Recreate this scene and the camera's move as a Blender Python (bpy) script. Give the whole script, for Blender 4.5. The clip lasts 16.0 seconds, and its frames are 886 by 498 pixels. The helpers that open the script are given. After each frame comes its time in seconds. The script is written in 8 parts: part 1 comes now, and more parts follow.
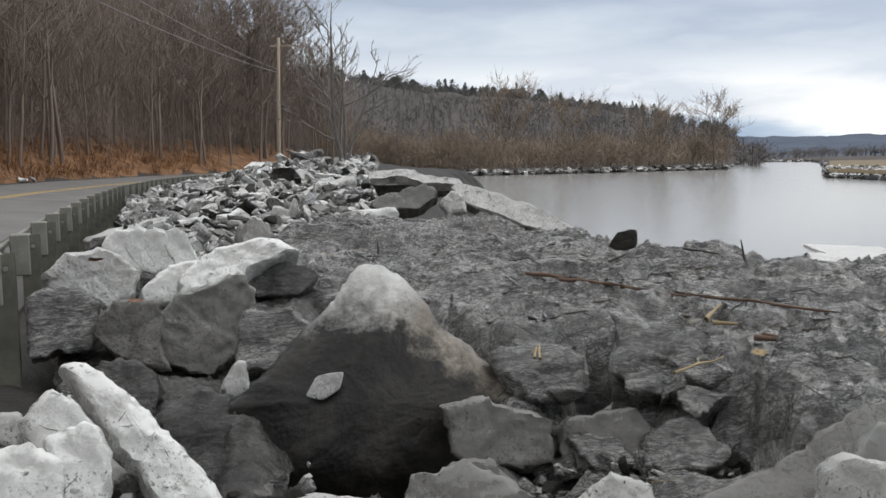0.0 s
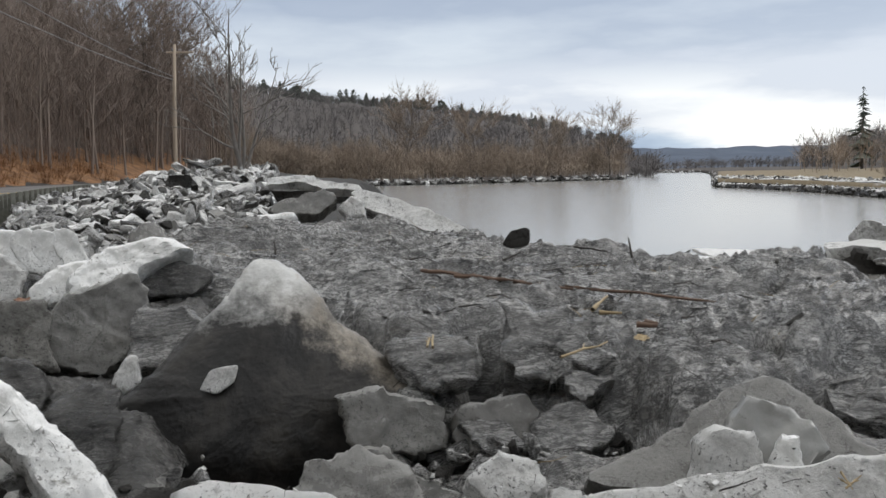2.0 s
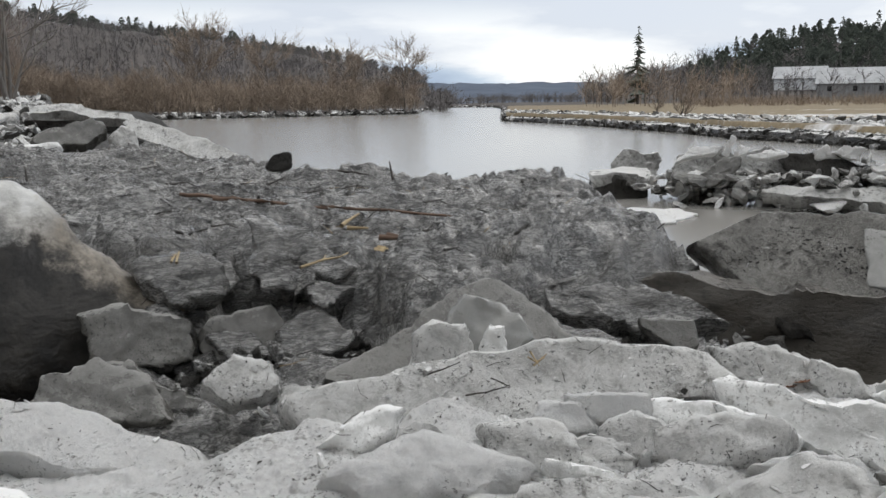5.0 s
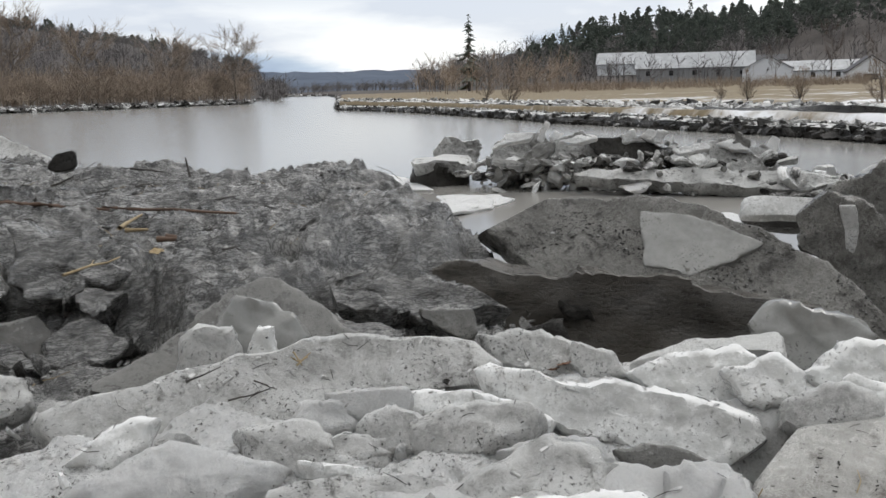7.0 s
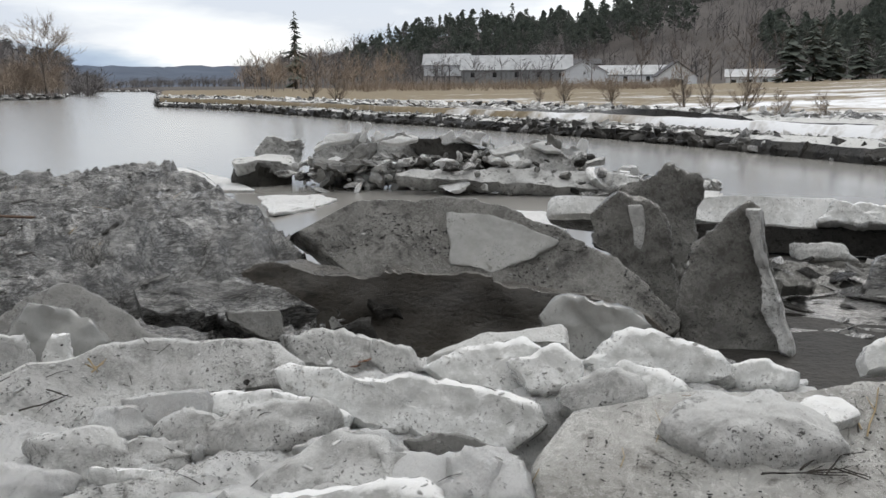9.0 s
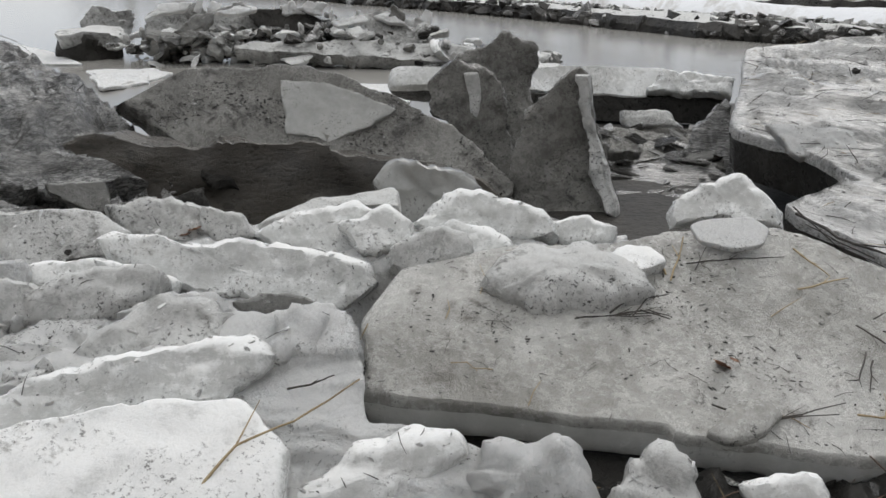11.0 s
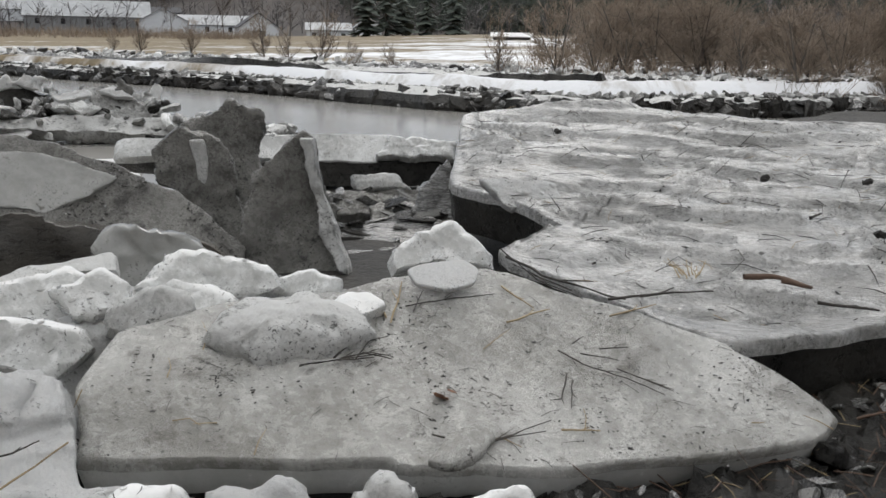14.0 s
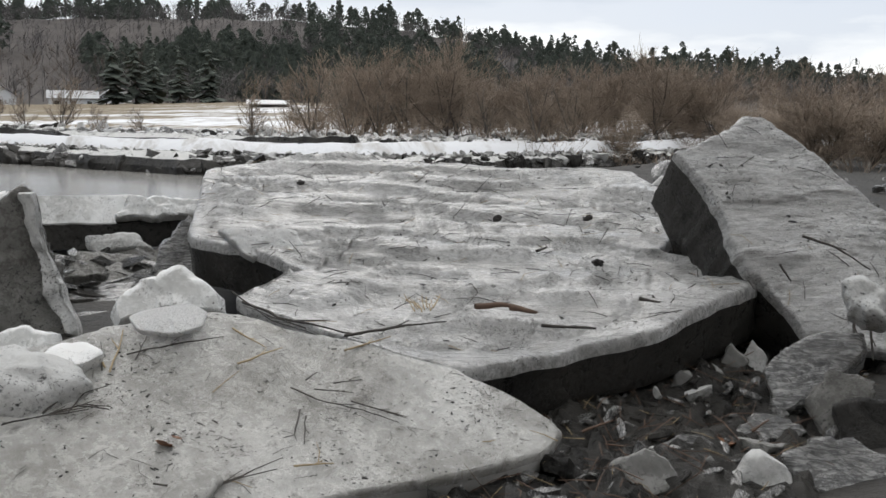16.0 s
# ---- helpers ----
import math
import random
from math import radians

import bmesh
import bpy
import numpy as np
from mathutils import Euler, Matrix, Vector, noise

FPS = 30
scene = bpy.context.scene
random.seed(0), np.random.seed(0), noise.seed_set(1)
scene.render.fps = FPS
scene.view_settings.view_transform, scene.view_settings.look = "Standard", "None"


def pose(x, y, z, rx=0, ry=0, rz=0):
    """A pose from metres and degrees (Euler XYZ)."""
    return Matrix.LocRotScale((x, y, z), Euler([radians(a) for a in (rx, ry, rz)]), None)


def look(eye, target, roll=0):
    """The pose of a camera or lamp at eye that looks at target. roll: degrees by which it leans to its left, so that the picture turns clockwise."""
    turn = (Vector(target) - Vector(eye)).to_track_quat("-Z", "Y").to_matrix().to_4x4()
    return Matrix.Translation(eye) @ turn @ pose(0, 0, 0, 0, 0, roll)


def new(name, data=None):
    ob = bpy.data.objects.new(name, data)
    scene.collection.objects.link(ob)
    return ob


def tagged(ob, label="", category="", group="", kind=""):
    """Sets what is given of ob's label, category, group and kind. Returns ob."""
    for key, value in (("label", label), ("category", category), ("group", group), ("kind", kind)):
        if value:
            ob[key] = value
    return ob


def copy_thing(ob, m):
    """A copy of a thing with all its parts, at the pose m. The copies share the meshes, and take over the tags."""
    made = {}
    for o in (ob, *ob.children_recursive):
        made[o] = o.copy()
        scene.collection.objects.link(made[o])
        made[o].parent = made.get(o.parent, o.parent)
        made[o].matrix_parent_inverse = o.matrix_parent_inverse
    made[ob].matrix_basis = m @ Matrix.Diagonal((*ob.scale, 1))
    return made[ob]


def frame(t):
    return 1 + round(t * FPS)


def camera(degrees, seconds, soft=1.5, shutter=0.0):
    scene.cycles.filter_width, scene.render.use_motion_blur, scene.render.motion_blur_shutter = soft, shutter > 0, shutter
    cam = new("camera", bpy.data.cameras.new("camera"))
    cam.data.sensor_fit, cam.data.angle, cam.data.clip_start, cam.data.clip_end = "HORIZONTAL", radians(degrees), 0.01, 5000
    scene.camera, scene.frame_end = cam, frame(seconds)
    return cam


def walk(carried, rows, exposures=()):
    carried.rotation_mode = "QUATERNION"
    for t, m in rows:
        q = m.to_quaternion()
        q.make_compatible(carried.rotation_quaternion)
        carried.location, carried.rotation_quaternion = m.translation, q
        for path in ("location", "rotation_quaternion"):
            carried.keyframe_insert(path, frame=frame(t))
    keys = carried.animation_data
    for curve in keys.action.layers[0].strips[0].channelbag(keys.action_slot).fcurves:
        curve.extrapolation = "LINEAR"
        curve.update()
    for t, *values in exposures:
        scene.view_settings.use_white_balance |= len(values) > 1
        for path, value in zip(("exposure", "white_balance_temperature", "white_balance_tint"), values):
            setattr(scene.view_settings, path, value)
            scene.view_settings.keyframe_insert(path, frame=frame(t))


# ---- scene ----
# camera: handheld pan over the ice jam; water level is z = 0
EXPOSURES = [(0.0, 0.0), (16.0, 0.0)]
cam = camera(50.83, 16.0, soft=1.5)
walk(cam, [
    (0.0, pose(0.000, 0.000, 2.400, 84.652, 0.928, -0.087)),
    (0.5, pose(0.014, -0.023, 2.381, 84.470, 0.876, -1.758)),
    (1.0, pose(0.030, -0.044, 2.346, 83.661, 0.802, -3.194)),
    (1.5, pose(0.040, -0.072, 2.324, 85.007, 1.019, -4.358)),
    (2.0, pose(0.046, -0.118, 2.304, 85.207, 0.861, -6.082)),
    (2.5, pose(0.067, -0.164, 2.265, 84.225, 2.237, -7.534)),
    (3.0, pose(0.108, -0.188, 2.221, 82.371, 1.377, -9.077)),
    (3.5, pose(0.155, -0.229, 2.200, 81.336, 1.502, -11.050)),
    (4.0, pose(0.186, -0.289, 2.196, 80.654, 1.075, -13.116)),
    (4.5, pose(0.205, -0.372, 2.208, 80.827, 1.112, -16.064)),
    (4.7, pose(0.242, -0.409, 2.209, 80.902, 0.878, -17.044)),
    (6.8, pose(0.664, -0.570, 2.246, 81.744, 1.400, -27.192)),
    (7.0, pose(0.666, -0.574, 2.241, 80.210, 1.341, -28.349)),
    (7.5, pose(0.658, -0.625, 2.249, 79.580, 0.901, -30.978)),
    (8.0, pose(0.666, -0.683, 2.278, 78.989, 1.087, -34.192)),
    (8.2, pose(0.669, -0.706, 2.284, 79.543, 1.098, -35.183)),
    (10.3, pose(0.766, -0.869, 2.237, 76.758, 0.068, -45.152)),
    (10.5, pose(0.764, -0.873, 2.220, 74.998, -0.093, -46.123)),
    (11.0, pose(0.748, -0.904, 2.215, 72.540, -0.461, -47.830)),
    (11.5, pose(0.749, -0.926, 2.202, 70.479, -0.925, -50.295)),
    (12.0, pose(0.754, -0.957, 2.197, 71.057, -1.333, -52.900)),
    (12.5, pose(0.752, -0.989, 2.199, 73.120, -1.685, -55.431)),
    (13.0, pose(0.738, -1.022, 2.198, 75.126, -1.472, -57.429)),
    (13.5, pose(0.723, -1.052, 2.177, 76.301, -1.110, -60.071)),
    (14.0, pose(0.729, -1.088, 2.138, 77.260, -0.938, -63.394)),
    (14.5, pose(0.754, -1.128, 2.084, 78.249, -1.589, -68.084)),
    (15.0, pose(0.778, -1.179, 2.060, 78.543, -0.610, -70.930)),
    (15.5, pose(0.796, -1.228, 2.021, 80.108, -0.054, -74.347)),
    (16.0, pose(0.798, -1.255, 1.991, 81.516, -0.700, -77.924)),
], exposures=EXPOSURES)

# ---- world and light: a bright overcast sky ----
def build_sky():
    w = bpy.data.worlds.new("overcast_sky")
    scene.world = w
    w.use_nodes = True
    nt = w.node_tree
    nt.nodes.clear()
    N, L = nt.nodes.new, nt.links.new
    out, bg = N("ShaderNodeOutputWorld"), N("ShaderNodeBackground")
    sky = N("ShaderNodeTexSky")
    sky.sky_type = "NISHITA"
    sky.sun_disc = False
    sky.sun_elevation, sky.sun_rotation = radians(38), radians(70)
    tc, mp, sep = N("ShaderNodeTexCoord"), N("ShaderNodeMapping"), N("ShaderNodeSeparateXYZ")
    mp.inputs["Scale"].default_value = (1.6, 1.6, 7.0)
    L(tc.outputs["Generated"], mp.inputs["Vector"])
    L(tc.outputs["Generated"], sep.inputs["Vector"])
    n1 = N("ShaderNodeTexNoise")
    n1.inputs["Scale"].default_value, n1.inputs["Detail"].default_value = 1.7, 7
    n1.inputs["Roughness"].default_value = 0.52
    L(mp.outputs["Vector"], n1.inputs["Vector"])
    # cloud tone by height: pale low band, grey-blue deck above, bright overhead
    band = N("ShaderNodeValToRGB")
    e = band.color_ramp.elements
    e[0].position, e[0].color = 0.0, (0.46, 0.60, 0.79, 1)
    e[1].position, e[1].color = 1.0, (1.62, 1.58, 1.50, 1)
    for p, c in ((0.022, (0.62, 0.75, 0.90, 1)), (0.042, (0.98, 1.00, 1.04, 1)), (0.085, (1.00, 1.01, 1.03, 1)), (0.112, (0.72, 0.77, 0.84, 1)), (0.17, (0.58, 0.64, 0.73, 1)), (0.24, (0.57, 0.62, 0.70, 1)), (0.34, (0.72, 0.75, 0.79, 1)), (0.52, (1.30, 1.28, 1.24, 1))):
        k = e.new(p)
        k.color = c
    add = N("ShaderNodeMath")
    add.operation = "MULTIPLY_ADD"
    add.inputs[1].default_value, add.inputs[2].default_value = 0.20, -0.10
    L(n1.outputs["Fac"], add.inputs[0])
    sm = N("ShaderNodeMath")
    L(sep.outputs["Z"], sm.inputs[0])
    L(add.outputs[0], sm.inputs[1])
    L(sm.outputs[0], band.inputs["Fac"])
    ramp = N("ShaderNodeValToRGB")
    ramp.color_ramp.elements[0].position, ramp.color_ramp.elements[0].color = 0.43, (0.74, 0.78, 0.86, 1)
    ramp.color_ramp.elements[1].position, ramp.color_ramp.elements[1].color = 0.58, (1.15, 1.15, 1.14, 1)
    L(n1.outputs["Fac"], ramp.inputs["Fac"])
    mul = N("ShaderNodeMix")
    mul.data_type, mul.blend_type = "RGBA", "MULTIPLY"
    mul.inputs["Factor"].default_value = 1.0
    L(band.outputs["Color"], mul.inputs["A"])
    L(ramp.outputs["Color"], mul.inputs["B"])
    scl = N("ShaderNodeMix")
    scl.data_type, scl.blend_type = "RGBA", "ADD"
    scl.inputs["Factor"].default_value = 0.02
    L(mul.outputs["Result"], scl.inputs["A"])
    L(sky.outputs["Color"], scl.inputs["B"])
    L(scl.outputs["Result"], bg.inputs["Color"])
    bg.inputs["Strength"].default_value = 0.85
    L(bg.outputs["Background"], out.inputs["Surface"])


build_sky()
sun = new("sun", bpy.data.lights.new("sun", "SUN"))
sun.data.energy, sun.data.angle, sun.data.color = 0.7, radians(25), (1.0, 0.97, 0.93)
sun.matrix_world = look((30, 11, 25), (0, 0, 0))


# ---- materials ----
def mat_base(name, rough=0.6, metal=0.0):
    m = bpy.data.materials.new(name)
    m.use_nodes = True
    b = m.node_tree.nodes["Principled BSDF"]
    b.inputs["Roughness"].default_value, b.inputs["Metallic"].default_value = rough, metal
    return m, m.node_tree, b


def noise_node(nt, scale, detail=4.0, rough=0.6, stretch=None, kind="Object", distort=0.0):
    tc = nt.nodes.new("ShaderNodeTexCoord") if kind == "Object" else nt.nodes.new("ShaderNodeNewGeometry")
    out = tc.outputs["Object"] if kind == "Object" else tc.outputs["Position"]
    if stretch:
        mp = nt.nodes.new("ShaderNodeMapping")
        mp.inputs["Scale"].default_value = stretch
        nt.links.new(out, mp.inputs["Vector"])
        out = mp.outputs["Vector"]
    n = nt.nodes.new("ShaderNodeTexNoise")
    for k, v in (("Scale", scale), ("Detail", detail), ("Roughness", rough), ("Distortion", distort)):
        n.inputs[k].default_value = v
    nt.links.new(out, n.inputs["Vector"])
    return n.outputs["Fac"]


def ramp_node(nt, fac, stops):
    r = nt.nodes.new("ShaderNodeValToRGB")
    e = r.color_ramp.elements
    while len(e) < len(stops):
        e.new(0.5)
    for k, (p, c) in zip(e, stops):
        k.position = p
        k.color = (*c, 1) if len(c) == 3 else c
    nt.links.new(fac, r.inputs["Fac"])
    return r.outputs["Color"]


def mix_node(nt, fac, a, b, mode="MIX"):
    m = nt.nodes.new("ShaderNodeMix")
    m.data_type, m.blend_type = "RGBA", mode
    for sock, v in (("Factor", fac), ("A", a), ("B", b)):
        if isinstance(v, (int, float)):
            m.inputs[sock].default_value = v
        elif isinstance(v, tuple):
            m.inputs[sock].default_value = (*v, 1)
        else:
            nt.links.new(v, m.inputs[sock])
    return m.outputs["Result"]


def bump_node(nt, b, fac, strength, dist):
    n = nt.nodes.new("ShaderNodeBump")
    n.inputs["Strength"].default_value, n.inputs["Distance"].default_value = strength, dist
    nt.links.new(fac, n.inputs["Height"])
    old = b.inputs["Normal"].links[0].from_socket if b.inputs["Normal"].links else None
    if old:
        nt.links.new(old, n.inputs["Normal"])
    nt.links.new(n.outputs["Normal"], b.inputs["Normal"])


def two_tone(name, c1, c2, scale, rough=0.7, bump=0.3, dist=0.02, fine=None, stretch=None, kind="Object"):
    m, nt, b = mat_base(name, rough)
    f = noise_node(nt, scale, 6, 0.62, stretch, kind)
    col = ramp_node(nt, f, ((0.34, c1), (0.66, c2)))
    g = noise_node(nt, fine or scale * 7, 4, 0.65, stretch, kind)
    col = mix_node(nt, 0.35, col, ramp_node(nt, g, ((0.3, (0.5, 0.5, 0.5)), (0.7, (1.0, 1.0, 1.0)))), "MULTIPLY")
    nt.links.new(col, b.inputs["Base Color"])
    bump_node(nt, b, g, bump, dist)
    return m


def blend_fac(nt, a, b, k):
    m = nt.nodes.new("ShaderNodeMath")
    m.operation = "MULTIPLY"
    m.inputs[1].default_value = k
    nt.links.new(a, m.inputs[0])
    n = nt.nodes.new("ShaderNodeMath")
    n.operation = "MULTIPLY_ADD"
    n.inputs[1].default_value = 1 - k
    nt.links.new(b, n.inputs[0])
    nt.links.new(m.outputs[0], n.inputs[2])
    return n.outputs[0]


def lit_top_mask(nt, lo, hi, jitter=None):
    """Where a face looks up: granular crust lies there, with top light painted in."""
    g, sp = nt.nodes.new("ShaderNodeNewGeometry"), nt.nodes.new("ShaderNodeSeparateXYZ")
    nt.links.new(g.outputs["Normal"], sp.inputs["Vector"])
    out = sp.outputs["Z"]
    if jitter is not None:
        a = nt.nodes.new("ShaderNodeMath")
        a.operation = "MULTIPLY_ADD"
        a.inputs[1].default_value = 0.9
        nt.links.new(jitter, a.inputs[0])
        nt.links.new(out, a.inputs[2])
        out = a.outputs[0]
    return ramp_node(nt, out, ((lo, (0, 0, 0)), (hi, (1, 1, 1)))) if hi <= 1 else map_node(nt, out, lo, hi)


def map_node(nt, sock, lo, hi):
    c = nt.nodes.new("ShaderNodeMapRange")
    c.inputs["From Min"].default_value, c.inputs["From Max"].default_value = lo, hi
    nt.links.new(sock, c.inputs["Value"])
    return c.outputs["Result"]


def ice_material(name, clean, shade, dirt, dirt_amount, rough=0.4, specks=0.35, streak=None, gloss=0.3, grit=0.4, crust=None, glow=0.0, cover=0.52, relief=0.06, wet=0.0, crack_shade=0.0):
    """Broken river ice: cloudy base, gritty silt stains with ragged edges, clusters of dark specks, a pitted surface.
    crust: colour of faces that look up, granular melt crust with sky light painted in. glow: how far light travels
    inside. wet: a film of water over it."""
    m, nt, b = mat_base(name, rough)
    big = noise_node(nt, 1.2, 4, 0.55, streak, distort=0.4)
    mid = noise_node(nt, 9.0, 9, 0.74, streak, distort=0.2)
    fine = noise_node(nt, 48.0, 6, 0.78)
    col = ramp_node(nt, blend_fac(nt, big, mid, 0.6), ((0.40, shade), (0.58, clean)))
    rg = ramp_node(nt, mid, ((0.35, (rough * 0.5,) * 3), (0.7, (min(1, rough * 1.6),) * 3)))
    # faces that look up are painted paler: crust and sky light together
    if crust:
        up = lit_top_mask(nt, 1.05, 1.3, mid)
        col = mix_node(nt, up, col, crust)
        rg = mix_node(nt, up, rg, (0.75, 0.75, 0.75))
    thr = 0.60 - 0.13 * dirt_amount
    stain = ramp_node(nt, blend_fac(nt, noise_node(nt, 1.9, 4, 0.6, streak, distort=0.5), mid, 0.42), ((thr, (0, 0, 0)), (thr + 0.03, (0.35, 0.35, 0.35)), (thr + 0.09, (0.95, 0.95, 0.95))))
    col = mix_node(nt, stain, col, dirt)
    mask = mix_node(nt, 1.0, ramp_node(nt, fine, ((0.555, (0, 0, 0)), (0.60, (specks, specks, specks)))),
                    ramp_node(nt, noise_node(nt, 2.2, 7, 0.7), ((cover, (0, 0, 0)), (cover + 0.10, (1, 1, 1)))), "MULTIPLY")
    col = mix_node(nt, mask, col, tuple(0.30 * d for d in dirt))
    if crack_shade:
        # torn strata: crevice shade painted as dark lines along the creases between the layers
        for scale, thin in ((2.6, 0.022), (6.5, 0.035), (15.0, 0.045)):
            n = noise_node(nt, scale, 5, 0.6, streak, distort=0.9)
            line = ramp_node(nt, n, ((0.5 - thin, (0, 0, 0)), (0.5, (crack_shade,) * 3), (0.5 + thin * 1.6, (0, 0, 0))))
            col = mix_node(nt, line, col, tuple(0.8 * d for d in dirt))
            bump_node(nt, b, n, 0.6, relief * 2.2 / scale)
    nt.links.new(col, b.inputs["Base Color"])
    nt.links.new(rg, b.inputs["Roughness"])
    b.inputs["Specular IOR Level"].default_value = gloss
    b.inputs["Coat Weight"].default_value, b.inputs["Coat Roughness"].default_value = wet, 0.38
    if glow:
        b.inputs["Subsurface Weight"].default_value = glow
        b.inputs["Subsurface Radius"].default_value = (1.0, 1.05, 1.1)
        b.inputs["Subsurface Scale"].default_value = 0.05
    bump_node(nt, b, mid, grit, relief)
    bump_node(nt, b, fine, grit * 0.8, relief * 0.2)
    return m


M = {}
WHITE = (0.82, 0.82, 0.81)
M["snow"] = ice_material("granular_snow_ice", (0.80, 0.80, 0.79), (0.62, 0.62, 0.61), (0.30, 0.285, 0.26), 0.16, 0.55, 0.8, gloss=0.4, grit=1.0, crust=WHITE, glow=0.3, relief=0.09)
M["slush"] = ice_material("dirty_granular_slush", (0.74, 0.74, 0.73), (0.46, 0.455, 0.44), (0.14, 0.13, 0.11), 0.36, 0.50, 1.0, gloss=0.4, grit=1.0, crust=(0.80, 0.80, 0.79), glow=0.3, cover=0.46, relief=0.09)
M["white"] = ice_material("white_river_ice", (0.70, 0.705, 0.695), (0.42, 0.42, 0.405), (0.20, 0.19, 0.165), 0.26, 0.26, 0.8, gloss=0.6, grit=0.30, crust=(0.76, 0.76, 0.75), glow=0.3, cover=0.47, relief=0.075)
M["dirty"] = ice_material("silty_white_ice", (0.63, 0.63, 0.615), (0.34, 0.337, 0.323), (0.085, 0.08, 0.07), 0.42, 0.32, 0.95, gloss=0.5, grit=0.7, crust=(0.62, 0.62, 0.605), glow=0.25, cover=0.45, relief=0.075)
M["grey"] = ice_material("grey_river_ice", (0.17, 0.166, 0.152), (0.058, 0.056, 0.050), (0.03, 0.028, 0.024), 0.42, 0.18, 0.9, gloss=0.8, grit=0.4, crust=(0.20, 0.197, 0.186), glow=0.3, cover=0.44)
M["slab"] = ice_material("grey_slab_ice", (0.50, 0.493, 0.468), (0.215, 0.208, 0.187), (0.075, 0.065, 0.05), 0.46, 0.26, 1.0, gloss=0.8, grit=0.6, cover=0.50, relief=0.07)
# near black: also carries the shade of undersides, gaps and broken sides
M["dark"] = ice_material("dark_wet_shaded_ice", (0.05, 0.047, 0.042), (0.011, 0.0105, 0.0095), (0.006, 0.0055, 0.0045), 0.4, 0.35, 0.5, gloss=0.2, grit=0.8)
M["mud"] = ice_material("mud_coated_ice", (0.68, 0.672, 0.655), (0.20, 0.195, 0.183), (0.014, 0.013, 0.011), 0.52, 0.26, 1.0, streak=(0.55, 2.4, 1.6), gloss=1.0, grit=0.9, cover=0.43, relief=0.09, wet=0.55, crack_shade=0.85)
M["silt"] = ice_material("silt_coated_slab", (0.84, 0.835, 0.825), (0.47, 0.465, 0.45), (0.15, 0.142, 0.126), 0.40, 0.30, 1.0, streak=(0.5, 2.8, 1.4), gloss=0.8, grit=0.9, cover=0.46, relief=0.09, wet=0.35, crack_shade=0.28)
M["speckled"] = ice_material("dirt_speckled_ice", (0.27, 0.264, 0.245), (0.115, 0.111, 0.10), (0.028, 0.025, 0.021), 0.60, 0.32, 1.0, gloss=0.5, grit=0.8, cover=0.44)
M["shard"] = ice_material("mud_smeared_shard_ice", (0.29, 0.283, 0.262), (0.085, 0.081, 0.072), (0.018, 0.017, 0.014), 0.45, 0.3, 1.0, gloss=0.5, grit=0.9, cover=0.44)
M["window"] = ice_material("clear_window_ice", (0.30, 0.30, 0.287), (0.20, 0.20, 0.188), (0.10, 0.095, 0.083), 0.36, 0.14, 0.9, gloss=0.8, grit=0.12, glow=0.4)
M["pale"] = ice_material("pale_clear_ice", (0.66, 0.662, 0.64), (0.48, 0.478, 0.455), (0.20, 0.19, 0.165), 0.22, 0.2, 0.6, gloss=0.7, grit=0.15, glow=0.4)
M["mire"] = ice_material("wet_river_mire", (0.20, 0.195, 0.184), (0.05, 0.048, 0.043), (0.010, 0.009, 0.008), 0.50, 0.26, 1.0, streak=(0.7, 2.4, 1.6), gloss=0.9, grit=0.9, cover=0.44, relief=0.09, wet=0.3, crack_shade=0.8)
# brown-grey wet ice, darkened further for the shade below overhangs
M["undercut"] = ice_material("wet_shaded_brown_ice", (0.085, 0.076, 0.063), (0.028, 0.025, 0.021), (0.012, 0.011, 0.009), 0.42, 0.34, 0.8, streak=(0.7, 1.6, 1.0), gloss=0.5, grit=0.35)
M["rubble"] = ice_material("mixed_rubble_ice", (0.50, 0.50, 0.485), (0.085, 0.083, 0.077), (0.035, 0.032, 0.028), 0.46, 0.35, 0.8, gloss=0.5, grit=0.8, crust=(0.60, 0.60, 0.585))


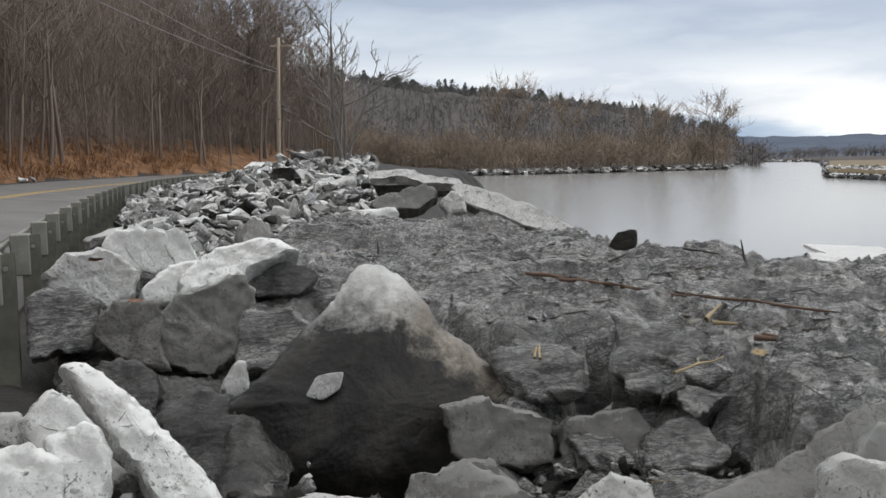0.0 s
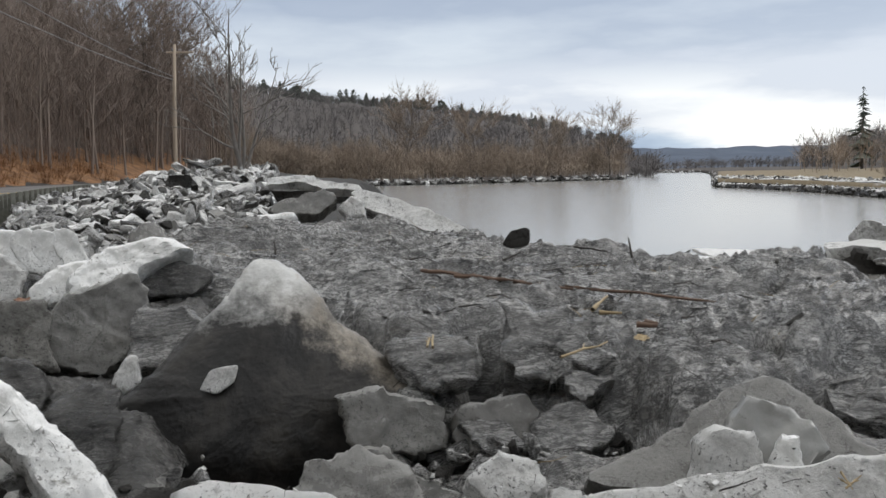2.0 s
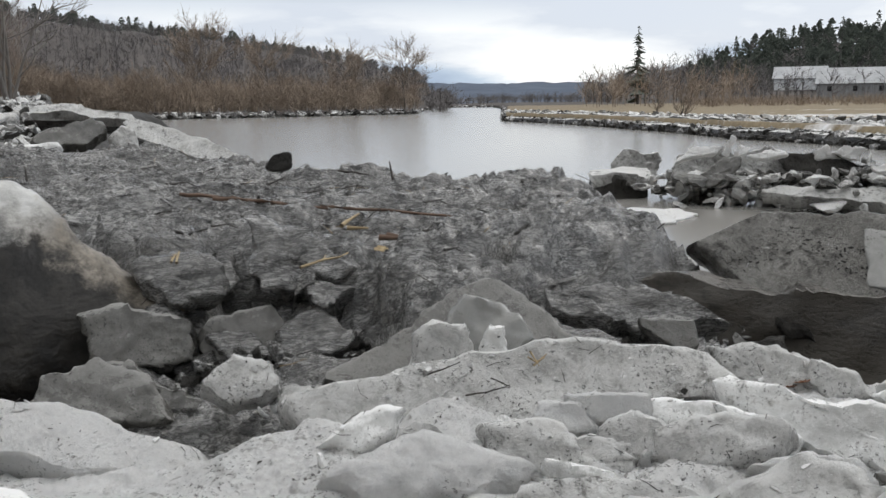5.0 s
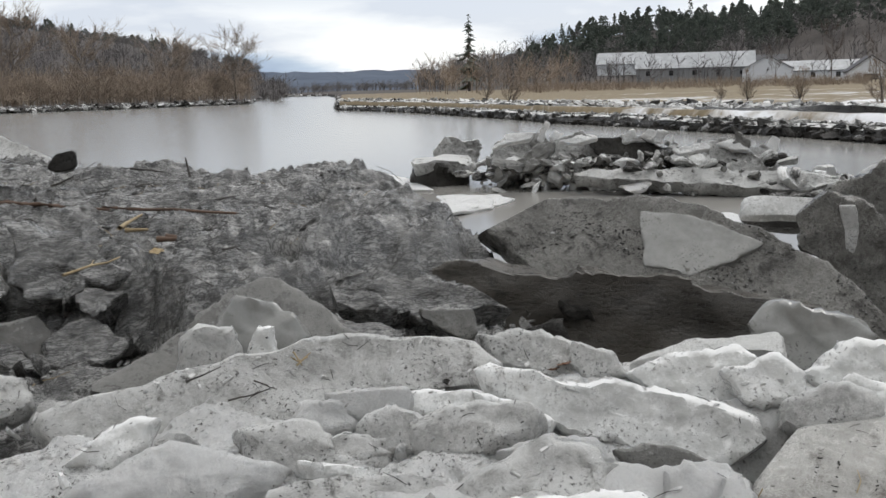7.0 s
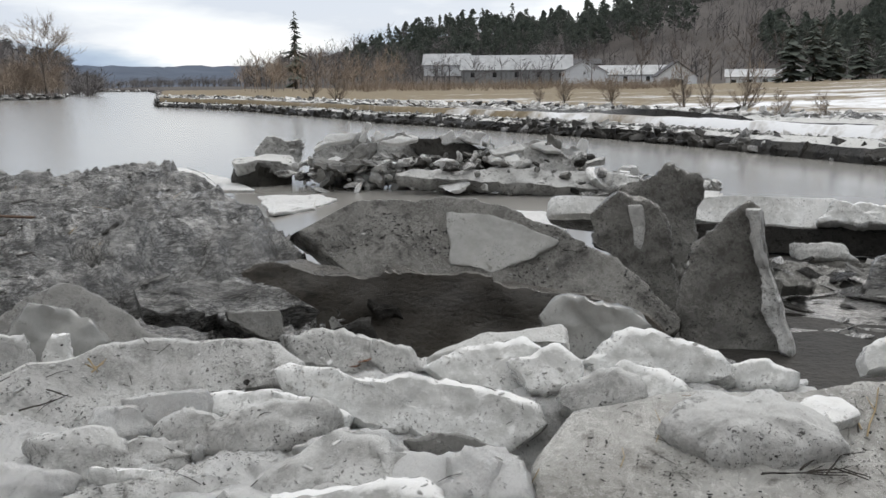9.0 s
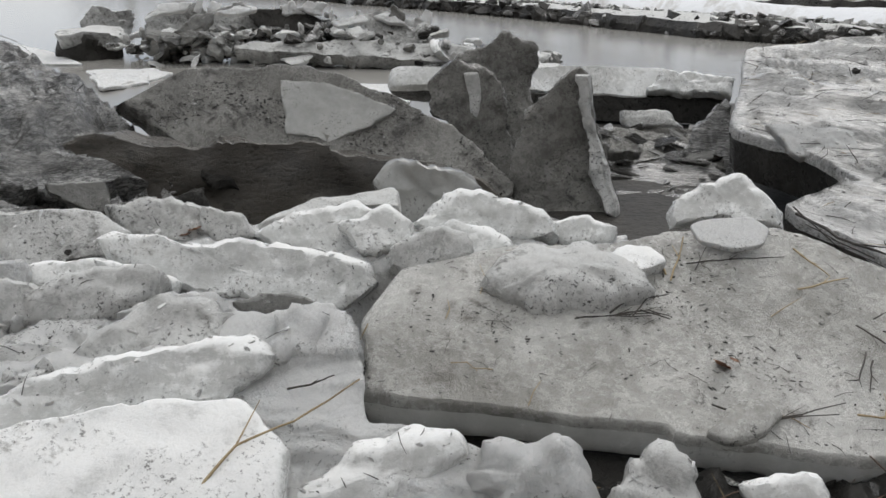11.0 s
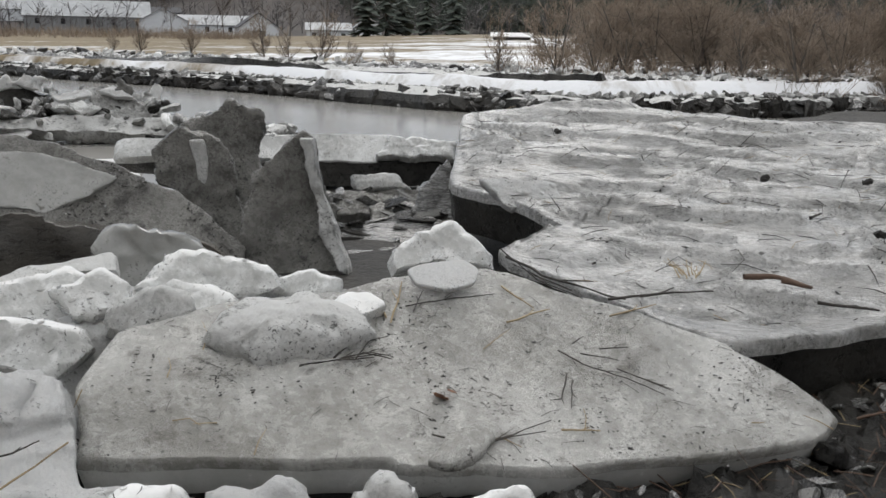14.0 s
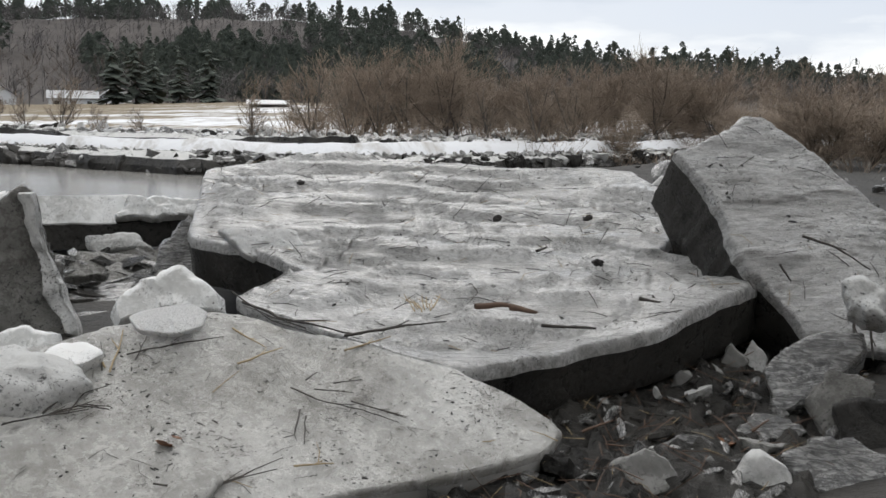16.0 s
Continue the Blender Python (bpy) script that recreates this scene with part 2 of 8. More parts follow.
def dome_material():
    """Clear dark ice whose top has frosted over and whose one flank is stained brown."""
    m, nt, b = mat_base("frosted_dark_ice", 0.30)
    b.inputs["Specular IOR Level"].default_value = 0.3
    tc, sp = nt.nodes.new("ShaderNodeTexCoord"), nt.nodes.new("ShaderNodeSeparateXYZ")
    nt.links.new(tc.outputs["Object"], sp.inputs["Vector"])
    mid = noise_node(nt, 6.0, 8, 0.7)
    big = noise_node(nt, 2.2, 4, 0.6, distort=0.4)
    dark = ramp_node(nt, blend_fac(nt, big, mid, 0.5), ((0.46, (0.006, 0.0055, 0.005)), (0.70, (0.045, 0.041, 0.035))))
    brown = ramp_node(nt, mid, ((0.40, (0.09, 0.08, 0.066)), (0.60, (0.27, 0.24, 0.20))))
    frost = ramp_node(nt, mid, ((0.40, (0.42, 0.42, 0.405)), (0.60, (0.58, 0.58, 0.565))))

    def edge(sock, scale, lo, hi):
        n = nt.nodes.new("ShaderNodeMath")
        n.operation = "MULTIPLY_ADD"
        n.inputs[1].default_value, n.inputs[2].default_value = 0.55, -0.27
        nt.links.new(mid, n.inputs[0])
        a = nt.nodes.new("ShaderNodeMath")
        nt.links.new(sock, a.inputs[0])
        nt.links.new(n.outputs[0], a.inputs[1])
        c = nt.nodes.new("ShaderNodeMapRange")
        c.inputs["From Min"].default_value, c.inputs["From Max"].default_value = lo, hi
        nt.links.new(a.outputs[0], c.inputs["Value"])
        return c.outputs["Result"]

    diag = nt.nodes.new("ShaderNodeMath")
    diag.operation = "MULTIPLY_ADD"
    diag.inputs[1].default_value = 0.8
    nt.links.new(sp.outputs["X"], diag.inputs[0])
    nt.links.new(sp.outputs["Y"], diag.inputs[2])
    col = mix_node(nt, edge(diag.outputs[0], 1, 0.34, 0.50), dark, brown)
    col = mix_node(nt, edge(sp.outputs["Y"], 1, 0.20, 0.48), col, mix_node(nt, edge(sp.outputs["X"], 1, 0.30, 0.42), frost, brown))
    nt.links.new(col, b.inputs["Base Color"])
    bump_node(nt, b, big, 0.35, 0.10)
    bump_node(nt, b, mid, 0.45, 0.035)
    return m


M["dome"] = dome_material()
M["ground_mud"] = two_tone("river_mud", (0.010, 0.009, 0.0075), (0.036, 0.032, 0.027), 2.2, 0.75, 0.7, 0.05, 14.0, kind="Position")
M["litter"] = two_tone("leaf_litter_bank", (0.13, 0.062, 0.028), (0.36, 0.19, 0.085), 0.8, 0.9, 0.8, 0.12, 5.0, kind="Position")
M["forest_floor"] = two_tone("forest_floor", (0.05, 0.042, 0.038), (0.10, 0.086, 0.078), 0.06, 0.95, 0.6, 0.3, 0.5, kind="Position")
# the blue of distance haze is mixed into the hill's colour
M["far_hill"] = two_tone("hazy_far_wooded_hill", (0.05, 0.07, 0.11), (0.08, 0.105, 0.15), 0.01, 1.0, 0.2, 0.5, 0.06, kind="Position")
M["bark"] = two_tone("grey_bark", (0.08, 0.069, 0.06), (0.19, 0.167, 0.146), 3.0, 0.9, 0.6, 0.03, 20.0, (1, 1, 0.25))
M["pale_bark"] = two_tone("pale_grey_bark", (0.20, 0.185, 0.17), (0.36, 0.335, 0.31), 3.0, 0.9, 0.5, 0.02, 20.0, (1, 1, 0.25))
M["twig"] = two_tone("twig_wood", (0.07, 0.055, 0.045), (0.14, 0.11, 0.09), 2.0, 0.9, 0.3, 0.01)
M["brush"] = two_tone("brown_brush", (0.20, 0.157, 0.120), (0.38, 0.305, 0.235), 0.25, 0.95, 0.2, 0.02)
M["wood_hill"] = two_tone("grey_bare_wood", (0.095, 0.088, 0.088), (0.19, 0.174, 0.168), 0.05, 0.95, 0.2, 0.02)
M["forest_twig"] = two_tone("grey_brown_twigs", (0.19, 0.150, 0.126), (0.35, 0.285, 0.24), 0.12, 0.95, 0.2, 0.02)
# green lightened and greyed, with distance haze put into it
M["conifer"] = two_tone("hazy_conifer_green", (0.060, 0.074, 0.060), (0.13, 0.148, 0.12), 0.4, 0.9, 0.3, 0.05)


def field_material():
    m, nt, b = mat_base("snowy_hayfield", 0.9)
    f = blend_fac(nt, noise_node(nt, 0.075, 7, 0.62, (1, 1, 1), "Position", 0.6), noise_node(nt, 0.55, 5, 0.7, (1, 1, 1), "Position", 0.5), 0.62)
    g = noise_node(nt, 2.5, 4, 0.7, None, "Position")
    grass = ramp_node(nt, g, ((0.3, (0.13, 0.10, 0.06)), (0.7, (0.27, 0.215, 0.13))))
    tc = nt.nodes.new("ShaderNodeNewGeometry")
    sp = nt.nodes.new("ShaderNodeSeparateXYZ")
    nt.links.new(tc.outputs["Position"], sp.inputs["Vector"])
    ma = nt.nodes.new("ShaderNodeMath")
    ma.operation = "MULTIPLY_ADD"
    ma.inputs[1].default_value = -0.0034
    ma.inputs[2].default_value = 0.135
    nt.links.new(sp.outputs["Y"], ma.inputs[0])
    ad = nt.nodes.new("ShaderNodeMath")
    nt.links.new(f, ad.inputs[0])
    nt.links.new(ma.outputs[0], ad.inputs[1])
    snow = ramp_node(nt, ad.outputs[0], ((0.46, (0, 0, 0)), (0.58, (1, 1, 1))))
    nt.links.new(mix_node(nt, snow, grass, (0.80, 0.81, 0.83)), b.inputs["Base Color"])
    bump_node(nt, b, g, 0.5, 0.08)
    return m


M["field"] = field_material()


def water_material():
    m, nt, b = mat_base("silty_river_water", 0.16)
    b.inputs["Base Color"].default_value = (0.30, 0.29, 0.27, 1)
    b.inputs["IOR"].default_value = 1.33
    b.inputs["Specular IOR Level"].default_value = 0.6
    f = noise_node(nt, 1.2, 4, 0.6, (1.0, 0.35, 1.0), "Position")
    bump_node(nt, b, f, 0.014, 0.05)
    return m


M["water"] = water_material()


# ---- builders ----
def part(name, bm, material, parent, label=""):
    me = bpy.data.meshes.new(name)
    bm.to_mesh(me)
    bm.free()
    return mesh_part(name, me, material, parent, label)


def mesh_part(name, me, material, parent, label="", smooth=False):
    if material and not me.materials:
        me.materials.append(material)
    if smooth:
        me.polygons.foreach_set("use_smooth", [True] * len(me.polygons))
    ob = new(name, me)
    if parent:
        ob.parent = parent
    if label:
        ob["label"] = label
    return ob


def raw_mesh(name, verts, faces):
    me = bpy.data.meshes.new(name)
    me.from_pydata([tuple(v) for v in verts], [], [tuple(f) for f in faces])
    me.update()
    return me


def box(bm, size, m=None, bevel=0.0):
    r = bmesh.ops.create_cube(bm, size=1.0, matrix=(m or Matrix()) @ Matrix.Diagonal((*size, 1)))
    if bevel:
        es = list({e for v in r["verts"] for e in v.link_edges})
        bmesh.ops.bevel(bm, geom=es, offset=bevel, segments=1, affect="EDGES")
    return r


def tube(verts, faces, path, radii, sides=5):
    """Append a tapered tube along path to verts and faces."""
    base = len(verts)
    for i, p in enumerate(path):
        d = (path[min(i + 1, len(path) - 1)] - path[max(i - 1, 0)]).normalized()
        u = d.orthogonal().normalized()
        v = d.cross(u)
        for k in range(sides):
            a = 2 * math.pi * k / sides
            verts.append(p + (u * math.cos(a) + v * math.sin(a)) * radii[i])
    for i in range(len(path) - 1):
        for k in range(sides):
            a, b = base + i * sides + k, base + i * sides + (k + 1) % sides
            faces.append((a, b, b + sides, a + sides))
    if radii[-1] > 0.004:
        faces.append(tuple(base + (len(path) - 1) * sides + k for k in range(sides)))


def lerp_table(table, x):
    return float(np.interp(x, [a for a, _ in table], [b for _, b in table]))


# ---- setting: ground, river, road ----
SHORE_NEAR = ((-180, 60), (-40, 60), (-12, 200), (0.5, 200), (1.5, 120), (3, 45), (6, 22), (10, 14), (20, 11), (35, 9.5), (48, 9.5), (53, 12), (62, 15), (80, 16), (88, 30), (120, 60), (180, 60))
SHORE_FAR = ((-180, 61), (-40, 61), (-12, 201), (1, 150), (10, 165), (17, 190), (18, 420), (21.8, 420), (22.4, 109), (30, 75), (36, 56), (45, 44), (53, 37), (60, 31.5), (65, 29), (75, 26), (88, 31), (120, 61), (180, 61))
RIDGE = ((-40, 6), (-8, 5.0), (-1, 4.0), (11, 2.7), (19, 0.8), (27, 0.5), (31, 1.4), (42, 2.6), (48, 3.2), (53, 4.5), (65, 5.2), (75, 4.1), (81, 3.4), (90, 2.2), (103, 0.9), (130, 0.8))
RAIL = ((-1.6, 2.2), (-2.35, 4.5), (-2.95, 6.2), (-3.55, 8.0), (-4.7, 11.4), (-6.9, 18.5), (-9.6, 28.0), (-12.2, 40.0), (-14.6, 56.0), (-15.6, 76.0), (-13.8, 100.0), (-8.5, 140.0), (-1.0, 200.0))
EYE_Z = 2.4


def rail_at(y):
    return float(np.interp(y, [b for _, b in RAIL], [a for a, _ in RAIL]))


def road_z(offset):
    """The road's height by the distance left of the rail: it is banked up away from the river."""
    return 1.0 + 0.075 * max(0.0, min(offset, 8.6))


def far_ridge(r, az):
    if r < 230 or az < -40:
        return -5.0
    k = min(1.0, (r - 230) / 620)
    top = EYE_Z + 850 * math.tan(radians(lerp_table(RIDGE, az)))
    return top * k * k * (3 - 2 * k)


def pile_top(x, y):
    """Height of the heaped ice between the road and the river."""
    r, az = math.hypot(x, y), math.degrees(math.atan2(x, y))
    z = 1.05 + 0.95 * min(1.0, max(0.0, (r - 7) / 26)) + 0.45 * min(1.0, max(0.0, (r - 33) / 30))
    z = min(z, 1.2 + 0.17 * max(0.0, x - rail_at(y)))
    left = min(1.0, max(0.0, (5 - az) / 9)) * min(1.0, max(0.0, (r - 7.5) / 2.5))
    return 0.3 + (z - 0.3) * left


def ground_height(x, y):
    r, az = math.hypot(x, y), math.degrees(math.atan2(x, y))
    n = noise.fractal(Vector((x * 0.3, y * 0.3, 3.0)), 0.8, 2.0, 4)
    wav = noise.fractal(Vector((x * 0.012, y * 0.012, 7.0)), 0.8, 2.0, 4)
    off = (rail_at(y) - x) * 0.96
    if y < 2.2:
        off = max(off, (1.6 - y) * 0.9 - 3.2 + (-x) * 0.3)
    if off > 0.0 and az < 2 or off > 0 and y < 2.2:
        if off < 9.2:
            return max(far_ridge(r, az), road_z(off) - 0.06)
        up = off - 9.2
        return max(far_ridge(r, az), road_z(9) + 0.05 + min(up, 7) * 0.42 + max(0.0, min(up - 7, 110)) * 0.52 + 0.12 * n)
    near, far = lerp_table(SHORE_NEAR, az), lerp_table(SHORE_FAR, az)
    if r < near:
        z = 0.30 + 0.10 * n
        if az < 10 and r > 7.5:
            z = max(z, pile_top(x, y) - 0.22 + 0.25 * n)
        s = (near - r) / max(1.6, near * 0.04)
        z = -1.0 + (z + 1.0) * min(1.0, max(0.0, s))
        b = min(1.0, max(0.0, (off + 1.6) / 1.6))
        return z * (1 - b) + 0.95 * b
    if r < far:
        return -1.0
    z = -1.0 + 1.9 * min(1.0, (r - far) / 2.5)
    z += (0.006 + 0.007 * min(1.0, max(0.0, (az - 52) / 14))) * min(r - far, 160) * (1 if az > 20 else 0) + 0.10 * n
    ridge = lerp_table(RIDGE, az)
    start, full = (230, 850) if az < 19 else (215, 470)
    if 17.5 < az < 29:
        start, full = 900, 2600
        ridge = max(ridge, 1.05)
    k = min(1.0, max(0.0, (r - start) / (full - start)))
    top = EYE_Z + full * math.tan(radians(ridge))
    return z + (top - z) * (k * k * (3 - 2 * k)) + 6 * wav * k


def build_ground():
    az = [-180 + 4 * i for i in range(35)] + [-40 + 0.5 * i for i in range(340)] + [130 + 4 * i for i in range(13)]
    def rings(a):
        near, far = lerp_table(SHORE_NEAR, a), lerp_table(SHORE_FAR, a)
        edge = max(1.6, near * 0.04)
        out = [0.3 + (near - edge) * ((math.exp(3.2 * i / 90) - 1) / (math.exp(3.2) - 1)) for i in range(90)]
        out += [near - edge * (1 - i / 5) for i in range(5)]
        out += [near + (far - near) * (i / 12) for i in range(12)]
        out += [far + 2.5 * i / 5 for i in range(6)]
        return out + [(far + 2.5) * ((4500 / (far + 2.5)) ** (i / 80)) for i in range(1, 81)]

    grid = [rings(a) for a in az]
    count = len(grid[0])
    verts, faces, mats = [(0, 0, ground_height(0.0, 0.01))], [], []
    for i in range(count):
        for j, a in enumerate(az):
            x, y = grid[j][i] * math.sin(radians(a)), grid[j][i] * math.cos(radians(a))
            verts.append((x, y, ground_height(x, y)))
    w = len(az)
    for j in range(w):
        faces.append((0, 1 + j, 1 + (j + 1) % w))
        mats.append(0)
    for i in range(count - 1):
        for j in range(w):
            k = (j + 1) % w
            faces.append((1 + i * w + j, 1 + i * w + k, 1 + (i + 1) * w + k, 1 + (i + 1) * w + j))
            q, a = grid[j][i], az[j]
            x, y = q * math.sin(radians(a)), q * math.cos(radians(a))
            off = (rail_at(y) - x) * 0.96
            far = lerp_table(SHORE_FAR, a)
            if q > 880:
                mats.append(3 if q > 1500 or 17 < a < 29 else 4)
            elif off > 8.8 and a < 2:
                mats.append(1 if off < 17 and q < 150 else 4)
            elif i < 111 or a < -12 and q < 60:
                mats.append(0)
            elif a > 20:
                mats.append(2 if q < 190 and (a < 78 or q < 70) else 4)
            else:
                mats.append(4)
    me = raw_mesh("ground", verts, [tuple(reversed(f)) for f in faces])
    for k in ("ground_mud", "litter", "field", "far_hill", "forest_floor"):
        me.materials.append(M[k])
    me.polygons.foreach_set("material_index", mats)
    g = mesh_part("ground", me, None, None, smooth=True)
    tagged(g, "muddy river bank, snowy fields and wooded hillsides", "ground", kind="structure")
    bm = bmesh.new()
    bmesh.ops.create_circle(bm, cap_ends=True, segments=96, radius=900)
    wtr = part("water", bm, M["water"], None)
    tagged(wtr, "calm silty grey-brown river in flood", "water", kind="structure")


build_ground()


def build_road():
    """Asphalt strip left of the rail with a double yellow centre line and a shoulder."""
    ys = [1.0 + 0.8 * i for i in range(60)] + [49 + 3 * i for i in range(45)]

    def strip(name, o0, o1, lift, mat, label, cat, parent=None, thick=0.05, dash=None):
        verts, faces = [], []
        for y in ys:
            for o in (o0, o1):
                dx = rail_at(y + 0.5) - rail_at(y - 0.5)
                n = Vector((-1, dx, 0)).normalized()
                p = Vector((rail_at(y), y, 0)) + n * o
                verts.append((p.x, p.y, road_z(o) + lift))
                verts.append((p.x, p.y, road_z(o) + lift - thick))
        for i in range(len(ys) - 1):
            a, b = 4 * i, 4 * i + 4
            faces += [(a, b, b + 2, a + 2), (a, a + 1, b + 1, b), (a + 2, b + 2, b + 3, a + 3)]
        ob = mesh_part(name, raw_mesh(name, verts, faces), mat, parent)
        if not parent:
            tagged(ob, label, cat, kind="structure")
        return ob

    asphalt = two_tone("worn_asphalt", (0.13, 0.125, 0.12), (0.19, 0.18, 0.175), 0.6, 0.75, 0.4, 0.01, 30, kind="Position")
    shoulder = two_tone("dark_wet_shoulder", (0.035, 0.033, 0.031), (0.07, 0.066, 0.06), 0.8, 0.6, 0.5, 0.02, 20, kind="Position")
    yellow = two_tone("worn_yellow_paint", (0.42, 0.27, 0.05), (0.55, 0.37, 0.10), 1.0, 0.7, 0.2, 0.003, kind="Position")
    road = strip("road", 1.5, 8.2, 0.0, asphalt, "worn grey asphalt road along the river", "road")
    strip("shoulder", 0.25, 1.5, -0.012, shoulder, "dark wet road shoulder", "road")
    strip("centre_line", 4.75, 4.87, 0.006, yellow, "", "", road, 0.004)
    strip("centre_line", 5.0, 5.12, 0.006, yellow, "", "", road, 0.004)
    strip("verge", 8.2, 9.3, -0.02, M["ground_mud"], "muddy road verge with snow crumbs", "ground")


build_road()


# ---- ice ----
def chisel(verts, rnd, count, low, high, flat=0.55):
    """Cut flat facets into a piece by pressing its vertices back to random planes."""
    for _ in range(count):
        d = Vector((rnd.gauss(0, 1), rnd.gauss(0, 1), rnd.gauss(0, flat))).normalized()
        reach = max(v.dot(d) for v in verts)
        off = reach * rnd.uniform(low, high)
        for v in verts:
            k = v.dot(d) - off
            if k > 0:
                v -= d * (k * 0.92)


def terraces(w):
    f = math.floor(w)
    k = w - f
    return f + min(1.0, max(0.0, (k - 0.55) / 0.3))


def ice_mesh(plan, thick, seed, rough=0.03, bulge=0.0, layers=0.0, facets=4, soft=False):
    """A broken piece of river ice: a ragged outline, a worn rim, facets, an uneven face and melted sides."""
    rnd = random.Random(seed)
    so = Vector((rnd.uniform(-50, 50), rnd.uniform(-50, 50), rnd.uniform(-50, 50)))
    pts = [Vector((x, y, 0)) * (1.09 if soft else 1.0) for x, y in plan]
    area = sum(a.x * b.y - b.x * a.y for a, b in zip(pts, pts[1:] + pts[:1]))
    if area < 0:
        pts.reverse()
    per = sum((a - b).length for a, b in zip(pts, pts[1:] + pts[:1]))
    size = math.sqrt(abs(area) / 2)
    rough *= min(1.0, size / 0.5)
    step = max(per / (110 if size < 1.2 else 260), 0.022)
    ring = []
    for a, b in zip(pts, pts[1:] + pts[:1]):
        n = max(2, int((b - a).length / step))
        ring += [a.lerp(b, i / n) for i in range(n)]
    ring = [(ring[i - 1] + ring[i] * 2 + ring[(i + 1) % len(ring)]) / 4 for i in range(len(ring))]
    c = sum(ring, Vector()) / len(ring)
    amp = rough * 1.2
    ring = [p + (p - c).normalized() * amp * (noise.fractal(p * (1.8 / max(size, 0.15)) + so, 0.6, 2.1, 5) + 0.35 * abs(noise.noise(p * 14 + so))) for p in ring]
    b = min(0.13 * size, 0.28 * thick, 0.045) if not soft else min(0.30 * size, 0.45 * thick, 0.11)
    prof = [(0.0, -thick), (0.45, -thick * 0.98), (1 - 1.6 * b / size, -thick * 0.94), (1 - 0.7 * b / size, -thick * 0.78), (0.993, -thick * 0.5), (1.0, -max(min(thick * 0.25, 2 * b), b)),
            (1.0, -b), (1 - 0.12 * b / size, -0.5 * b), (1 - 0.4 * b / size, -0.17 * b), (1 - 1.0 * b / size, 0.0)]
    k = max(5, min(80 if layers else 22, int(size / (0.035 if layers else 0.045))))
    prof += [((1 - 1.0 * b / size) * (1 - (i / k)), 0.0) for i in range(1, k)]
    rim = 6
    verts, faces = [], []
    n = len(ring)
    for s, z in prof[1:]:
        for p in ring:
            q = c + (p - c) * s
            q.z = z + bulge * size * (1 - s * s) * (1 if z > -0.5 * thick else 0)
            f1 = noise.noise_vector(q * (1.5 / max(size, 0.3)) + so) * rough * 0.9
            f2 = noise.noise_vector(q * (5.0 / max(size, 0.5)) + so) * rough * 0.5
            f3 = noise.noise_vector(q * 19.0 + so) * (min(rough * 0.35, 0.009) if size < 0.6 else 0.0)
            out = q - c
            way = out.normalized() * min(1.0, math.hypot(out.x, out.y) / (0.55 * size))
            if not soft and not layers and (facets == 9 or rough >= 0.045 * min(1.0, size / 0.5)):
                # torn, craggy faces
                g = q * (2.4 / max(size, 0.25)) + so
                g += noise.noise_vector(g * 1.3) * 0.4
                crag = (1 - 2.2 * abs(noise.noise(g))) + 0.55 * (1 - 2.2 * abs(noise.noise(g * 2.3))) + 0.35 * (1 - 2.2 * abs(noise.noise(g * 5.1)))
                f3 += way * min(0.075 * size, 0.035) * crag
            if soft:
                # melt hollows and a granular skin
                f3 += way * (0.045 * size * noise.noise(q * (3.4 / max(size, 0.2)) + so) + 0.010 * noise.noise(q * 31.0 + so) + 0.007 * noise.noise(q * 55.0 + so))
            if layers:
                w = noise.fractal(Vector((q.x * 0.28 + 0.2 * q.y, q.y * 1.15, 0)) + so, 0.7, 2.1, 5)
                w2 = noise.fractal(Vector((q.x * 1.1, q.y * 5.0, 4)) + so, 0.5, 2.1, 5)
                q.z += layers * (0.8 * w + 0.6 * terraces(2.2 * w + 0.35 * w2) + 0.30 * w2) * (min(1.0, (1.03 - s) * 7) if z > -0.5 * thick else 0.0)
            verts.append(q + f1 + f2 + f3)
    if not layers:
        chisel(verts, rnd, facets, 0.86, 0.99)
    m = len(prof) - 1
    for i in range(m - 1):
        for j in range(n):
            a, d = i * n + j, i * n + (j + 1) % n
            faces.append((a, d, d + n, a + n))
    top, bot = len(verts), len(verts) + 1
    verts.append(sum((Vector(v) for v in verts[-n:]), Vector()) / n)
    verts.append(c + Vector((0, 0, -thick)))
    for j in range(n):
        faces.append(((m - 1) * n + j, (m - 1) * n + (j + 1) % n, top))
        faces.append(((j + 1) % n, j, bot))
    me = raw_mesh("ice", verts, faces)
    return me, n * (rim - 2)


def used(verts, faces):
    """The vertices that some faces use, with the faces counted anew."""
    keep = sorted({i for f in faces for i in f})
    at = {k: n for n, k in enumerate(keep)}
    return [verts[k] for k in keep], [tuple(at[i] for i in f) for f in faces]


PIECE = [0]
STRANDED = {}
LAID = []


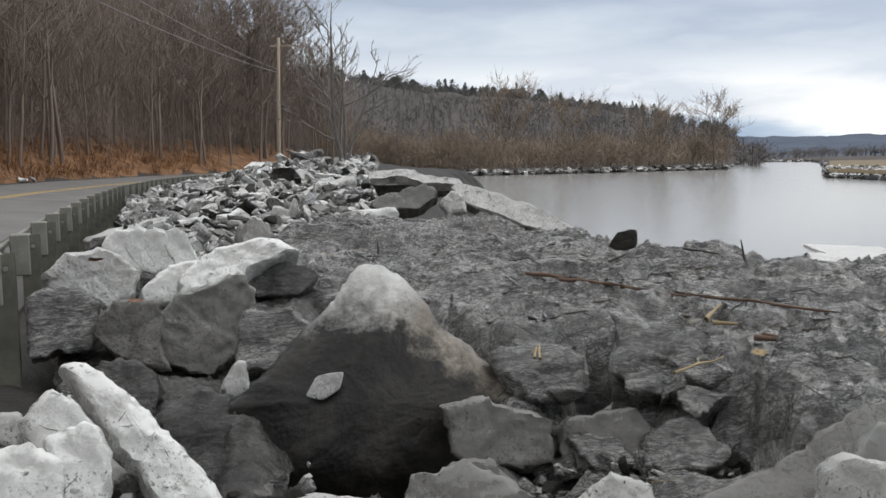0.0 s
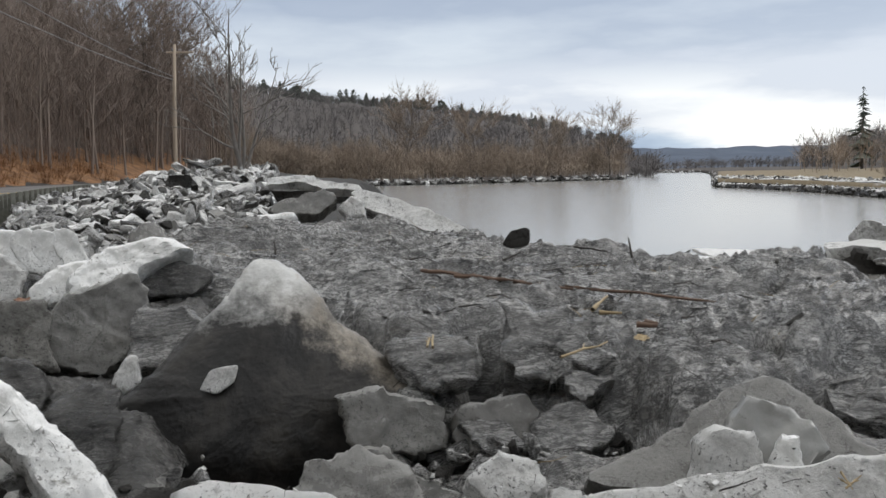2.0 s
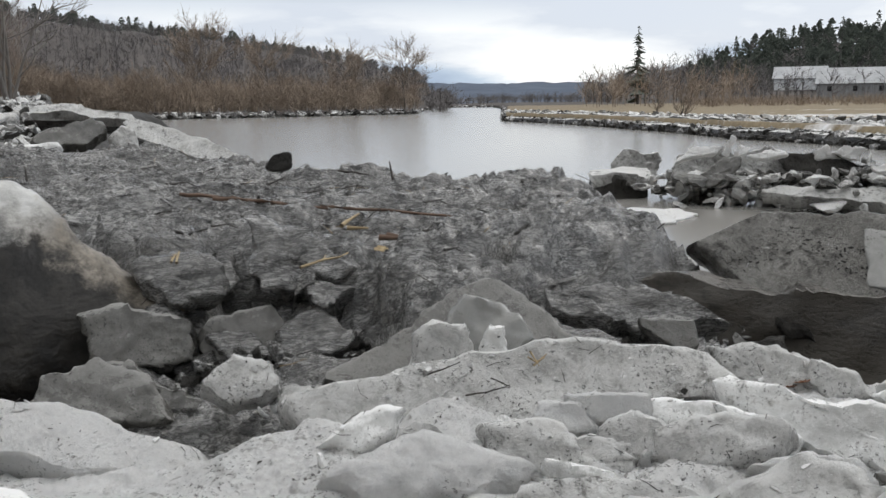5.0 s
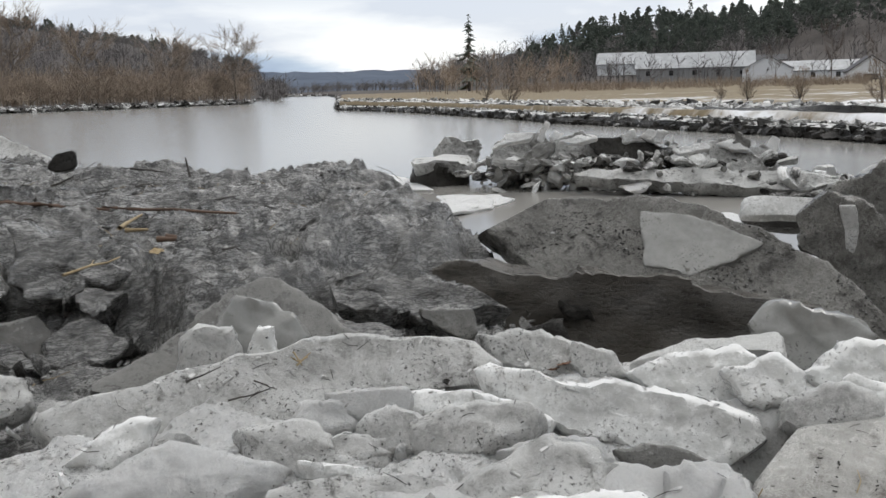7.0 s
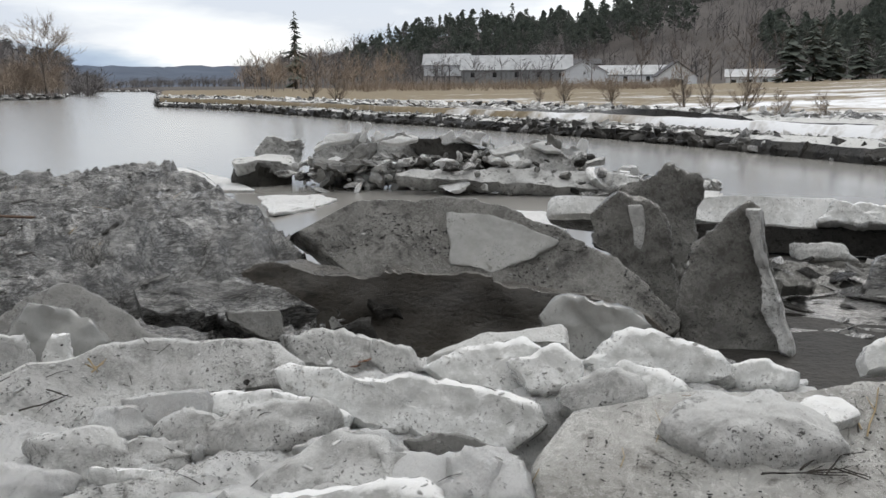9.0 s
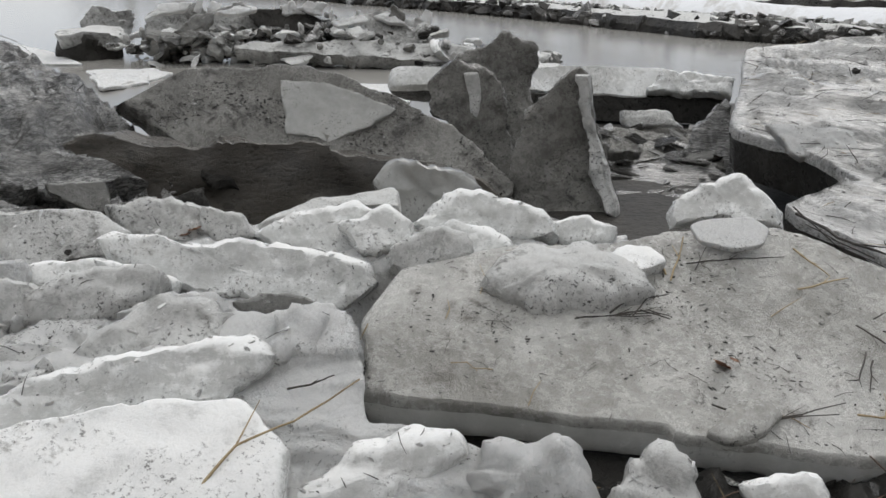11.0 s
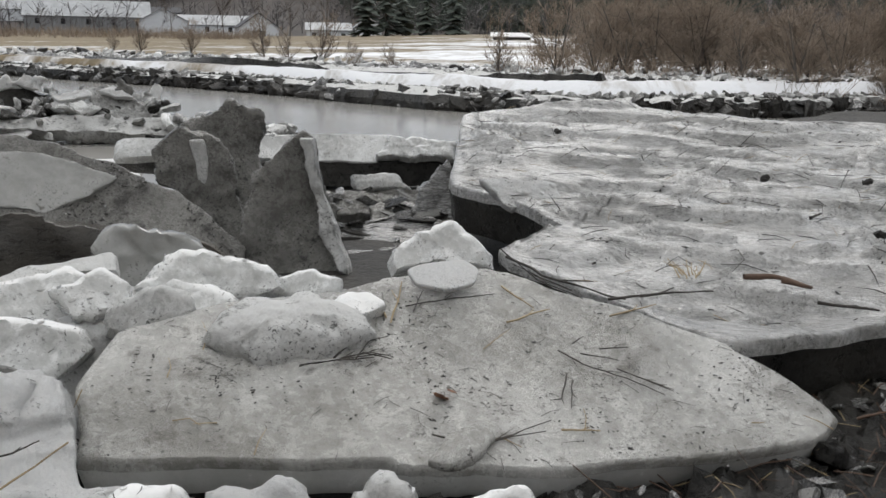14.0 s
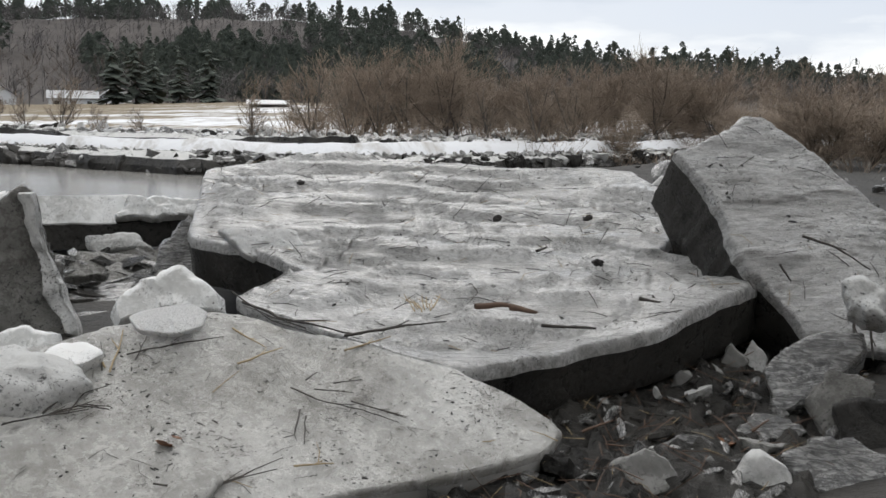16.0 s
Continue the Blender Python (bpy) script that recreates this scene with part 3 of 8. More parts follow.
def ice(name, label, m, plan, thick, mat, rough=0.03, bulge=0.0, layers=0.0, side="", facets=4, soft=False):
    """One stranded piece. side: the material of its broken sides, where they differ from its face."""
    PIECE[0] += 1
    me, lower = ice_mesh(plan, thick, PIECE[0], rough, bulge, layers, facets, soft)
    if side:
        # the broken sides are a part of their own under the piece's upper face
        vs, fs = [v.co.copy() for v in me.vertices], [tuple(p.vertices) for p in me.polygons]
        me, edge = raw_mesh("ice", *used(vs, fs[lower:])), raw_mesh("broken_edge", *used(vs, fs[:lower]))
    me.materials.append(M[mat])
    ob = mesh_part(name, me, None, None, smooth=True)
    me.set_sharp_from_angle(angle=radians(38))
    ob.matrix_world = m
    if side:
        # dark sides: their shade is painted in along with the wet
        mesh_part("broken_edge", edge, M[side], ob, "dark wet broken edge with its shade painted in" if side in ("dark", "undercut") else "pale clear broken edge", True)
        edge.set_sharp_from_angle(angle=radians(38))
    STRANDED.setdefault(label, []).append(ob)
    LAID.append((m, plan, mat, thick))
    return tagged(ob, label, "ice floe" if name == "ice_floe" else "ice block", "stranded ice of the jam")


# ---- the stranded ice, piece by piece ----
ice("ice_floe", "long grey ice slab with silt, twigs and dead grass on it", pose(4.27, 0.54, 0.73, 19.8, -0.0, -48.5),
    [(-1.61, -0.38), (-1.63, 0.07), (-1.59, 0.35), (-1.09, 0.59), (-0.49, 0.64), (-0.01, 0.76), (0.29, 0.77), (0.69, 0.49), (1.11, 0.22), (1.30, 0.07), (1.49, -0.25), (1.54, -0.54), (1.33, -0.65), (0.60, -0.65), (-0.42, -0.55), (-0.43, -0.51), (-1.08, -0.43)], 0.21, "slab", rough=0.035, side="pale")
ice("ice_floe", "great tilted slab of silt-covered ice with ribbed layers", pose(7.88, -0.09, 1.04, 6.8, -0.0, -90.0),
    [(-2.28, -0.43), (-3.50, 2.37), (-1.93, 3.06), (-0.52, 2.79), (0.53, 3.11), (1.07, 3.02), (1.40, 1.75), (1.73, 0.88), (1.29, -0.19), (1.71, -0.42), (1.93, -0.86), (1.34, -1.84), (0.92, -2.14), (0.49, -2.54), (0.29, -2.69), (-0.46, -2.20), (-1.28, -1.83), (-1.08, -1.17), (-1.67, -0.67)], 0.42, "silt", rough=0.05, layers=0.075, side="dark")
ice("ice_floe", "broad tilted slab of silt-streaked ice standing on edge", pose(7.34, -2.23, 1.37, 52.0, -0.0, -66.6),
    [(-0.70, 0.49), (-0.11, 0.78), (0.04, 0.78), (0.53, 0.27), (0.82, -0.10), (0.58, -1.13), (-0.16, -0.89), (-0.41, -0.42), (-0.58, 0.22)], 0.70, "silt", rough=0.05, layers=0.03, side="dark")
ice("ice_block", "long silty ice block forming the front ridge", pose(1.91, 3.39, 0.91, 48.0, -0.0, -17.1),
    [(-1.01, -0.01), (-0.69, 0.05), (-0.22, 0.16), (-0.02, 0.18), (0.20, 0.27), (0.57, 0.21), (0.84, 0.19), (1.02, 0.05), (0.94, -0.09), (0.54, -0.06), (0.17, -0.16), (-0.16, -0.19), (-0.47, -0.24), (-0.75, -0.21), (-0.95, -0.14)], 0.50, "dirty", facets=1, soft=True)
ice("ice_block", "square upright tooth of white ice", pose(1.69, 3.70, 1.04, 75.0, -0.0, -13.5),
    [(-0.13, 0.08), (-0.06, 0.12), (0.12, 0.11), (0.14, -0.06), (0.08, -0.13), (-0.15, -0.12)], 0.30, "dirty", facets=1, soft=True)
ice("ice_block", "narrow upright tooth of white ice", pose(1.93, 3.64, 1.03, 75.0, -0.0, -26.7),
    [(-0.09, -0.06), (-0.03, 0.10), (0.04, 0.11), (0.05, 0.03), (0.07, -0.09), (-0.04, -0.10)], 0.15, "white", facets=1, soft=True)
ice("ice_block", "translucent grey ice block with dirty faces", pose(2.00, 3.93, 1.04, 70.0, -0.0, -16.4),
    [(-0.18, 0.09), (-0.08, 0.19), (0.10, 0.14), (0.27, -0.00), (0.17, -0.14), (-0.09, -0.20), (-0.20, -0.08)], 0.30, "window", facets=9)
ice("ice_block", "dark domed slab of grey ice leaning on the ridge", pose(1.99, 4.25, 0.92, 45.0, -0.0, -15.2),
    [(-0.84, -0.24), (-0.57, -0.07), (-0.28, 0.11), (-0.06, 0.31), (0.19, 0.37), (0.39, 0.27), (0.54, 0.07), (0.74, -0.09), (0.50, -0.25), (-0.09, -0.22), (-0.51, -0.27)], 0.50, "grey", facets=9)
ice("ice_block", "weathered white ice block with a rounded melted rim", pose(1.17, 3.14, 0.90, 50.0, -0.0, -7.6),
    [(-0.09, 0.03), (0.06, 0.09), (0.16, 0.08), (0.10, -0.05), (-0.02, -0.11), (-0.20, -0.05)], 0.30, "white", facets=1, soft=True)
ice("ice_block", "snow-white flat ice block", pose(1.33, 2.66, 0.89, 42.0, -0.0, -11.6),
    [(-0.18, 0.12), (0.00, 0.15), (0.18, 0.06), (0.32, 0.01), (0.28, -0.09), (0.08, -0.14), (-0.26, -0.11), (-0.42, 0.00)], 0.30, "snow", bulge=0.08, facets=1, soft=True)
ice("ice_block", "small brick-shaped block of clean white ice", pose(2.15, 2.84, 0.94, 62.0, -0.0, -23.6),
    [(-0.19, 0.07), (0.13, 0.08), (0.15, -0.01), (0.11, -0.07), (-0.06, -0.06), (-0.15, -0.01)], 0.25, "snow", facets=1, soft=True)
ice("ice_block", "silty white ice block speckled with dirt", pose(2.42, 2.46, 0.93, 52.0, -0.0, -30.0),
    [(-0.29, 0.02), (-0.10, 0.09), (0.20, 0.11), (0.27, 0.04), (0.21, -0.05), (-0.03, -0.12), (-0.27, -0.09)], 0.35, "dirty", facets=1, soft=True)
ice("ice_block", "long white ice block with a bright melted top edge", pose(3.09, 2.42, 0.88, 62.0, -0.0, -39.2),
    [(-0.58, 0.15), (-0.48, 0.18), (-0.23, 0.10), (0.06, 0.11), (0.32, 0.07), (0.54, 0.01), (0.55, -0.15), (0.42, -0.23), (0.13, -0.18), (-0.22, -0.10), (-0.52, 0.03)], 0.45, "white", facets=1, soft=True)
ice("ice_block", "silty white ice block speckled with dirt", pose(3.28, 3.15, 0.90, 55.0, -0.0, -35.1),
    [(-0.39, 0.12), (-0.06, 0.16), (0.08, 0.09), (0.29, -0.03), (0.31, -0.17), (0.08, -0.12), (-0.29, -0.05)], 0.35, "dirty", facets=1, soft=True)
ice("ice_block", "weathered white ice block with a rounded melted rim", pose(3.72, 2.52, 0.89, 62.0, -0.0, -44.6),
    [(-0.39, 0.00), (-0.20, 0.10), (0.10, 0.17), (0.25, 0.06), (0.33, -0.06), (0.11, -0.16), (-0.20, -0.11)], 0.40, "white", facets=1, soft=True)
ice("ice_floe", "thin silty ice plate lying on a white block", pose(3.90, 2.70, 0.96, 18.0, -0.0, -44.6),
    [(-0.40, -0.17), (-0.17, 0.05), (0.33, 0.19), (0.34, -0.01), (0.10, 0.04), (-0.21, -0.11)], 0.12, "dirty")
ice("ice_block", "translucent grey ice block with dirty faces", pose(4.63, 2.79, 0.89, 75.0, -0.0, -49.7),
    [(-0.23, 0.08), (-0.15, 0.17), (0.16, 0.12), (0.36, 0.03), (0.15, -0.16), (-0.08, -0.18), (-0.21, -0.07)], 0.30, "window", facets=9)
ice("ice_block", "weathered white ice block with a rounded melted rim", pose(4.41, 2.12, 0.91, 60.0, -0.0, -50.4),
    [(-0.35, -0.03), (-0.19, 0.11), (0.02, 0.16), (0.11, 0.12), (0.32, 0.03), (0.36, -0.09), (0.02, -0.16), (-0.29, -0.12)], 0.40, "white", facets=1, soft=True)
ice("ice_block", "weathered white ice block with a rounded melted rim", pose(4.04, 1.94, 0.87, 52.0, -0.0, -49.1),
    [(-0.26, -0.02), (-0.04, 0.14), (0.15, 0.10), (0.25, -0.00), (0.12, -0.09), (-0.22, -0.12)], 0.30, "white", facets=1, soft=True)
ice("ice_block", "glazed lump of pale ice frozen to a grey slab", pose(3.985, 1.29, 0.885, 19.8, -0.0, -48.5),
    [(-0.34, -0.00), (-0.18, 0.17), (0.10, 0.22), (0.29, 0.11), (0.35, -0.07), (0.18, -0.18), (-0.11, -0.16), (-0.29, -0.10)], 0.14, "dirty", bulge=0.14, rough=0.03, facets=1, soft=True)
ice("ice_floe", "thin clean white disc of ice on a grey slab", pose(4.71, 0.88, 1.01, 19.8, -0.0, -48.5),
    [(-0.18, 0.05), (-0.09, 0.10), (0.13, 0.12), (0.19, 0.03), (0.13, -0.09), (-0.01, -0.13), (-0.15, -0.07)], 0.03, "snow", rough=0.008, facets=0)
ice("ice_block", "pale crust of refrozen slush on a grey slab", pose(3.82, 0.34, 0.585, 19.8, -0.0, -48.5),
    [(-0.17, -0.07), (-0.04, 0.09), (0.10, 0.11), (0.15, 0.03), (0.06, -0.06), (-0.09, -0.10)], 0.06, "slab", bulge=0.10, rough=0.03)
ice("ice_block", "small pale chunk of ice among straw", pose(4.30, 1.11, 0.94, 19.8, -0.0, -48.5),
    [(-0.14, 0.01), (-0.04, 0.09), (0.09, 0.06), (0.12, -0.05), (-0.02, -0.11)], 0.10, "white")
ice("ice_block", "weathered white ice block with a rounded melted rim", pose(5.07, 1.06, 1.05, 60.0, -0.0, -65.7),
    [(-0.28, -0.03), (-0.13, 0.09), (0.04, 0.17), (0.12, 0.09), (0.24, -0.01), (0.25, -0.10), (-0.00, -0.08), (-0.25, -0.13)], 0.25, "white", facets=1, soft=True)
ice("ice_block", "smooth white ice block with a rounded back", pose(2.22, 1.77, 0.82, 55.0, -0.0, -28.6),
    [(-0.56, -0.00), (-0.19, 0.09), (0.09, 0.13), (0.34, 0.15), (0.42, 0.07), (0.39, -0.01), (0.21, -0.09), (0.07, -0.07), (-0.21, -0.11), (-0.56, -0.16)], 0.40, "white", facets=1, soft=True)
ice("ice_floe", "flat pale ice slab with dead stalks on it", pose(2.05, 1.52, 0.74, 30.0, -0.0, -28.0),
    [(-0.54, 0.16), (-0.17, 0.16), (0.09, 0.18), (0.33, 0.16), (0.44, -0.09), (0.37, -0.35), (-0.53, -0.21)], 0.30, "white")
ice("ice_block", "rough heap of granular white snow ice", pose(2.79, 1.56, 0.73, 42.0, -0.0, -39.6),
    [(-0.12, 0.24), (0.01, 0.29), (0.12, 0.23), (0.14, 0.04), (0.13, -0.21), (-0.01, -0.31), (-0.12, -0.24), (-0.15, -0.04)], 0.40, "snow", bulge=0.15, rough=0.06, facets=1, soft=True)
ice("ice_block", "weathered white ice block with a rounded melted rim", pose(2.70, 1.03, 0.60, 50.0, -0.0, -45.2),
    [(-0.39, -0.14), (-0.13, 0.06), (0.02, 0.14), (0.17, 0.12), (0.23, 0.04), (0.09, -0.06), (0.02, -0.16)], 0.30, "white", bulge=0.1, facets=1, soft=True)
ice("ice_block", "rough lump of granular white snow ice", pose(2.99, 0.69, 0.59, 40.0, -0.0, -54.6),
    [(-0.23, -0.03), (-0.10, 0.12), (0.07, 0.13), (0.17, 0.05), (0.18, -0.10), (-0.08, -0.17)], 0.30, "snow", bulge=0.15, rough=0.06, facets=1, soft=True)
ice("ice_block", "silty white ice block speckled with dirt", pose(3.21, 0.36, 0.56, 45.0, -0.0, -61.2),
    [(-0.20, -0.12), (-0.11, 0.06), (-0.01, 0.14), (0.12, 0.10), (0.15, -0.04), (0.05, -0.14)], 0.30, "dirty", rough=0.05, facets=1, soft=True)
ice("ice_block", "small chipped block of wet grey ice", pose(3.52, 0.03, 0.51, 55.0, -0.0, -69.9),
    [(-0.16, 0.02), (-0.05, 0.07), (0.05, 0.10), (0.12, 0.02), (0.12, -0.07), (-0.08, -0.13)], 0.20, "white", facets=1, soft=True)
ice("ice_block", "round pebble of clear grey ice", pose(4.60, -0.50, 0.29, 65.0, -0.0, -80.7),
    [(-0.10, 0.01), (-0.02, 0.09), (0.09, 0.07), (0.10, -0.02), (0.01, -0.09), (-0.08, -0.06)], 0.15, "grey", facets=9)
ice("ice_block", "silty white ice block speckled with dirt", pose(1.84, 2.67, 0.89, 45.0, -0.0, -19.8),
    [(-0.31, 0.13), (-0.00, 0.11), (0.08, -0.00), (0.28, 0.05), (0.27, -0.04), (0.15, -0.14), (-0.18, -0.12), (-0.29, 0.01)], 0.30, "dirty", rough=0.05, facets=1, soft=True)
ice("ice_block", "weathered white ice block with a rounded melted rim", pose(2.44, 2.84, 0.92, 45.0, -0.0, -27.4),
    [(-0.20, 0.05), (-0.00, 0.07), (0.19, 0.04), (0.21, -0.04), (-0.03, -0.07), (-0.17, -0.04)], 0.25, "white", facets=1, soft=True)
ice("ice_floe", "silty white ice block speckled with dirt", pose(2.14, 2.16, 0.86, 30.0, -0.0, -28.2),
    [(-0.64, 0.01), (-0.32, 0.05), (0.00, 0.06), (0.21, 0.13), (0.40, 0.20), (0.57, 0.05), (0.58, -0.12), (-0.19, -0.23), (-0.62, -0.15)], 0.30, "dirty", rough=0.06)
ice("ice_block", "weathered white ice block with a rounded melted rim", pose(2.58, 2.12, 0.90, 50.0, -0.0, -35.5),
    [(-0.24, -0.00), (-0.01, 0.08), (0.14, 0.06), (0.18, -0.03), (-0.07, -0.10)], 0.25, "snow", facets=1, soft=True)
ice("ice_block", "translucent grey ice block with dirty faces", pose(2.95, 1.95, 0.83, 60.0, -0.0, -42.2),
    [(-0.20, 0.04), (-0.01, 0.07), (0.20, 0.01), (0.12, -0.06), (-0.11, -0.06)], 0.25, "grey", facets=9)
ice("ice_block", "granular white ice block", pose(2.77, 1.64, 0.89, 45.0, -0.0, -43.6),
    [(-0.10, 0.07), (0.03, 0.11), (0.10, 0.05), (0.08, -0.11), (-0.11, -0.13)], 0.30, "snow", rough=0.05, facets=1, soft=True)
ice("ice_block", "big dark translucent ice block with a frosted domed top", pose(-0.50, 5.49, 1.20, 66.0, 0.0, 5.5),
    [(-0.82, -0.38), (-0.76, -0.19), (-0.51, 0.01), (-0.34, 0.21), (-0.16, 0.40), (-0.09, 0.49), (-0.01, 0.57), (0.13, 0.60), (0.27, 0.55), (0.37, 0.40), (0.44, 0.28), (0.68, 0.05), (0.99, -0.22), (0.84, -0.51), (0.49, -0.79), (-0.69, -0.86), (-0.80, -0.61)], 0.90, "dome", rough=0.035, bulge=0.12, facets=0, soft=True)
ice("ice_shard", "small pale chip of ice", pose(-0.68, 5.21, 1.14, 70.0, 0.0, 7.5),
    [(-0.12, -0.05), (-0.05, 0.07), (0.11, 0.08), (0.08, -0.02), (-0.02, -0.08)], 0.04, "dirty", rough=0.01)
ice("ice_block", "upright rounded grey ice block with a pale top", pose(-1.74, 6.78, 1.23, 72.0, 0.0, 14.4),
    [(-0.38, -0.08), (-0.18, 0.24), (0.23, 0.36), (0.33, 0.22), (0.26, -0.12), (-0.00, -0.36), (-0.26, -0.27)], 0.70, "grey", facets=9)
ice("ice_block", "weathered white ice block with a rounded melted rim", pose(-1.66, 7.32, 1.63, 50.0, 0.0, 12.8),
    [(-0.41, -0.11), (-0.14, 0.20), (0.31, 0.25), (0.49, 0.12), (0.12, -0.03), (0.03, -0.16), (-0.40, -0.27)], 0.50, "white", facets=1, soft=True)
ice("ice_block", "weathered white ice block with a rounded melted rim", pose(-2.15, 7.29, 1.50, 55.0, 0.0, 16.5),
    [(-0.24, -0.05), (-0.00, 0.17), (0.31, 0.20), (0.12, -0.12), (-0.18, -0.20)], 0.40, "white", facets=1, soft=True)
ice("ice_block", "rounded dirty ice block with a white upper side", pose(-2.68, 7.11, 1.57, 65.0, 0.0, 20.7),
    [(-0.34, 0.06), (-0.18, 0.19), (0.10, 0.24), (0.32, 0.02), (0.27, -0.18), (0.08, -0.24), (-0.25, -0.09)], 0.50, "dirty", facets=1, soft=True)
ice("ice_shard", "thin upright fin of white ice", pose(-2.56, 7.49, 1.72, 74.0, 0.0, 18.8),
    [(-0.18, 0.05), (-0.08, 0.20), (0.04, 0.18), (0.16, -0.09), (0.10, -0.19), (-0.05, -0.15)], 0.12, "white")
ice("ice_shard", "thin upright fin of white ice", pose(-2.43, 7.54, 1.72, 74.0, 0.0, 17.8),
    [(-0.17, 0.07), (-0.08, 0.19), (0.04, 0.18), (0.16, -0.10), (0.10, -0.20), (-0.05, -0.15)], 0.12, "white")
ice("ice_shard", "thin upright fin of white ice", pose(-2.30, 7.58, 1.72, 74.0, 0.0, 16.8),
    [(-0.17, 0.10), (-0.08, 0.19), (0.05, 0.17), (0.15, -0.10), (0.09, -0.20), (-0.05, -0.16)], 0.12, "white")
ice("ice_shard", "thin upright fin of white ice", pose(-2.16, 7.61, 1.72, 74.0, 0.0, 15.8),
    [(-0.17, 0.13), (-0.08, 0.18), (0.05, 0.17), (0.15, -0.11), (0.09, -0.21), (-0.04, -0.16)], 0.12, "white")
ice("ice_block", "translucent grey ice block with dirty faces", pose(-2.62, 6.38, 1.37, 72.0, 0.0, 22.4),
    [(-0.22, 0.16), (0.03, 0.21), (0.21, 0.07), (0.18, -0.19), (-0.21, -0.25)], 0.50, "mud", facets=9)
ice("ice_block", "translucent grey ice block with dirty faces", pose(-2.14, 6.35, 1.28, 75.0, 0.0, 18.6),
    [(-0.28, 0.04), (-0.13, 0.22), (0.14, 0.23), (0.18, -0.07), (0.22, -0.29), (-0.14, -0.13)], 0.40, "speckled", facets=9)
ice("ice_block", "long bar of white ice lying across the rubble", pose(-1.45, 4.38, 1.10, 42.0, 0.0, 18.2),
    [(-0.37, 0.48), (-0.27, 0.49), (0.02, 0.15), (0.32, -0.30), (0.34, -0.45), (0.09, -0.41), (-0.14, 0.04)], 0.22, "white", bulge=0.05, facets=1, soft=True)
ice("ice_block", "weathered white ice block with a rounded melted rim", pose(-1.67, 3.96, 1.29, 60.0, 0.0, 22.8),
    [(-0.16, 0.03), (-0.04, 0.18), (0.05, 0.12), (0.15, -0.04), (0.12, -0.16), (-0.12, -0.13)], 0.35, "white", facets=1, soft=True)
ice("ice_block", "weathered white ice block with a rounded melted rim", pose(-1.69, 3.63, 1.19, 55.0, 0.0, 25.0),
    [(-0.16, 0.11), (0.03, 0.15), (0.15, 0.04), (0.14, -0.17), (-0.17, -0.12)], 0.35, "white", facets=1, soft=True)
ice("ice_block", "weathered white ice block with a rounded melted rim", pose(-1.51, 3.76, 1.19, 55.0, 0.0, 21.9),
    [(-0.13, 0.14), (0.02, 0.20), (0.11, 0.05), (0.08, -0.21), (-0.08, -0.18)], 0.30, "white", facets=1, soft=True)
ice("ice_block", "translucent grey ice block with dirty faces", pose(-2.09, 4.32, 1.18, 55.0, 0.0, 25.8),
    [(-0.09, 0.07), (0.06, 0.08), (0.09, 0.02), (0.04, -0.10), (-0.10, -0.08)], 0.30, "dirty", facets=1, soft=True)
ice("ice_block", "broken mud-streaked ice slab", pose(-1.37, 7.48, 1.49, 72.0, 0.0, 10.4),
    [(-0.29, 0.15), (0.08, 0.12), (0.35, 0.04), (0.27, -0.11), (-0.16, -0.15), (-0.25, -0.05)], 0.35, "mire", facets=9)
ice("ice_block", "translucent grey ice block with dirty faces", pose(0.23, 4.67, 0.63, 58.0, -0.0, -0.9),
    [(-0.42, 0.03), (-0.18, 0.18), (0.02, 0.24), (0.11, 0.08), (0.40, -0.04), (0.41, -0.21), (0.01, -0.22), (-0.34, -0.07)], 0.40, "grey", facets=9)
ice("ice_block", "translucent grey ice block with dirty faces", pose(0.29, 4.97, 0.91, 68.0, -0.0, -1.5),
    [(-0.32, 0.16), (-0.07, 0.19), (0.28, 0.09), (0.25, -0.13), (0.04, -0.16), (-0.18, -0.15)], 0.40, "grey", facets=9)
ice("ice_block", "translucent grey ice block with dirty faces", pose(0.88, 5.02, 0.86, 62.0, -0.0, -7.8),
    [(-0.24, 0.08), (-0.11, 0.16), (0.19, 0.15), (0.30, -0.00), (0.08, -0.21), (-0.22, -0.18)], 0.40, "grey", facets=9)
ice("ice_block", "long flat block of bright white ice", pose(-0.07, 3.77, 0.79, 32.0, 0.0, 3.2),
    [(-0.63, 0.26), (-0.47, 0.32), (-0.16, 0.24), (0.09, 0.16), (0.30, -0.00), (0.59, -0.14), (0.61, -0.33), (0.36, -0.29), (0.09, -0.21), (-0.16, -0.05), (-0.60, 0.04)], 0.35, "snow", facets=1, soft=True)
ice("ice_block", "weathered white ice block with a rounded melted rim", pose(-0.58, 3.30, 0.85, 45.0, 0.0, 11.8),
    [(-0.20, 0.05), (-0.07, 0.14), (0.17, 0.07), (0.19, -0.03), (0.10, -0.15), (-0.19, -0.09)], 0.30, "white", facets=1, soft=True)
ice("ice_block", "weathered white ice block with a rounded melted rim", pose(-0.35, 3.08, 0.81, 30.0, 0.0, 8.8),
    [(-0.30, 0.08), (-0.01, 0.13), (0.18, 0.07), (0.29, -0.06), (0.10, -0.15), (-0.26, -0.07)], 0.25, "white", facets=1, soft=True)
ice("ice_block", "clump of dark mud and ice beside a hollow", pose(1.26, 5.26, 1.02, 60.0, -0.0, -11.4),
    [(-0.22, 0.11), (-0.00, 0.24), (0.24, 0.05), (0.24, -0.12), (-0.03, -0.20), (-0.22, -0.09)], 0.50, "mire", rough=0.08, facets=9)
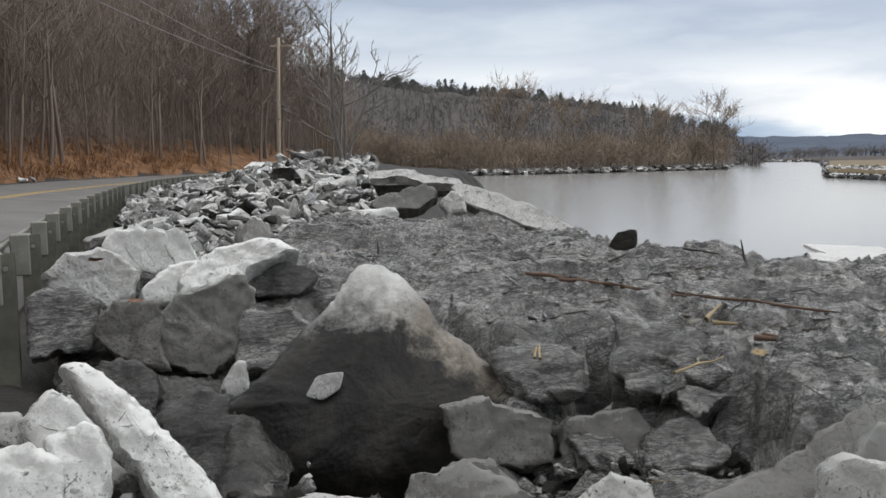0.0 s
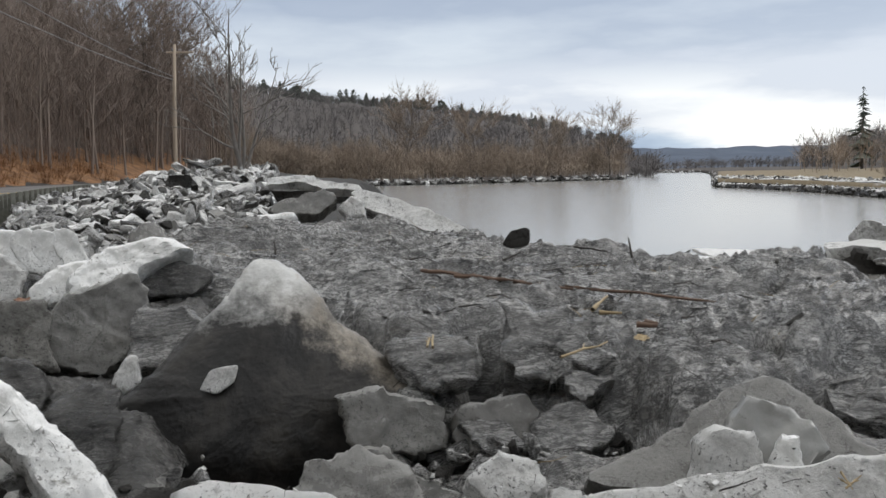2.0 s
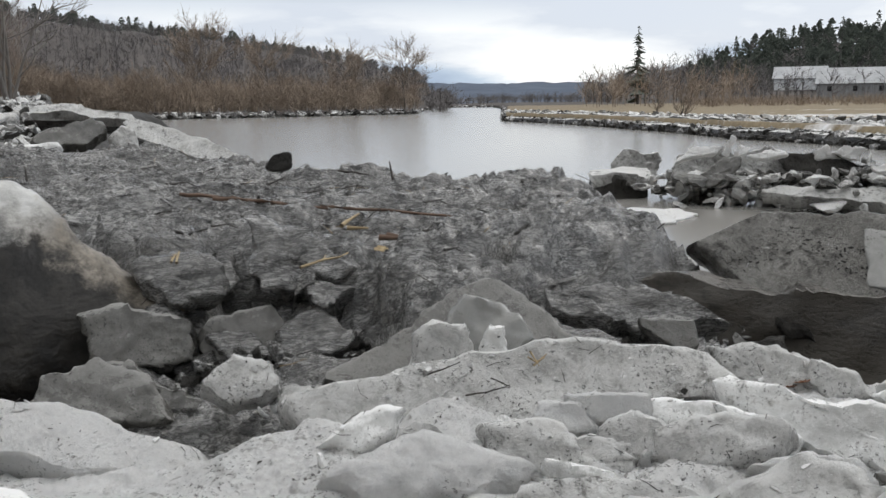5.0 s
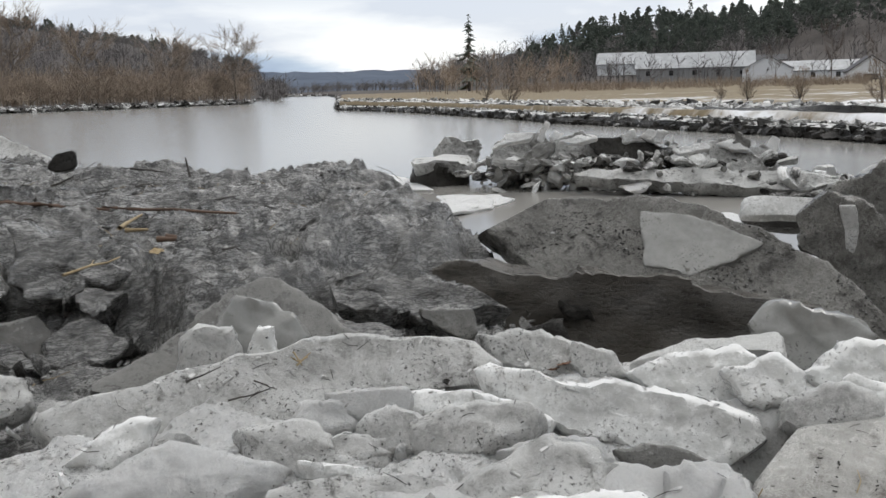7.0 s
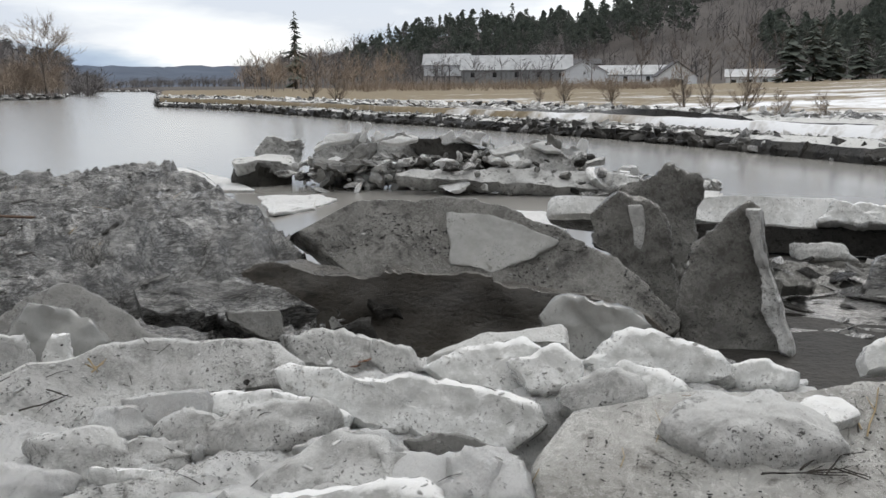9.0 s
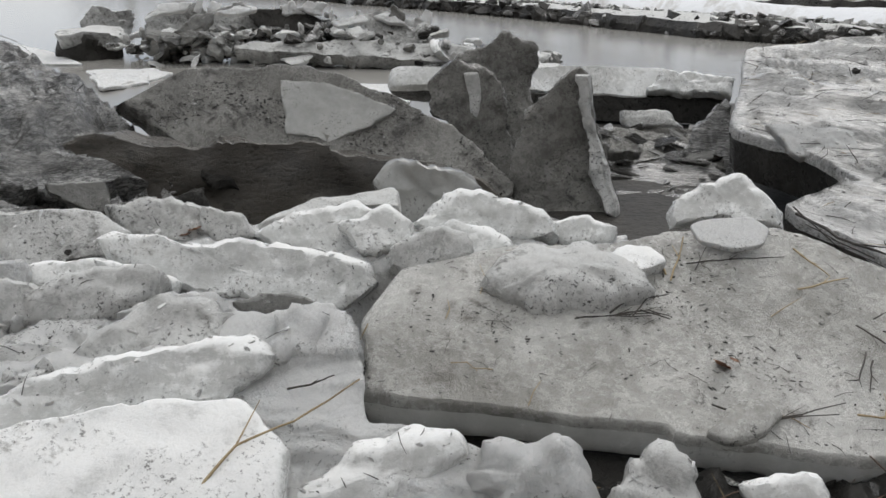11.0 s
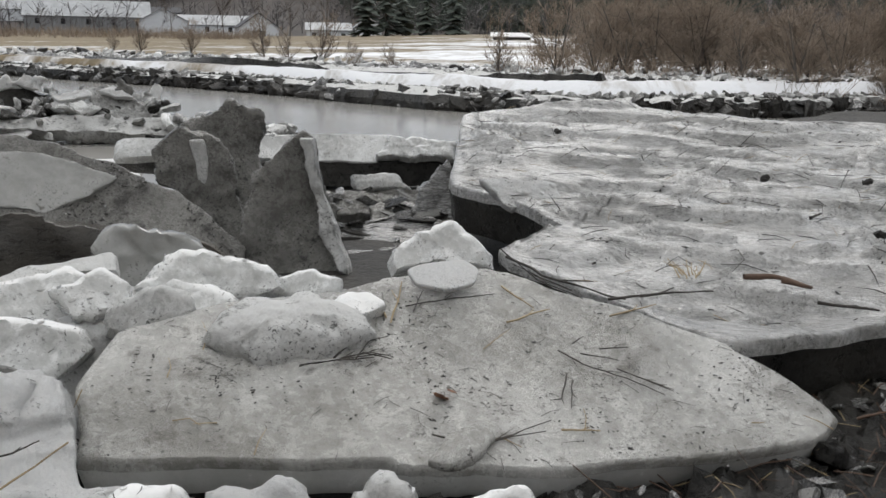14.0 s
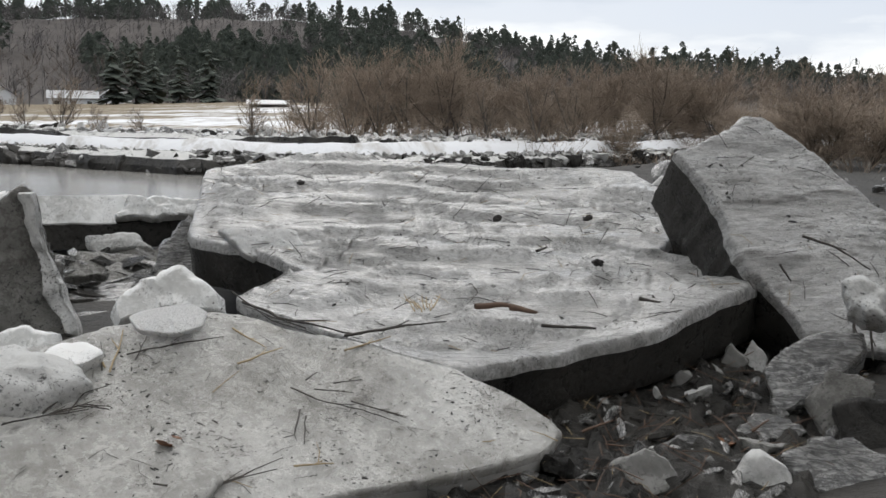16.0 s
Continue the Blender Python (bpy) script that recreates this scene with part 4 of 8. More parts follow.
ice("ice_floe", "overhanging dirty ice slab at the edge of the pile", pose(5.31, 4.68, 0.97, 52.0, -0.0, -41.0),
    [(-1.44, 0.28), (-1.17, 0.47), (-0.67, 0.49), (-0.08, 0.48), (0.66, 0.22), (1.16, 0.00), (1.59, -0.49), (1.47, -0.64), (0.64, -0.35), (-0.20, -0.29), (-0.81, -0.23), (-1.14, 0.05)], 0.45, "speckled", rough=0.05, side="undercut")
ice("ice_floe", "clear grey ice window in a dirty slab", pose(5.523, 4.583, 1.086, 52.0, -0.0, -43.1),
    [(-0.37, 0.23), (-0.16, 0.24), (0.14, 0.16), (0.47, -0.01), (0.26, -0.17), (-0.02, -0.26), (-0.32, -0.20)], 0.07, "window", rough=0.012, facets=0, soft=True)
# the overhang's shade is put into this wall's colour
ice("ice_block", "wet ice wall darkened by the shade of an overhang", pose(4.59, 4.54, 0.64, 84.0, -0.0, -36.9),
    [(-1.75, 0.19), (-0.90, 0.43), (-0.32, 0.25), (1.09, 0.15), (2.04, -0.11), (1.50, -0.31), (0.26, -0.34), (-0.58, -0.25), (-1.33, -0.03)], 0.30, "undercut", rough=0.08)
ice("ice_block", "small flat block of grey ice under the overhang", pose(3.20, 4.08, 0.89, 65.0, -0.0, -28.6),
    [(-0.20, 0.09), (0.14, 0.07), (0.14, -0.03), (0.10, -0.11), (0.00, -0.06), (-0.18, 0.04)], 0.15, "grey", facets=9)
ice("ice_shard", "upright muddy ice shard with a white vein", pose(6.88, 4.23, 0.84, 82.0, -0.0, -50.1),
    [(-0.43, 0.06), (-0.31, 0.48), (0.06, 0.45), (0.19, 0.29), (0.29, -0.19), (0.35, -0.63), (0.08, -0.44), (-0.23, -0.01)], 0.30, "shard", rough=0.05, side="undercut")
ice("ice_shard", "upright muddy ice shard", pose(7.55, 4.51, 1.12, 82.0, -0.0, -51.5),
    [(-0.38, 0.12), (-0.15, 0.34), (0.02, 0.41), (0.26, 0.25), (0.25, -0.14), (0.11, -0.66), (-0.01, -0.35), (-0.10, 0.04)], 0.35, "shard", rough=0.05, side="undercut")
ice("ice_shard", "tall pointed muddy ice shard with a pale edge", pose(6.68, 3.16, 0.85, 80.0, -0.0, -55.4),
    [(-0.41, -0.08), (-0.24, 0.24), (-0.11, 0.45), (0.00, 0.54), (0.09, 0.57), (0.14, 0.48), (0.14, 0.23), (0.26, -0.15), (0.43, -0.61), (0.18, -0.65), (-0.09, -0.70), (-0.37, -0.32)], 0.40, "shard", rough=0.05, side="undercut")
ice("ice_shard", "pale strip of ice along a shard's edge", pose(6.70, 2.95, 0.94, 80.0, -0.0, -69.0),
    [(-0.21, 0.47), (-0.09, 0.48), (-0.05, 0.38), (-0.02, 0.04), (0.12, -0.23), (0.28, -0.64), (0.18, -0.63), (0.00, -0.26), (-0.07, 0.07), (-0.13, 0.34)], 0.12, "dirty", rough=0.045)
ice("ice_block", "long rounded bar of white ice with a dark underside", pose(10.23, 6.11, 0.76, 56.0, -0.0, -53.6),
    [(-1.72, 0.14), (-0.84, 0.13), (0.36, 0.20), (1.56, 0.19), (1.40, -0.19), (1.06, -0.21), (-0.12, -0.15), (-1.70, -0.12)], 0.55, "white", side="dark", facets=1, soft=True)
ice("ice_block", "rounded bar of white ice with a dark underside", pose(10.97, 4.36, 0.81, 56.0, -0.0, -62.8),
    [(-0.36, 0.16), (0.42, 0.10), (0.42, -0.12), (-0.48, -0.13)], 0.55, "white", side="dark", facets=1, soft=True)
ice("ice_floe", "flat silty ice plank in the gap", pose(8.78, 3.59, 0.50, 30.0, -0.0, -60.8),
    [(-0.45, 0.20), (0.39, 0.13), (0.57, -0.15), (-0.51, -0.18)], 0.25, "shard")
ice("ice_floe", "flat silty ice sheet in the gap", pose(8.04, 2.89, 0.32, 15.0, -0.0, -62.6),
    [(-0.75, 0.26), (0.22, 0.57), (0.58, 0.02), (0.46, -0.35), (-0.50, -0.49)], 0.25, "mud")
ice("ice_block", "small flat block of pale ice", pose(9.44, 4.03, 0.61, 55.0, -0.0, -60.4),
    [(-0.29, 0.09), (0.18, 0.09), (0.33, -0.07), (-0.22, -0.11)], 0.25, "dirty", facets=1, soft=True)
ice("ice_floe", "clean white ice plate lying on a silty slab", pose(7.27, 1.42, 0.99, 40.0, -0.0, -67.5),
    [(-0.42, 0.17), (0.16, 0.16), (0.25, -0.04), (0.18, -0.18), (-0.17, -0.11)], 0.10, "snow", rough=0.02)
ice("ice_block", "dark rounded ice block", pose(6.01, -2.21, 0.65, 60.0, -0.0, -100.4),
    [(-0.22, -0.00), (-0.07, 0.14), (0.21, 0.21), (0.24, 0.10), (0.03, -0.16), (-0.18, -0.28)], 0.50, "mud", facets=9)
ice("ice_block", "dark wet ice block", pose(5.36, -2.38, 0.54, 65.0, -0.0, -103.9),
    [(-0.18, 0.07), (-0.06, 0.14), (0.16, 0.15), (0.18, -0.19), (-0.11, -0.16)], 0.50, "dark")
ice("ice_shard", "pale splinter of broken ice", pose(6.29, -1.56, 0.33, 65.0, -0.0, -93.2),
    [(-0.17, -0.13), (-0.07, 0.18), (0.01, 0.17), (0.16, -0.04), (0.06, -0.18)], 0.20, "grey")
ice("ice_shard", "pale splinter of broken ice", pose(6.67, -1.85, 0.40, 70.0, -0.0, -95.8),
    [(-0.12, -0.12), (-0.02, 0.21), (0.09, 0.08), (0.05, -0.17)], 0.15, "grey")
ice("ice_shard", "pale splinter of broken ice", pose(6.75, -2.00, 0.46, 70.0, -0.0, -97.1),
    [(-0.09, -0.01), (-0.03, 0.14), (0.07, 0.04), (0.05, -0.17)], 0.15, "dirty")
ice("ice_block", "muddy ice lump among dead leaves", pose(4.76, -1.81, 0.45, 55.0, -0.0, -98.0),
    [(-0.13, 0.02), (-0.01, 0.14), (0.09, 0.07), (0.14, -0.09), (-0.10, -0.15)], 0.30, "dirty", rough=0.05, facets=1, soft=True)
ice("ice_shard", "translucent grey ice block with dirty faces", pose(4.98, -1.61, 0.39, 65.0, -0.0, -94.9),
    [(-0.05, 0.03), (-0.00, 0.09), (0.07, -0.04), (-0.01, -0.09)], 0.10, "grey")
ice("ice_floe", "arched ice slab with a pale top lying on the rubble", pose(-0.65, 18.97, 2.11, 40.0, 0.0, 2.0),
    [(-0.87, 0.18), (-0.41, 0.28), (0.28, 0.06), (0.96, -0.11), (1.01, -0.28), (0.27, -0.16), (-0.41, 0.06), (-0.84, -0.03)], 0.20, "dirty", rough=0.05)
# near-black colour gives the slab's underside its shade
ice("ice_block", "ice block below a slab, dark as its shaded underside", pose(-0.61, 19.37, 1.89, 80.0, 0.0, 1.9),
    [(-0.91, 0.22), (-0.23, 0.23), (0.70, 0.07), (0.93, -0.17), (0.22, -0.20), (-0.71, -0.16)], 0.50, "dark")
ice("ice_floe", "long pale bar of ice sloping down to the water", pose(1.39, 17.93, 1.47, 45.0, -0.0, -4.5),
    [(-1.38, 0.84), (-0.79, 0.64), (0.21, 0.16), (1.11, -0.44), (1.26, -0.61), (0.73, -0.58), (-0.12, -0.23), (-1.00, 0.22)], 0.30, "dirty", rough=0.05, side="mud")
ice("ice_block", "translucent grey ice block with dirty faces", pose(-0.73, 17.26, 1.74, 60.0, 0.0, 2.5),
    [(-0.65, -0.07), (-0.23, 0.12), (0.40, 0.28), (0.66, 0.12), (0.28, -0.21), (-0.45, -0.24)], 0.50, "grey", facets=9)
ice("ice_block", "small white ice block against a slab", pose(0.22, 16.98, 1.67, 65.0, -0.0, -0.7),
    [(-0.25, 0.02), (-0.04, 0.24), (0.17, 0.12), (0.21, -0.16), (-0.10, -0.23)], 0.40, "dirty", facets=1, soft=True)
ice("ice_floe", "flat grey ice slab at the head of the mud sheet", pose(-0.71, 13.46, 1.40, 60.0, 0.0, 3.1),
    [(-1.03, -0.12), (-0.38, 0.18), (0.44, 0.21), (0.93, 0.06), (0.43, -0.11), (-0.39, -0.22)], 0.30, "grey")
ice("ice_block", "dark two-layered ice block standing at the water's edge", pose(1.62, 8.24, 1.68, 78.0, -0.0, -11.2),
    [(-0.14, -0.05), (-0.06, 0.07), (0.09, 0.10), (0.09, -0.03), (0.01, -0.09)], 0.15, "dark", rough=0.015, facets=9)
ice("ice_floe", "thin pale sheet of floating ice at the water's edge", pose(9.80, 15.15, 0.05, 0.0, -0.0, 0.0),
    [(-0.02, 1.36), (0.99, 0.77), (0.77, -0.19), (-0.79, -1.14), (-0.95, -0.80)], 0.07, "snow", rough=0.06, facets=0)
ice("ice_floe", "thin pale sheet of floating ice at the water's edge", pose(10.03, 20.92, 0.05, 0.0, -0.0, 0.0),
    [(-0.36, 3.93), (1.15, 2.98), (0.63, -1.62), (0.12, -3.31), (-0.61, -2.68), (-0.92, 0.69)], 0.07, "snow", rough=0.06, facets=0)
ice("ice_floe", "thin pale sheet of floating ice at the water's edge", pose(8.91, 21.63, 0.05, 0.0, -0.0, 0.0),
    [(0.04, 1.15), (0.57, 0.29), (-0.20, -1.02), (-0.41, -0.42)], 0.07, "snow", rough=0.06, facets=0)
ice("ice_floe", "thin pale sheet of floating ice at the water's edge", pose(9.57, 15.10, 0.05, 0.0, -0.0, 0.0),
    [(0.12, 1.46), (0.96, 0.85), (0.01, -0.90), (-1.09, -1.40)], 0.07, "snow", rough=0.06, facets=0)
ice("ice_floe", "thin pale sheet of floating ice at the water's edge", pose(6.81, 22.37, 0.05, 0.0, -0.0, 0.0),
    [(-0.28, 0.26), (0.37, 1.17), (0.51, 0.41), (-0.12, -1.08), (-0.48, -0.77)], 0.07, "snow", rough=0.06, facets=0)
ice("ice_floe", "thin pale sheet of floating ice at the water's edge", pose(7.93, 18.42, 0.05, 0.0, -0.0, 0.0),
    [(-0.19, 1.54), (0.62, -0.55), (0.01, -1.32), (-0.43, 0.33)], 0.07, "snow", rough=0.06, facets=0)
ice("ice_floe", "thin pale sheet of floating ice at the water's edge", pose(18.26, 14.41, 0.05, 0.0, -0.0, 0.0),
    [(0.83, 1.46), (0.80, -0.16), (-0.88, -1.09), (-0.75, -0.21)], 0.07, "snow", rough=0.06, facets=0)
ice("ice_floe", "thin pale sheet of floating ice at the water's edge", pose(11.71, 10.36, 0.05, 0.0, -0.0, 0.0),
    [(0.07, 1.03), (0.68, 0.66), (0.19, -0.56), (-0.58, -1.12), (-0.37, -0.01)], 0.07, "snow", rough=0.06, facets=0)
# dark strip added as the shade below the bar
ice("ice_block", "dark strip standing for the shade under a rounded bar", pose(10.60, 5.03, 0.46, 85.0, -0.0, -59.0),
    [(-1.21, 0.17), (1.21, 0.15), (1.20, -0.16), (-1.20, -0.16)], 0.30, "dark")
ice("ice_floe", "flat plank of muddy ice in the gap", pose(7.39, 2.81, 0.28, 20.0, -0.0, -60.8),
    [(-0.40, 0.15), (0.23, 0.26), (0.37, -0.09), (-0.20, -0.32)], 0.25, "mud")
ice("ice_floe", "flat plank of dark muddy ice in the gap", pose(8.73, 3.26, 0.45, 25.0, -0.0, -62.4),
    [(-0.35, 0.20), (0.33, 0.22), (0.44, -0.21), (-0.43, -0.22)], 0.25, "shard")
ice("ice_block", "low wall of broken grey ice", pose(8.85, 3.02, 0.50, 60.0, -0.0, -64.1),
    [(0.12, 0.54), (0.23, -0.18), (-0.11, -0.37), (-0.25, 0.01)], 0.30, "mud", facets=9)
ice("ice_floe", "packed bed of white granular ice", pose(2.61, 1.45, 0.70, 26.0, -0.0, -38.2),
    [(-1.15, 0.29), (-0.46, 0.37), (-0.09, 0.49), (0.24, 0.41), (0.22, -0.08), (0.33, -0.10), (0.98, -0.31), (0.93, -0.61), (-1.00, -0.47)], 0.30, "snow", rough=0.08, layers=0.03)
ice("ice_shard", "white vein of ice in a muddy shard", pose(6.855, 4.265, 1.08, 82.0, -0.0, -49.7),
    [(-0.09, 0.19), (0.04, 0.20), (0.07, 0.01), (0.05, -0.20), (-0.02, -0.20), (-0.04, 0.00)], 0.08, "dirty", rough=0.01)
# fills the gap beside the slab; its dark colour is the gap's shade
ice("ice_block", "dark ice filling the shaded gap at the foot of a tilted slab", pose(7.77, -1.91, 0.91, 80.0, -0.0, -55.3),
    [(-0.51, 0.57), (-0.27, 0.57), (0.20, -0.02), (0.69, -0.56), (0.16, -0.56), (-0.26, 0.00)], 0.30, "dark")
ice("ice_block", "grey ice block behind a slab", pose(10.30, -1.46, 1.26, 75.0, -0.0, -91.2),
    [(-0.13, 0.00), (-0.01, 0.11), (0.10, 0.08), (0.11, -0.10), (-0.06, -0.08)], 0.40, "dirty", facets=1, soft=True)
ice("ice_block", "stranded ice boulder in mid river", pose(11.74, 19.13, 0.74, 78.0, -0.0, -29.3),
    [(-0.68, 0.04), (-0.34, 0.27), (0.35, 0.30), (0.48, 0.06), (0.40, -0.29), (-0.21, -0.38)], 0.80, "rubble", rough=0.09)
ice("ice_block", "tilted ice slab on the mid-river island", pose(11.92, 16.92, 0.77, 70.0, -0.0, -32.8),
    [(-0.62, 0.01), (-0.18, 0.42), (0.45, 0.46), (0.79, 0.17), (0.31, -0.41), (-0.19, -0.40), (-0.56, -0.25)], 0.60, "rubble", rough=0.09)
ice("ice_block", "leaning grey ice plate on the mid-river island", pose(11.96, 16.30, 0.72, 65.0, -0.0, -33.8),
    [(-0.54, -0.21), (0.01, 0.21), (0.41, 0.39), (0.49, 0.21), (0.00, -0.28), (-0.36, -0.33)], 0.15, "grey", rough=0.06, facets=9)
ice("ice_block", "muddy ice mass on the mid-river island", pose(13.09, 15.86, 0.68, 70.0, -0.0, -37.1),
    [(-0.90, 0.35), (-0.14, 0.50), (0.59, 0.26), (0.85, -0.28), (0.23, -0.46), (-0.63, -0.37)], 0.70, "rubble", rough=0.09, facets=9)
# solid mass; the hollow's shade is only in its dark colour
ice("ice_block", "ice mass on the mid-river island, dark for a shaded hollow", pose(14.04, 14.83, 0.78, 78.0, -0.0, -41.0),
    [(-1.40, 0.27), (-0.68, 0.33), (0.26, 0.15), (1.09, 0.18), (1.13, -0.18), (0.27, -0.35), (-0.67, -0.41)], 0.80, "dark", rough=0.09)
ice("ice_block", "snow-crusted ice slab on the mid-river island", pose(14.70, 13.11, 0.72, 65.0, -0.0, -45.7),
    [(-0.62, 0.35), (-0.05, 0.39), (0.39, 0.00), (0.66, -0.33), (0.07, -0.30), (-0.45, -0.12)], 0.50, "rubble", rough=0.06)
ice("ice_block", "upright white ice fin on the mid-river island", pose(13.66, 15.16, 1.12, 80.0, -0.0, -39.6),
    [(-0.20, 0.06), (0.04, 0.16), (0.28, -0.09), (-0.11, -0.13)], 0.12, "snow", rough=0.06, facets=1, soft=True)
ice("ice_block", "upright white ice fin on the mid-river island", pose(13.98, 14.75, 1.15, 80.0, -0.0, -41.0),
    [(-0.33, -0.02), (-0.10, 0.14), (0.27, 0.05), (0.16, -0.17)], 0.15, "snow", rough=0.06, facets=1, soft=True)
ice("ice_block", "upright white ice fin on the mid-river island", pose(12.31, 16.42, 1.26, 80.0, -0.0, -34.4),
    [(-0.15, -0.18), (0.02, 0.23), (0.13, 0.16), (0.01, -0.22)], 0.10, "snow", rough=0.06, facets=1, soft=True)
ice("ice_block", "upright grey ice fin on the mid-river island", pose(14.77, 13.04, 1.05, 80.0, -0.0, -46.0),
    [(-0.18, -0.06), (-0.10, 0.19), (0.16, -0.01), (0.11, -0.12)], 0.20, "grey", rough=0.06, facets=9)
ice("ice_block", "low shelf of broken ice round the mid-river island", pose(13.82, 13.41, 0.39, 35.0, -0.0, -43.4),
    [(-2.79, 0.07), (-1.39, -0.10), (0.26, -0.21), (1.82, -0.37), (2.85, -0.08), (1.65, 0.22), (-0.29, 0.25), (-2.11, 0.22)], 0.30, "rubble", rough=0.09)
ice("ice_floe", "bright crust of snow ice on the mid-river island", pose(11.24, 15.93, 1.15, 45.0, -0.0, -32.7),
    [(-0.54, -0.30), (-0.13, 0.15), (0.46, 0.20), (0.34, 0.02), (-0.13, -0.07)], 0.12, "snow", rough=0.04)
ice("ice_floe", "bright crust of snow ice on the mid-river island", pose(12.32, 15.18, 1.13, 45.0, -0.0, -36.5),
    [(-0.45, -0.04), (0.07, 0.14), (0.42, 0.01), (-0.04, -0.11)], 0.12, "snow", rough=0.04)
ice("ice_floe", "bright crust of snow ice on the mid-river island", pose(14.08, 13.72, 0.93, 45.0, -0.0, -43.2),
    [(-0.39, 0.00), (0.28, 0.15), (0.39, -0.00), (-0.27, -0.15)], 0.12, "snow", rough=0.04)
ice("ice_floe", "bright crust of snow ice on the mid-river island", pose(14.65, 13.16, 0.98, 45.0, -0.0, -45.5),
    [(-0.39, 0.05), (0.02, 0.17), (0.35, -0.13), (0.03, -0.10)], 0.12, "snow", rough=0.04)
ice("ice_floe", "bright crust of snow ice on the mid-river island", pose(13.15, 14.53, 0.33, 45.0, -0.0, -39.6),
    [(-0.63, 0.11), (0.06, 0.04), (0.74, -0.05), (-0.17, -0.10)], 0.12, "snow", rough=0.04)
ice("ice_floe", "bright crust of snow ice on the mid-river island", pose(15.24, 12.53, 0.28, 45.0, -0.0, -48.0),
    [(-0.83, 0.02), (0.14, -0.08), (0.66, -0.02), (0.03, 0.09)], 0.12, "snow", rough=0.04)
ice("ice_floe", "bright crust of snow ice on the mid-river island", pose(15.73, 11.97, 0.41, 45.0, -0.0, -50.2),
    [(-0.52, 0.12), (0.10, 0.04), (0.51, -0.09), (-0.10, -0.07)], 0.12, "snow", rough=0.04)
ice("ice_block", "weathered white ice block with a rounded melted rim", pose(1.94, 2.90, 0.93, 50.0, -0.0, -20.2),
    [(-0.07, 0.09), (0.07, 0.06), (0.15, -0.05), (-0.03, -0.09), (-0.12, -0.01)], 0.25, "snow", facets=1, soft=True)
ice("ice_block", "weathered white ice block with a rounded melted rim", pose(1.87, 2.66, 0.89, 48.0, -0.0, -20.4),
    [(-0.21, 0.06), (-0.04, 0.07), (0.15, 0.04), (0.24, -0.04), (0.04, -0.09), (-0.17, -0.04)], 0.30, "dirty", facets=1, soft=True)
ice("ice_block", "weathered white ice block with a rounded melted rim", pose(2.67, 2.59, 0.89, 55.0, -0.0, -32.4),
    [(-0.16, 0.10), (-0.02, 0.07), (0.17, -0.02), (0.12, -0.12), (-0.11, -0.03)], 0.30, "white", facets=1, soft=True)
ice("ice_block", "silty white ice block speckled with dirt", pose(3.75, 1.89, 0.93, 55.0, -0.0, -51.5),
    [(-0.20, 0.02), (0.02, 0.11), (0.18, 0.08), (0.20, -0.03), (-0.04, -0.11), (-0.17, -0.08)], 0.30, "dirty", facets=1, soft=True)
ice("ice_block", "weathered white ice block with a rounded melted rim", pose(2.15, 2.61, 0.91, 55.0, -0.0, -21.7),
    [(-0.15, 0.05), (-0.03, 0.13), (0.15, 0.03), (0.20, -0.09), (-0.01, -0.08), (-0.16, -0.04)], 0.30, "dirty", facets=1, soft=True)
ice("ice_block", "weathered white ice block with a rounded melted rim", pose(3.38, 2.95, 0.91, 60.0, -0.0, -37.7),
    [(-0.10, 0.11), (0.09, 0.05), (0.15, -0.06), (-0.02, -0.09), (-0.13, -0.01)], 0.20, "dirty", facets=1, soft=True)
ice("ice_block", "weathered white ice block with a rounded melted rim", pose(3.73, 2.19, 0.97, 55.0, -0.0, -44.0),
    [(-0.20, 0.04), (0.02, 0.11), (0.15, 0.04), (0.12, -0.10), (-0.09, -0.10)], 0.30, "white", facets=1, soft=True)
ice("ice_block", "weathered white ice block with a rounded melted rim", pose(4.85, 1.78, 0.81, 55.0, -0.0, -56.8),
    [(-0.21, 0.03), (-0.03, 0.08), (0.18, 0.03), (0.15, -0.06), (-0.09, -0.08)], 0.30, "white", facets=1, soft=True)
ice("ice_block", "weathered white ice block with a rounded melted rim", pose(2.61, 1.64, 0.75, 60.0, -0.0, -36.1),
    [(0.05, 0.03), (0.00, -0.05), (-0.04, -0.06), (-0.03, 0.02), (0.01, 0.06)], 0.15, "snow", facets=1, soft=True)
ice("ice_block", "silty white ice block speckled with dirt", pose(0.75, 3.93, 0.93, 52.0, -0.0, -8.2),
    [(-0.20, -0.01), (-0.04, 0.12), (0.12, 0.08), (0.17, -0.06), (-0.05, -0.13)], 0.30, "dirty", facets=1, soft=True)
ice("ice_block", "clump of dark mud on the broken edge of the sheet", pose(1.22, 5.16, 1.30, 55.0, -0.0, -13.3),
    [(-0.26, 0.23), (0.09, 0.17), (0.27, -0.03), (0.09, -0.24), (-0.19, -0.12)], 0.45, "mud", rough=0.1, facets=9)
ice("ice_block", "clump of dark mud on the broken edge of the sheet", pose(1.34, 4.92, 1.09, 55.0, -0.0, -15.2),
    [(-0.08, 0.07), (0.18, 0.05), (0.01, -0.09), (-0.11, -0.03)], 0.30, "mud", rough=0.1, facets=9)
ice("ice_block", "grey ice block below the mud", pose(0.56, 5.37, 1.16, 60.0, -0.0, -6.0),
    [(-0.26, 0.14), (0.21, 0.17), (0.25, -0.10), (-0.02, -0.14), (-0.19, -0.07)], 0.35, "mud", rough=0.06, facets=9)
